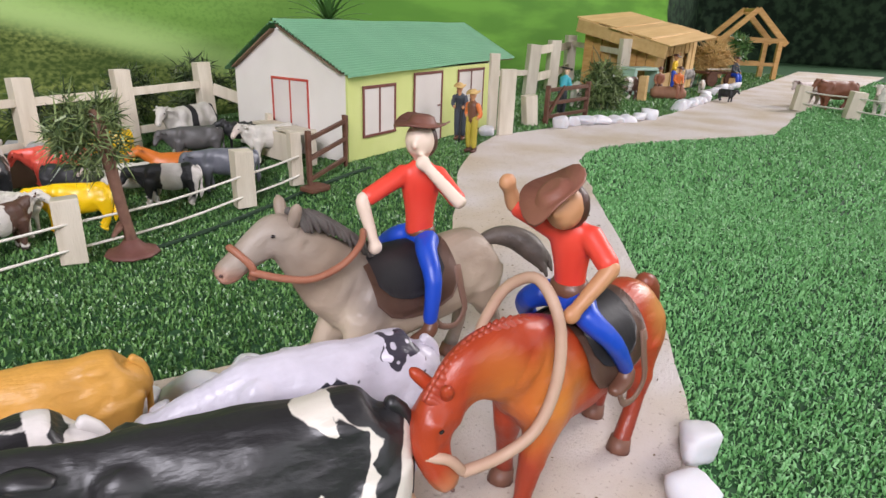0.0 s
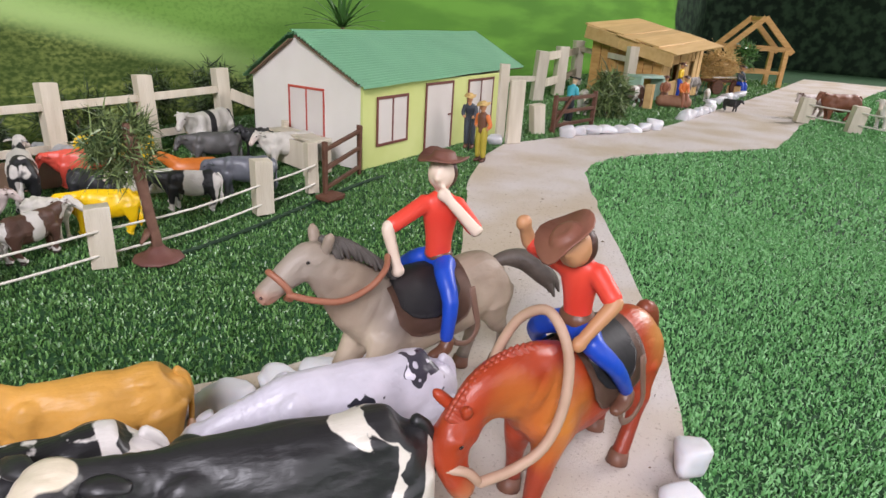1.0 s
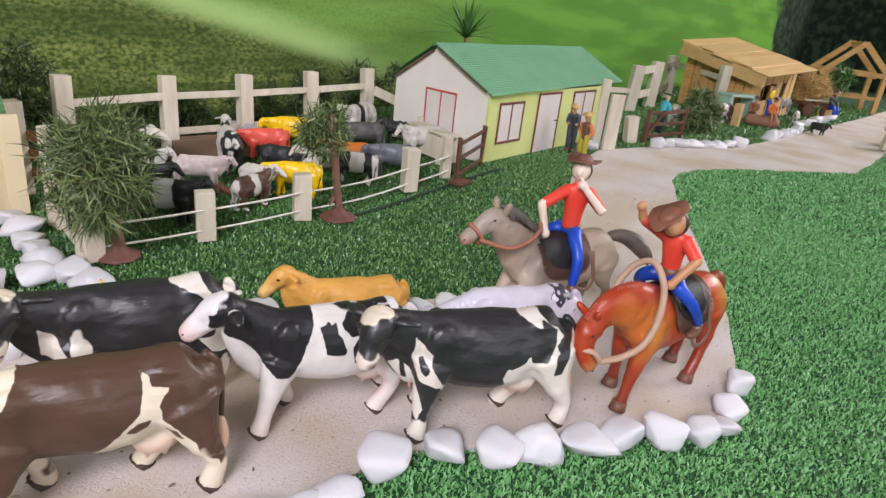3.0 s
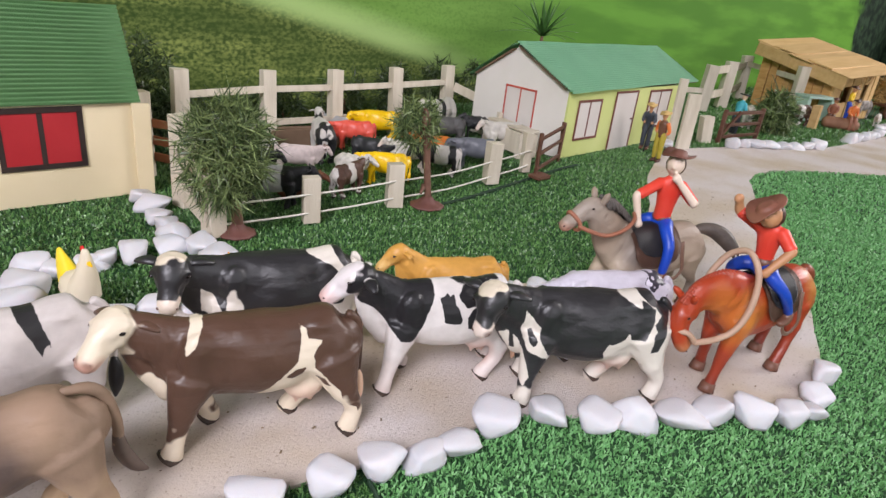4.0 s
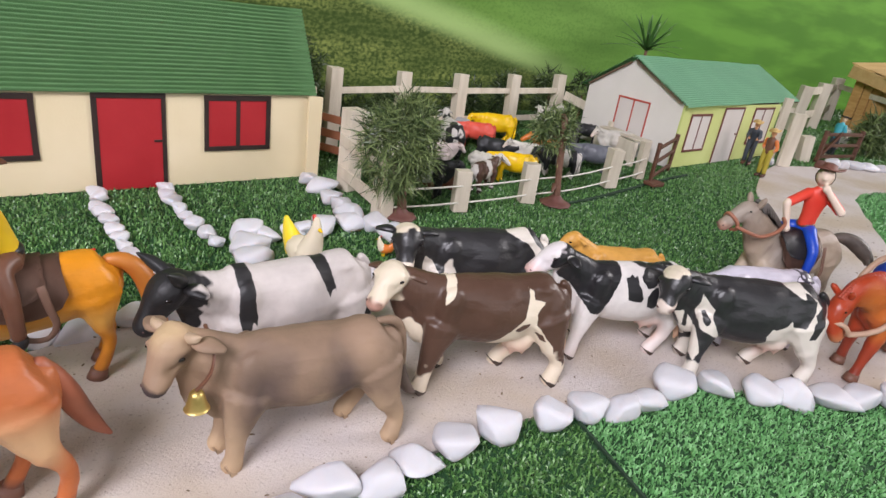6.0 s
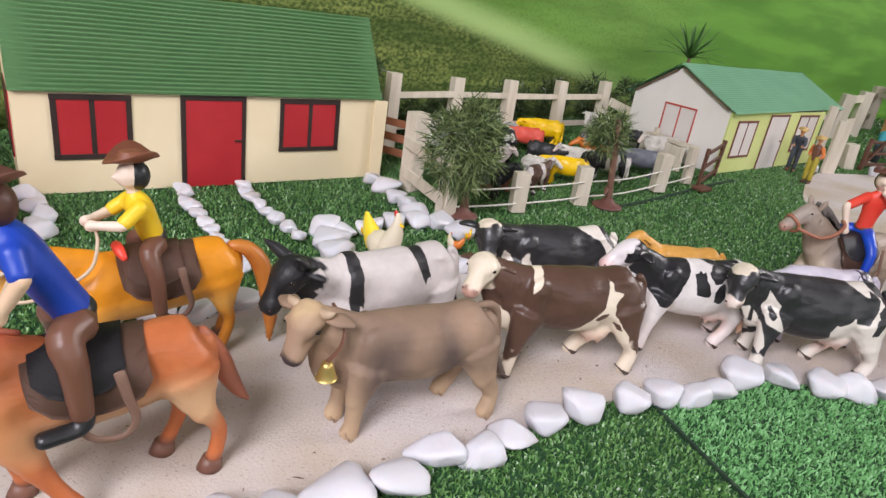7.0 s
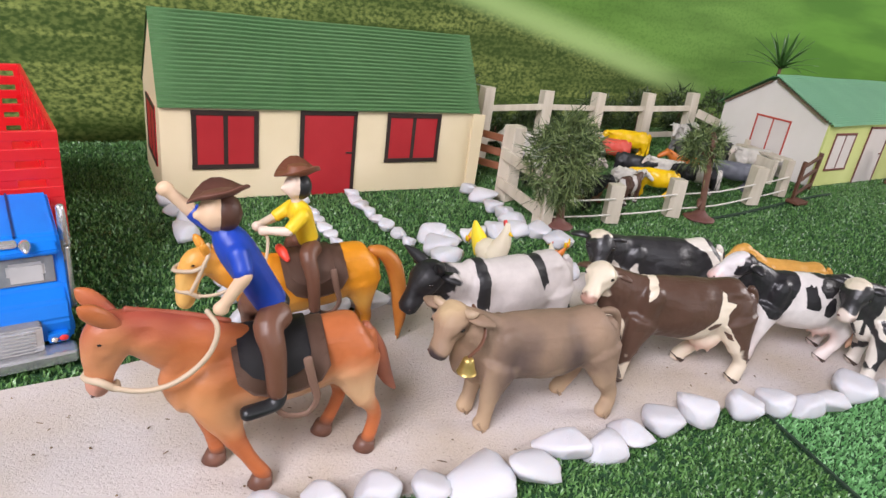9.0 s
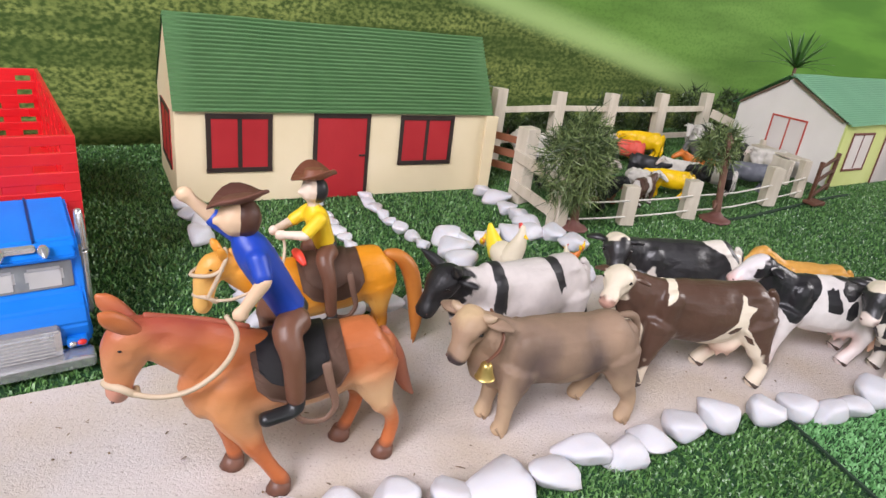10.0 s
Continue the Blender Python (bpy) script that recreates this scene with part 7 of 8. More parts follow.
def needle_tree(name, x, y, label, crown_at, crown_r, sprigs, per, length, width, seed, trunk_pts, base_r, mat=M_NEEDLE, extra=()):
    rng = np.random.default_rng(seed)
    t = base_at(name, pose(x, y, lift(x)), label, "plant")
    bm = bmesh.new()
    tube(bm, [(*[q * 1000 for q in p[:3]], p[3]) for p in trunk_pts], side=(1, 0.2, 0), seg=10, steps=4)
    for p0, p1, r in extra:
        tube(bm, [(*[q * 1000 for q in p0], r), (*[q * 1000 for q in p1], r * 0.4)], side=(1, 0.2, 0), seg=8)
    part("trunk", bm, M_BARK, t, "", True)
    if base_r:
        bm = bmesh.new()
        tube(bm, [(0, 0, 0.2, base_r * 1000), (0, 0, 1.8, base_r * 970), (0, 0, 4.5, base_r * 560), (0, 0, 10, base_r * 260)], side=(1, 0, 0), seg=9, steps=2, round_ends=False)
        part("base", bm, M_BASE, t, "brown moulded base", False)
    cs = crown_centres(rng, crown_at, crown_r, sprigs)
    vs, fs = needles(rng, cs, per, length, width, 0.75)
    stuff_mesh("crown", vs, fs, mat, "dense dark green needle leaves", "", "stuff", t)
    return t


needle_tree("shrub_tree", 0.069, 0.470, "dense rosemary-like toy shrub on a short brown trunk", (-0.007, 0.004, 0.065), (0.032, 0.032, 0.041), 260, 19, 0.0135, 0.0009, 3,
            [(0, 0, 0, 5), (0.0005, 0, 0.012, 4.4), (-0.002, 0.001, 0.03, 4), (-0.006, 0.003, 0.06, 3)], 0.015)
needle_tree("small_tree", 0.255, 0.4545, "little toy tree with brown trunk and sparse needle crown", (-0.010, 0.013, 0.078), (0.021, 0.018, 0.022), 105, 15, 0.0110, 0.0010, 4,
            [(0, 0, 0, 5), (0, 0, 0.012, 3.6), (-0.002, 0.002, 0.035, 3.4), (-0.004, 0.004, 0.06, 3.8), (-0.006, 0.005, 0.082, 4.2), (-0.007, 0.008, 0.092, 2.4)], 0.017,
            extra=[((-0.003, 0.003, 0.020), (-0.013, -0.004, 0.016), 3.0), ((-0.009, 0.011, 0.07), (0.008, 0.004, 0.062), 2.2)])
for k, (x, y, zc, r, n) in enumerate([(0.095, 0.735, 0.038, 0.040, 110), (0.088, 0.735, 0.066, 0.040, 180), (0.170, 0.740, 0.030, 0.036, 90), (0.255, 0.738, 0.032, 0.034, 100),
                                      (0.345, 0.735, 0.040, 0.036, 90), (0.425, 0.728, 0.042, 0.036, 100), (0.500, 0.715, 0.045, 0.032, 100), (0.560, 0.700, 0.045, 0.03, 60), (0.205, 0.715, 0.035, 0.024, 60), (0.066, 0.690, 0.048, 0.018, 90)]):
    needle_tree("hedge_plant", x, y, "dark green needle-leaved hedge plant behind the fence", (0, 0, zc), (r, r * 0.6, zc * 0.8), n, 10, 0.012, 0.0014, 20 + k,
                [(0, 0, 0, 2), (0.002, 0, zc * 0.5, 1.8), (0.003, 0.002, zc, 1.2)], 0, M_HEDGE)


def yucca(x, y, z0, n, length, seed, label, stem=0.02):
    rng = np.random.default_rng(seed)
    t = base_at("yucca_plant", pose(x, y, z0), label, "plant")
    bm = bmesh.new()
    tube(bm, [(0, 0, 0, 3.4), (1, 0, stem * 500, 3), (1.5, 0, stem * 1000, 2.6)], side=(1, 0, 0), seg=9)
    part("stem", bm, M_BARK, t, "", True)
    for i in range(n):
        a, e = i * 2.4, radians(12 + 66 * (i / n))
        L = length * rng.uniform(0.8, 1.1)
        bm = bmesh.new()
        rows = []
        for k in range(6):
            u = k / 5
            rr = L * u * math.cos(e)
            zz = L * u * math.sin(e) - L * 0.28 * u * u * math.cos(e)
            rows.append((1.5 + rr * math.cos(a) * 1000, rr * math.sin(a) * 1000, stem * 1000 + zz * 1000, 3.6 * (1 - u) ** 0.6 + 0.2, 0.4))
        tube(bm, rows, side=(-math.sin(a), math.cos(a), 0), seg=6, steps=1, round_ends=False)
        part("leaf", bm, M_YUCCA, t, "", True)
    return t


yucca(0.690, 0.695, 0.0, 26, 0.072, 8, "spiky green yucca plant behind the lime house", 0.142)

# ---- the truck by the cream house ----
truck = base_at("toy_truck", pose(-0.334, 0.366, 0.0, 0, 0, 6.8), "blue and chrome toy truck with red livestock trailer", "toy truck")


def loft_yz(prof, x0, x1, bevel=0.0012):
    bm = bmesh.new()
    a = [bm.verts.new((x0, y, z)) for y, z in prof]
    b = [bm.verts.new((x1, y, z)) for y, z in prof]
    bm.faces.new(a), bm.faces.new(b[::-1])
    n = len(prof)
    for k in range(n):
        bm.faces.new((a[k], b[k], b[(k + 1) % n], a[(k + 1) % n]))
    bmesh.ops.bevel(bm, geom=bm.edges[:], offset=bevel, segments=2, affect="EDGES")
    return bm


W = -0.070
E = 0.003
cab = part("cab", loft_yz([(0.004, 0.010), (0.002, 0.0225), (0.006, 0.031), (0.0135, 0.0365), (0.0195, 0.052), (0.018, 0.0555), (0.024, 0.0600), (0.066, 0.068), (0.066, 0.010)], W, E, 0.0014), M_TRUCKBLUE, truck, "bright blue plastic cab")
ws = part("windscreen", loft_yz([(0.0132, 0.0385), (0.0180, 0.0505), (0.0200, 0.0505), (0.0152, 0.0385)], W + 0.004, E - 0.004, 0.0004), M_GLASSDARK, cab, "smoky windscreen")
for x in (W + 0.008, W + 0.029, E - 0.024):
    part("seat", loft_yz([(0.0128, 0.0388), (0.0162, 0.0486), (0.0182, 0.0486), (0.0148, 0.0388)], x, x + 0.016, 0.0012), M_SEATGREY, ws, "grey moulded seat behind the glass")
for x in (W - 0.0004, E - 0.0028):
    part("window_pillar", loft_yz([(0.0120, 0.0372), (0.0178, 0.0520), (0.0200, 0.0520), (0.0150, 0.0372)], x, x + 0.0032, 0.0005), M_TRUCKBLUE, cab)
part("visor", loft_yz([(0.013, 0.0530), (0.0125, 0.0555), (0.0195, 0.0585), (0.021, 0.054)], W + 0.002, E - 0.002, 0.0006), M_TRUCKBLUE, cab)
part("light_bar", loft_yz([(0.0150, 0.0575), (0.0150, 0.0600), (0.0185, 0.0610), (0.0185, 0.0580)], W + 0.008, E - 0.018, 0.0006), M_CHROME, cab, "silver light bar")
for x in (-0.052, -0.0155):
    part("roof_seam", loft_yz([(0.023, 0.0606), (0.065, 0.0686), (0.065, 0.0670), (0.023, 0.0590)], x - 0.0005, x + 0.0005, 0.0001), M_SEAM, cab)
part("door_window", box((E - 0.0006, 0.0220, 0.0390), (E + 0.0006, 0.0420, 0.0520), 0.0004), M_GLASSDARK, cab)
part("cab_step", box((E - 0.004, 0.0180, 0.0060), (E + 0.002, 0.0560, 0.0120), 0.001), M_TRUCKBLUE, truck)
grille = part("grille", loft_yz([(-0.001, 0.008), (-0.002, 0.0225), (0.003, 0.0245), (0.004, 0.008)], W + 0.011, E - 0.0135, 0.0008), M_CHROME, truck, "silver grille")
for k in range(7):
    z = 0.0098 + k * 0.0018
    part("slat", box((W + 0.014, -0.0030, z), (E - 0.0165, -0.0008, z + 0.0008), 0.0002), M_CHROME, grille)
part("bumper", loft_yz([(-0.005, 0.001), (-0.006, 0.008), (0.004, 0.0095), (0.004, 0.001)], W - 0.001, E, 0.001), M_CHROME, truck, "silver bumper")
for x in (W + 0.006, E - 0.0075):
    hl = part("headlight", box((x - 0.004, -0.0005, 0.0115), (x + 0.005, 0.004, 0.0165), 0.001), M_TRUCKBLUE, truck)
    part("lamp", ball(bmesh.new(), ((x + 0.0025) * 1000, -1, 14), (2.2, 1.2, 1.6)), M_LAMPRED, hl, "red lamp")
    part("lamp", ball(bmesh.new(), ((x - 0.0015) * 1000, -0.8, 13.6), (1.8, 1.0, 1.5)), M_CHROME, hl)
for x in (W - 0.004, E + 0.003):
    bm = bmesh.new()
    tube(bm, [(x * 1000, 34, 13, 2.2), (x * 1000, 34, 46, 2.2), (x * 1000, 34, 48, 2.9), (x * 1000, 34.5, 51, 2.7), (x * 1000, 36, 64, 2.2), (x * 1000, 37.5, 69, 1.9)], side=(1, 0, 0), seg=14)
    part("exhaust_pipe", bm, M_CHROME, truck, "chrome exhaust pipe", True)
for x in (W + 0.020, W + 0.040, E - 0.015):
    bm = bmesh.new()
    tube(bm, [(x * 1000, 9, 57.5, 1.0), (x * 1000, 13, 58.5, 2.6), (x * 1000, 16, 59, 2.4)], side=(1, 0, 0), seg=12)
    part("roof_horn", bm, M_CHROME, truck, "", True)
for x in (W + 0.001, -0.006):
    for y in (0.030, 0.12, 0.19, 0.22):
        bm = bmesh.new()
        bmesh.ops.create_cone(bm, cap_ends=True, segments=24, radius1=0.0125, radius2=0.0125, depth=0.010, matrix=Matrix.Translation((x + 0.0025, y, 0.0125)) @ Matrix.Rotation(radians(90), 4, "Y"))
        bmesh.ops.bevel(bm, geom=bm.edges[:], offset=0.0012, segments=2, affect="EDGES")
        wheel = part("wheel", bm, M_TYRE, truck, "black tyre")
        bm = bmesh.new()
        bmesh.ops.create_cone(bm, cap_ends=True, segments=18, radius1=0.006, radius2=0.005, depth=0.0108, matrix=Matrix.Translation((x + 0.0025, y, 0.0125)) @ Matrix.Rotation(radians(90), 4, "Y"))
        part("rim", bm, M_CHROME, wheel)
T0, T1 = W - 0.004, 0.012
bed = part("trailer_floor", box((T0, 0.070, 0.036), (T1, 0.285, 0.044), 0.001), M_TRUCKRED, truck)


def slotted(parent, length, z0, z1, slots, m):
    """A moulded wall with rows of rounded slots; in its own plane x is the length."""
    rows = 5
    hgt = (z1 - z0) / rows
    t = 0.0025
    wall = None

    def piece(name, lo, hi):
        bm = box(lo, hi, 0.0006)
        bmesh.ops.transform(bm, matrix=m, verts=bm.verts)
        return part(name, bm, M_TRUCKRED, wall or parent, "" if wall else "slotted red plastic wall")

    for r in range(rows, -1, -1):
        z = z0 + r * hgt
        got = piece("wall_rail" if wall else "trailer_wall", (0, 0, z - (hgt * 0.31 if r else 0.0)), (length, t, z + (hgt * 0.31 if r < rows else 0.002)))
        wall = wall or got
    n = slots + 1
    for k in range(n + 1):
        x = length * k / n
        w = length / n * 0.27
        piece("wall_post", (max(0, x - w), 0.0002, z0), (min(length, x + w), t + 0.0003, z1))


zt0, zt1 = 0.044, 0.098
slotted(truck, T1 - T0, zt0, zt1, 2, Matrix.Translation((T0, 0.070, 0)))
slotted(truck, T1 - T0, zt0, zt1, 3, Matrix.Translation((T0, 0.282, 0)))
for x in (T0, T1):
    slotted(truck, 0.2095, zt0, zt1, 6, Matrix.Translation((x, 0.0727, 0)) @ Matrix.Rotation(radians(90), 4, "Z"))


# ---- the far yard ----
yard_fence = base_at("yard_fence", pose(0, 0, 0), "white wooden post-and-rail fence in the far yard", "fence")
YP = [(1.146, 0.616), (1.272, 0.630), (1.500, 0.690)]
for k, (x, y) in enumerate(YP):
    post(yard_fence, x, y, 0.023, 0.016, 0.092 + 0.006 * k, 0.019, lean=(0, 3 - 2 * k), turn=-35)
for a, b in zip(YP, YP[1:]):
    for z in (0.030, 0.080):
        rail(yard_fence, (*a, z + 0.019), (*b, z + 0.022), 0.016, 0.004)
rail(yard_fence, (1.146, 0.616, 0.060), (1.02, 0.65, 0.062), 0.010, 0.004)
rail(yard_fence, (1.50, 0.690, 0.105), (1.385, 0.520, 0.096), 0.012, 0.004)
post(yard_fence, 1.385, 0.520, 0.022, 0.014, 0.105, 0.019, turn=-35)

post_group = base_at("gate_post", pose(0.824, 0.452, 0.019, 0, -6, -30), "short leaning white post beside a stone border", "post")
post(post_group, 0, 0, 0.018, 0.014, 0.040)

hurdle = base_at("wooden_hurdle", pose(0, 0, 0), "dark-stained wooden hurdle with three rails", "hurdle")
H0, H1 = (0.845, 0.438), (0.955, 0.425)
for (x, y) in (H0, H1):
    post(hurdle, x, y, 0.006, 0.006, 0.052, 0.019, mat=M_BROWNWOOD)
for z in (0.010, 0.028, 0.046):
    rail(hurdle, (*H0, z + 0.019), (*H1, z + 0.019), 0.005, 0.005, M_BROWNWOOD)
rail(hurdle, (0.842, 0.440, 0.022), (0.87, 0.425, 0.07), 0.004, 0.004, M_BROWNWOOD, "brace")
standing_doll(pose(0.925, 0.452, 0.019, 0, 0, -20) @ Matrix.Scale(1.12, 4), "doll farmhand in turquoise shirt and dark overalls", [M_TEAL, M_GREYCOAT, M_SKIN, M_BLACK, M_WHITE], stoop=0.6, hat_kind=0.2, arms=((11, 5, 36), (11, -5, 36)))
needle_tree("yard_bush", 1.06, 0.440, "bushy dark green needle shrub in the yard", (0, 0, 0.036), (0.032, 0.030, 0.036), 170, 12, 0.018, 0.0018, 41,
            [(0, 0, 0, 4), (0.002, 0, 0.03, 3.5), (0.0, 0.002, 0.07, 2.5)], 0)

small_animal("level", 1.06, 0.485, 200, 0.62, C_WHITE, "chalk-white toy goat behind the shrub", "small goat")
small_animal("level", 1.225, 0.455, 160, 0.66, C_BROWNPIED, "brown and white toy cow in the yard", "small cow")
post(base_at("stump_post", pose(1.245, 0.430, 0.019), "short weathered wooden stump", "post"), 0, 0, 0.016, 0.014, 0.045, mat=M_STRAW)

table = base_at("garden_table", pose(1.37, 0.475, 0.019, 0, 0, -30), "mint-painted little garden table", "table")
part("tabletop", box((-0.036, -0.022, 0.047), (0.036, 0.022, 0.052), 0.001), M_MINT, table)
for x in (-0.030, 0.030):
    part("table_end", box((x - 0.004, -0.018, 0), (x + 0.004, 0.018, 0.047), 0.0008), M_MINT, table)

log = bmesh.new()
tube(log, [(-28, 0, 12, 11), (0, 1, 12, 12), (27, 0, 11, 10.5)], side=(0, 0, 1), seg=16, steps=4)
ob = put("log_seat", log, surface("log_bark", (0.24, 0.11, 0.06), (0.34, 0.17, 0.10), 60, 0.7, 0.5, 200), smooth=True)
ob.matrix_basis = pose(1.322, 0.402, 0.018, 0, 0, -62)
tagged(ob, "thick brown log lying on the turf", "log")


def sitting_doll(m, label, mats):
    bm = bmesh.new()
    for s in (1, -1):
        tube(bm, [(0, 3 * s, 22, 4), (12, 4 * s, 21, 3.6), (15, 4 * s, 10, 2.8), (14, 4 * s, 2, 2.6)], mat=1, seg=9)
        tube(bm, [(13, 4 * s, 1.6, 2.4, 1.8), (19, 4 * s, 1.5, 2, 1.6)], mat=4, seg=8)
        tube(bm, [(2, 6 * s, 40, 2.8), (4, 8 * s, 32, 2.4), (11, 5 * s, 27, 2)], mat=0, seg=8)
        ball(bm, (12, 4.5 * s, 26.5), (2, 1.8, 1.8), 2, sub=1)
    tube(bm, [(0, 0, 20, 5.6, 4.6), (1, 0, 31, 5.8, 4.6), (3, 0, 40, 6.4, 4.4), (3.5, 0, 43, 3, 3)], mat=0, seg=12)
    ball(bm, (5, 0, 50), (4, 3.6, 4.8), 2)
    hat(bm, (4.4, 0, 53), 6.6, 3, (0, 6), 0.42, 0.1)
    ob = put("toy_farmhand", bm, mats)
    ob.matrix_basis = m
    return tagged(ob, label, "doll", "dolls")


sitting_doll(pose(1.336, 0.392, 0.019, 0, 0, -140) @ Matrix.Scale(1.1, 4), "seated doll in orange shirt and rust trousers", [M_ORANGE, M_BRIDLE, M_TANSKIN, M_HAIR, M_BROWNCLAY])
sitting_doll(pose(1.33, 0.425, 0.019, 0, 0, -170) @ Matrix.Scale(1.05, 4), "seated doll in rust-brown clothes and hat", [M_BRIDLE, M_BROWNCLAY, M_TANSKIN, M_HAT, M_BROWNCLAY])
standing_doll(pose(1.45, 0.43, 0.019, 0, 0, -90) @ Matrix.Scale(1.2, 4), "doll farmhand in yellow shirt and blue trousers", [M_YELLOW, M_BLUESHIRT, M_TANSKIN, M_HAIR, M_BROWNCLAY], arms=((3, 9, 66), (6, -7, 40)))

# ---- the plank shed ----
shed = base_at("plank_shed", pose(1.415, 0.462, 0.019, 0, 0, -8), "rough golden plank shed with overlapping board roof", "shed")


def wall_planks(m, length, heights, n, mat, skip=()):
    """Upright boards side by side in one wall plane (x along it)."""
    w = length / n
    for k in range(n):
        u = (k + 0.5) / n
        h = heights[0] + (heights[1] - heights[0]) * u
        for lo, hi in ([(0, h)] if k not in skip else [(0, h * 0.38), (h * 0.74, h)]):
            bm = box((k * w + 0.0008, -0.002 + random.uniform(-0.0012, 0.0012), lo), ((k + 1) * w - 0.0008, 0.002, hi), 0.0008, 0.0006)
            bmesh.ops.transform(bm, matrix=m, verts=bm.verts)
            part("plank", bm, mat, shed)


# gable end to the west, long front to the south with two openings
SL = 0.205
wall_planks(Matrix.Rotation(radians(90), 4, "Z"), 0.17, (0.092, 0.128), 8, M_PINE)
wall_planks(Matrix.Identity(4), SL, (0.092, 0.108), 10, M_STRAW, skip=(2, 3, 7))
wall_planks(Matrix.Translation((SL, 0, 0)) @ Matrix.Rotation(radians(90), 4, "Z"), 0.17, (0.108, 0.144), 8, M_PINE)
wall_planks(Matrix.Translation((0, 0.17, 0)), SL, (0.128, 0.144), 10, M_PINE)
part("inner_back", box((0.006, 0.09, 0.0), (SL - 0.006, 0.094, 0.088)), M_BROWNWOOD, shed, "dark inside partition")
slope = math.atan2(0.052, 0.24)
for k in range(5):
    y0 = -0.040 + k * 0.042
    bm = box((-0.028 + random.uniform(-0.012, 0.008), 0, 0), (SL + random.uniform(-0.004, 0.012), 0.056, 0.003), 0.0006, 0.0012)
    for v in bm.verts:
        v.co.z += 0.085 * max(0.0, v.co.x)
    bmesh.ops.transform(bm, matrix=Matrix.Translation((0, y0, 0.094 + (y0 + 0.04) * math.tan(slope) + 0.0022 * (k % 2))) @ Matrix.Rotation(slope, 4, "X"), verts=bm.verts)
    part("roof_board", bm, M_STRAW, shed)
for k in range(3):
    bm = box((-0.030 - 0.001 * k, 0, -0.024), (-0.026 - 0.001 * k, 0.088, 0.002), 0.0006, 0.0015)
    bmesh.ops.transform(bm, matrix=Matrix.Translation((0, -0.035 + k * 0.062, 0.094 + k * 0.062 * math.tan(slope))) @ Matrix.Rotation(slope, 4, "X"), verts=bm.verts)
    part("barge_board", bm, M_STRAW, shed)

# ---- hay cart, dogs, stool sitter and the timber frame ----
cart = base_at("hay_cart", pose(1.72, 0.412, 0.019, 0, 0, -30), "low cart heaped with straw", "cart")
part("cart_bed", box((-0.045, -0.03, 0.028), (0.045, 0.03, 0.034), 0.001), M_BROWNWOOD, cart)
for x in (-0.03, 0.03):
    for y in (-0.034, 0.034):
        bm = bmesh.new()
        bmesh.ops.create_cone(bm, cap_ends=True, segments=20, radius1=0.017, radius2=0.017, depth=0.005, matrix=Matrix.Translation((x, y, 0.017)) @ Matrix.Rotation(radians(90), 4, "X"))
        part("wheel", bm, M_BROWNWOOD, cart)
rail(cart, (0.045, 0.02, 0.034), (0.045, 0.02, 0.075), 0.004, 0.004, M_WHITE, "stake")
rail(cart, (-0.045, -0.03, 0.040), (0.045, -0.03, 0.040), 0.004, 0.003, M_WHITE, "side_rail")
rng = np.random.default_rng(77)
vs, fs = needles(rng, crown_centres(rng, (0, 0, 0.062), (0.045, 0.032, 0.034), 160, 0.2), 12, 0.02, 0.0015, 1.0)
stuff_mesh("hay_mound", vs, fs, M_HAY, "tangled golden straw", "", "stuff", cart)
small_animal("low", 1.49, 0.378, 190, 0.42, C_WHITE, "small white toy dog", "small dog")
small_animal("level", 1.372, 0.306, 250, 0.36, C_BLACK, "small black toy dog on the path", "small dog")
small_animal("low", 1.60, 0.44, 170, 0.7, surface("grizzled_plastic", (0.10, 0.08, 0.07), (0.4, 0.36, 0.33), 120, 0.6), "grizzled toy donkey beside the cart", "small donkey")
sitting_doll(pose(1.735, 0.362, 0.019, 0, 0, -120) @ Matrix.Scale(1.25, 4), "seated doll in grey shirt and blue trousers", [M_GREYCOAT, M_JEANS, M_TANSKIN, M_HAIR, M_WHITE])
stool = base_at("block_seat", pose(1.74, 0.37, 0.019), "plain wooden block used as a seat", "seat")
part("block", box((-0.016, -0.014, 0), (0.016, 0.014, 0.02), 0.001), M_STRAW, stool)

aframe = base_at("timber_frame", pose(2.06, 0.402, 0.019, 0, 0, -58) @ Matrix.Scale(0.9, 4), "open golden timber frame of a small stall", "stall")
for x in (-0.085, 0.085):
    for y in (-0.05, 0.05):
        post(aframe, x, y, 0.014, 0.012, 0.115, mat=M_PINE)
for y in (-0.05, 0.05):
    rail(aframe, (-0.095, y, 0.116), (0.095, y, 0.116), 0.014, 0.008, M_PINE, "beam")
    for s in (-1, 1):
        rail(aframe, (0.105 * s, y, 0.106), (0.0, y, 0.205), 0.016, 0.008, M_PINE, "rafter")
    rail(aframe, (-0.085, y, 0.046), (0.085, y, 0.046), 0.010, 0.006, M_PINE, "beam")
rail(aframe, (0, -0.056, 0.203), (0, 0.056, 0.203), 0.010, 0.008, M_PINE, "ridge")
needle_tree("potted_plant", 2.0, 0.408, "leafy green plant standing in the stall", (0, 0, 0.085), (0.035, 0.03, 0.025), 60, 10, 0.022, 0.004, 55,
            [(0, 0, 0, 6), (0, 0, 0.04, 6), (0, 0, 0.075, 3)], 0, mat=M_YUCCA)

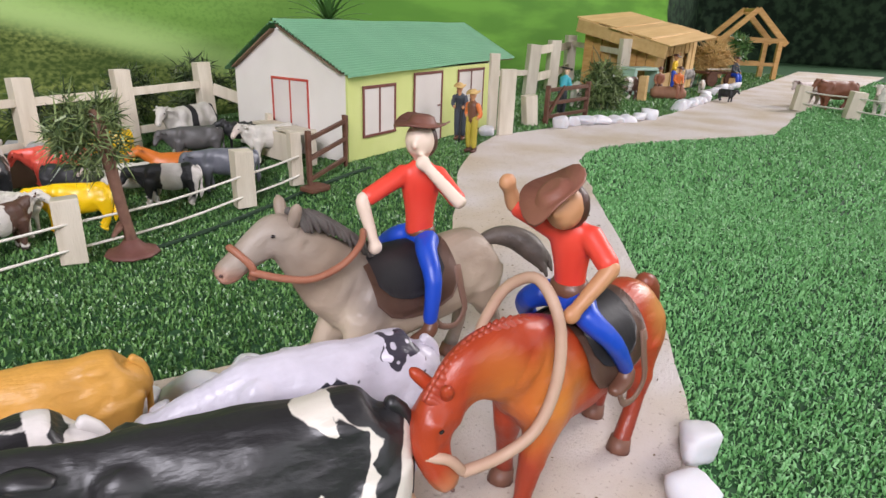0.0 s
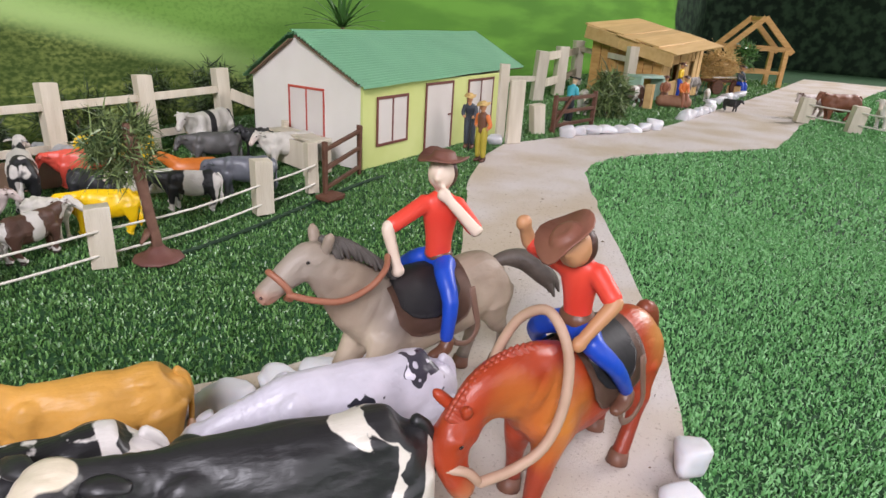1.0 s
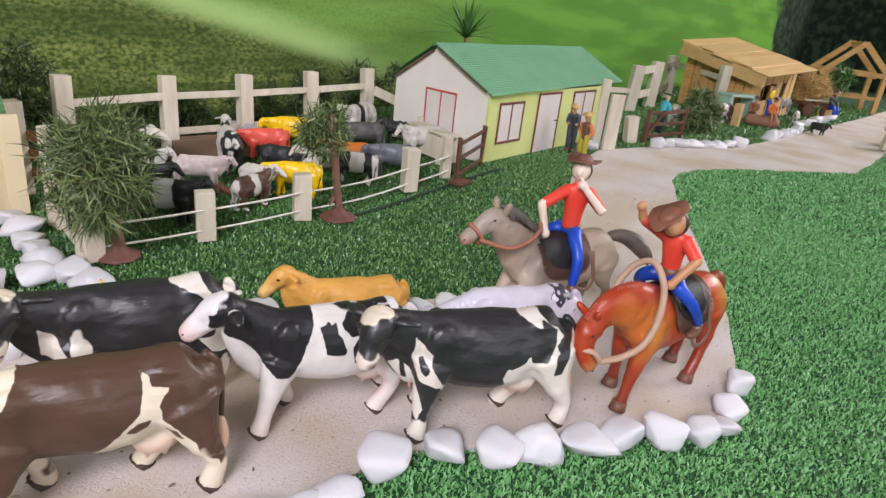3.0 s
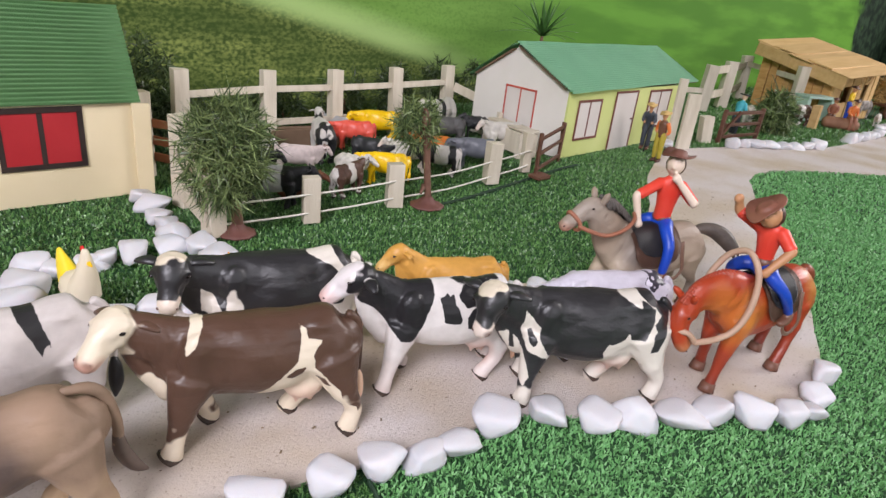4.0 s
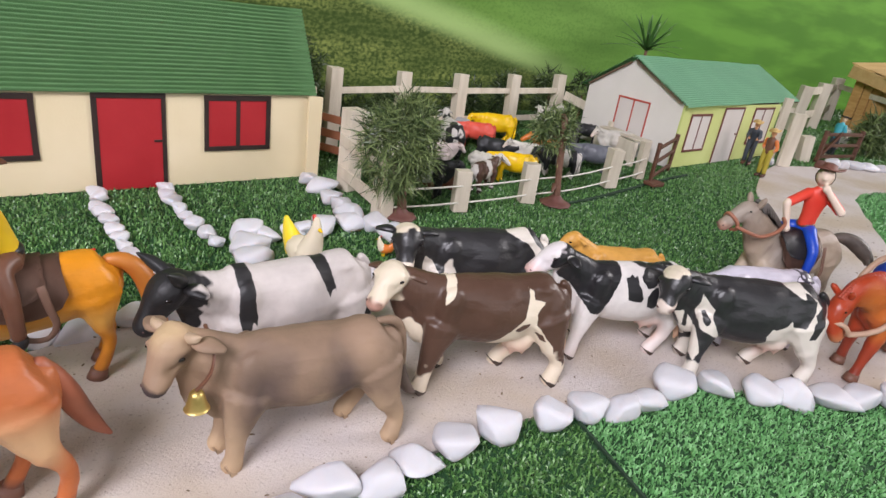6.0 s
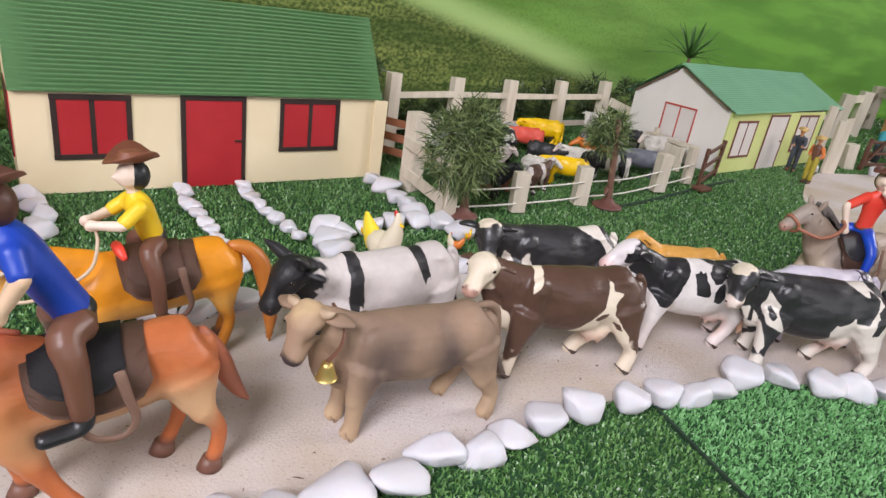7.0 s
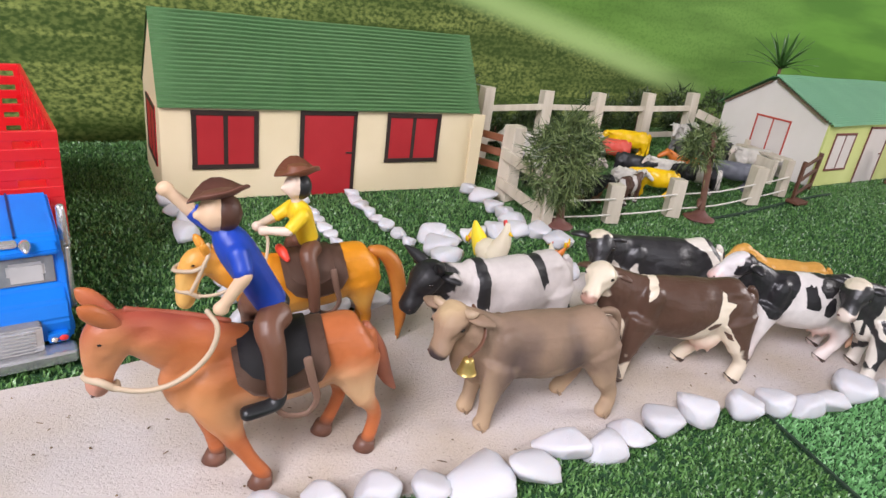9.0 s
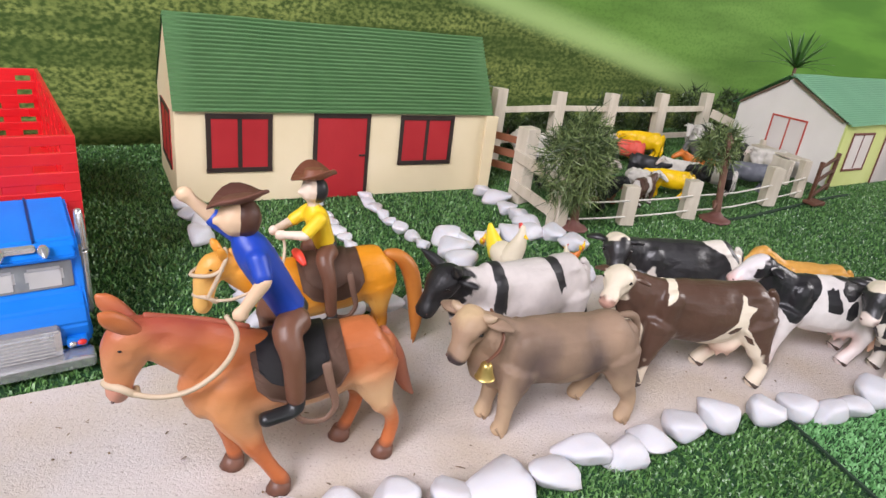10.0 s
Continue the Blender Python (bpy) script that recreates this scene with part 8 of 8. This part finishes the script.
# ---- the eastern corral by the path's end ----
east_fence = base_at("east_fence", pose(0, 0, 0), "low white posts strung with two pale cords by the path", "fence")
EP = [(1.335, 0.178), (1.285, 0.095), (1.235, 0.012)]
for x, y in EP:
    post(east_fence, x, y, 0.022, 0.016, 0.044, 0.019, lean=(0, 6), turn=-60)
for a, b in zip(EP, EP[1:]):
    for z in (0.014, 0.034):
        cord(east_fence, [(*a, 0.019 + z), ((a[0] + b[0]) / 2, (a[1] + b[1]) / 2, 0.018 + z), (*b, 0.019 + z)], 1.3, M_STRING)
small_animal("level", 1.42, 0.125, 130, 0.8, C_RUST, "rust-brown toy cow in the eastern pen", "small cow")
small_animal("level", 1.40, 0.05, 160, 0.8, C_WHITE, "chalk-white toy cow in the eastern pen", "small cow")
small_animal("level", 1.43, 0.175, 150, 0.7, C_PINK, "pinkish-white toy calf in the eastern pen", "small calf")


# ---- joints between turf sheets and crumbs on the path ----
def joint_strip(pts, half, label):
    bm = bmesh.new()
    rows = []
    for (x, y), (tx, ty) in zip(pts, [(b[0] - a[0], b[1] - a[1]) for a, b in zip(pts, pts[1:])] + [(pts[-1][0] - pts[-2][0], pts[-1][1] - pts[-2][1])]):
        n = Vector((-ty, tx, 0)).normalized() * half * random.uniform(0.7, 1.3)
        c = Vector((x, y, lift(x) + 0.0012))
        rows.append([bm.verts.new(c - n), bm.verts.new(c + n), bm.verts.new(c + n - V(0, 0, 0.0015)), bm.verts.new(c - n - V(0, 0, 0.0015))])
    for a, b in zip(rows, rows[1:]):
        for k in range(4):
            bm.faces.new((a[k], b[k], b[(k + 1) % 4], a[(k + 1) % 4]))
    bm.faces.new(rows[0]), bm.faces.new(rows[-1][::-1])
    ob = put("turf_joint", bm, M_JOINT)
    tagged(ob, label, "joint", kind="structure")


joint_strip([(-0.001 + (y - 0.201) * 0.268, y) for y in np.linspace(-0.15, 0.196, 40)], 0.0007, "dark backing showing in the joint between turf sheets")
joint_strip([(x, 0.451 - (x - 0.28) * 0.02) for x in np.linspace(0.265, 0.486, 26)], 0.0014, "dark uneven joint in the turf beside the corral")

rng = np.random.default_rng(77)
vs, fs = [], []
for _ in range(380):
    x, y = rng.uniform(-0.42, 0.55), rng.uniform(0.10, 0.42)
    if not inside(np.array([x]), np.array([y]), PATH_LINE)[0]:
        continue
    L, w, a = abs(rng.normal(0, 1)) * 0.0006 + 0.0004, rng.uniform(0.0002, 0.0005), rng.uniform(0, 6.28)
    if rng.random() < 0.04:
        L *= 1.8
    dx, dy = np.cos(a), np.sin(a)
    z0 = lift(x) + 0.0012
    k = len(vs)
    for sx, sy in ((-1, -1), (1, -1), (1, 1), (-1, 1)):
        vs.append((x + dx * L * sx - dy * w * sy, y + dy * L * sx + dx * w * sy, z0))
    vs.append((x, y, z0 + w * 1.6))
    fs += [(k, k + 1, k + 4), (k + 1, k + 2, k + 4), (k + 2, k + 3, k + 4), (k + 3, k, k + 4)]
stuff_mesh("path_crumbs", vs, fs, M_CRUMB, "tiny dark crumbs and twigs lying on the path", "crumbs", "stuff", None)


# ---- artificial turf: tufts of short curled blades ----
def turf_patch(seed, x0, x1, y0, y1, per_m2, height, width, sheet=0):
    rng = np.random.default_rng(seed)
    n = int((x1 - x0) * (y1 - y0) * per_m2)
    x, y = rng.uniform(x0, x1, n), rng.uniform(y0, y1, n)
    keep = ~inside(x, y, PATH_LINE)
    for a, b, c, d in ((-0.263, 0.042, 0.596, 0.714), (0.488, 0.785, 0.486, 0.632), (1.42, 1.95, 0.42, 0.62)):
        keep &= ~((x > a) & (x < b) & (y > c) & (y < d))
    # the joint between two turf sheets, and the bare strip along the corral
    seam = -0.001 + (y - 0.201) * 0.268
    keep &= ~((np.abs(x - seam) < 0.0016) & (y < 0.205))
    if sheet:
        keep &= (x - seam) * sheet > 0
    keep &= ~((np.abs(y - (0.451 - (x - 0.28) * 0.02)) < 0.0022) & (x > 0.26) & (x < 0.49))
    x, y = x[keep], y[keep]
    n = len(x)
    z = lift_np(x) - 0.0022
    lean = rng.uniform(0, 2 * np.pi, n)
    tilt = rng.uniform(0.15, 1.15, n)
    h = height * rng.uniform(0.55, 1.2, n)
    w = width * rng.uniform(0.7, 1.3, n) / 2
    face = rng.uniform(0, 2 * np.pi, n)
    cx, cy = np.cos(face) * w, np.sin(face) * w
    mx, my = np.cos(lean) * h * 0.35 * tilt, np.sin(lean) * h * 0.35 * tilt
    tx, ty = np.cos(lean + 0.4) * h * 1.0 * tilt, np.sin(lean + 0.4) * h * 1.0 * tilt
    v = np.empty((n, 5, 3), np.float32)
    v[:, 0] = np.stack([x - cx, y - cy, z], 1)
    v[:, 1] = np.stack([x + cx, y + cy, z], 1)
    v[:, 2] = np.stack([x + mx + cx * 0.9, y + my + cy * 0.9, z + h * 0.68], 1)
    v[:, 3] = np.stack([x + mx - cx * 0.9, y + my - cy * 0.9, z + h * 0.68], 1)
    v[:, 4] = np.stack([x + tx, y + ty, z + h * (1.02 - 0.35 * tilt)], 1)
    return v.reshape(-1, 3), n


def make_turf(name, patches, label, mat=M_TURF):
    vs, total = [], 0
    for p in patches:
        v, n = turf_patch(*p)
        vs.append(v)
        total += n
    vs = np.concatenate(vs)
    k = np.arange(total, dtype=np.int32)[:, None] * 5
    quads = k + np.array([0, 1, 2, 3], np.int32)
    tris = k + np.array([3, 2, 4], np.int32)
    me = bpy.data.meshes.new(name)
    me.vertices.add(len(vs))
    me.vertices.foreach_set("co", vs.ravel())
    loops = np.concatenate([quads, tris], 1).ravel()
    me.loops.add(len(loops))
    me.loops.foreach_set("vertex_index", loops)
    me.polygons.add(total * 2)
    starts = np.stack([np.arange(total) * 7, np.arange(total) * 7 + 4], 1).ravel().astype(np.int32)
    me.polygons.foreach_set("loop_start", starts)
    me.materials.append(mat)
    me.update(calc_edges=True)
    me.validate()
    tagged(new(name, me), label, "turf", kind="stuff")


make_turf("turf_blades", [
    (1, -0.30, 0.24, -0.16, 0.205, 520000, 0.0032, 0.0010, -1),
    (10, -0.30, 0.24, 0.205, 0.235, 520000, 0.0032, 0.0010),
    (2, -0.48, 0.50, 0.235, 0.80, 300000, 0.0033, 0.0011),
    (12, 0.50, 0.75, 0.325, 0.80, 300000, 0.0033, 0.0011),
    (4, 0.75, 0.95, 0.325, 0.80, 110000, 0.006, 0.0018),
    (13, 0.95, 1.25, 0.235, 0.80, 110000, 0.006, 0.0018),
    (5, 1.25, 2.3, 0.235, 0.80, 30000, 0.007, 0.003),
], "short glossy green blades of artificial turf")
make_turf("turf_blades", [
    (9, -0.12, 0.24, -0.16, 0.205, 520000, 0.0032, 0.0010, 1),
    (7, 0.24, 0.62, -0.16, 0.235, 520000, 0.0032, 0.0010),
    (3, 0.62, 1.35, -0.25, 0.235, 150000, 0.004, 0.0016),
    (11, 0.50, 0.95, 0.235, 0.325, 170000, 0.004, 0.0016),
    (8, 1.25, 2.3, -0.25, 0.235, 30000, 0.007, 0.003),
    (6, 0.30, 1.2, -0.45, -0.16, 60000, 0.006, 0.002),
], "paler green blades of the artificial turf east of the path", M_TURFEAST)
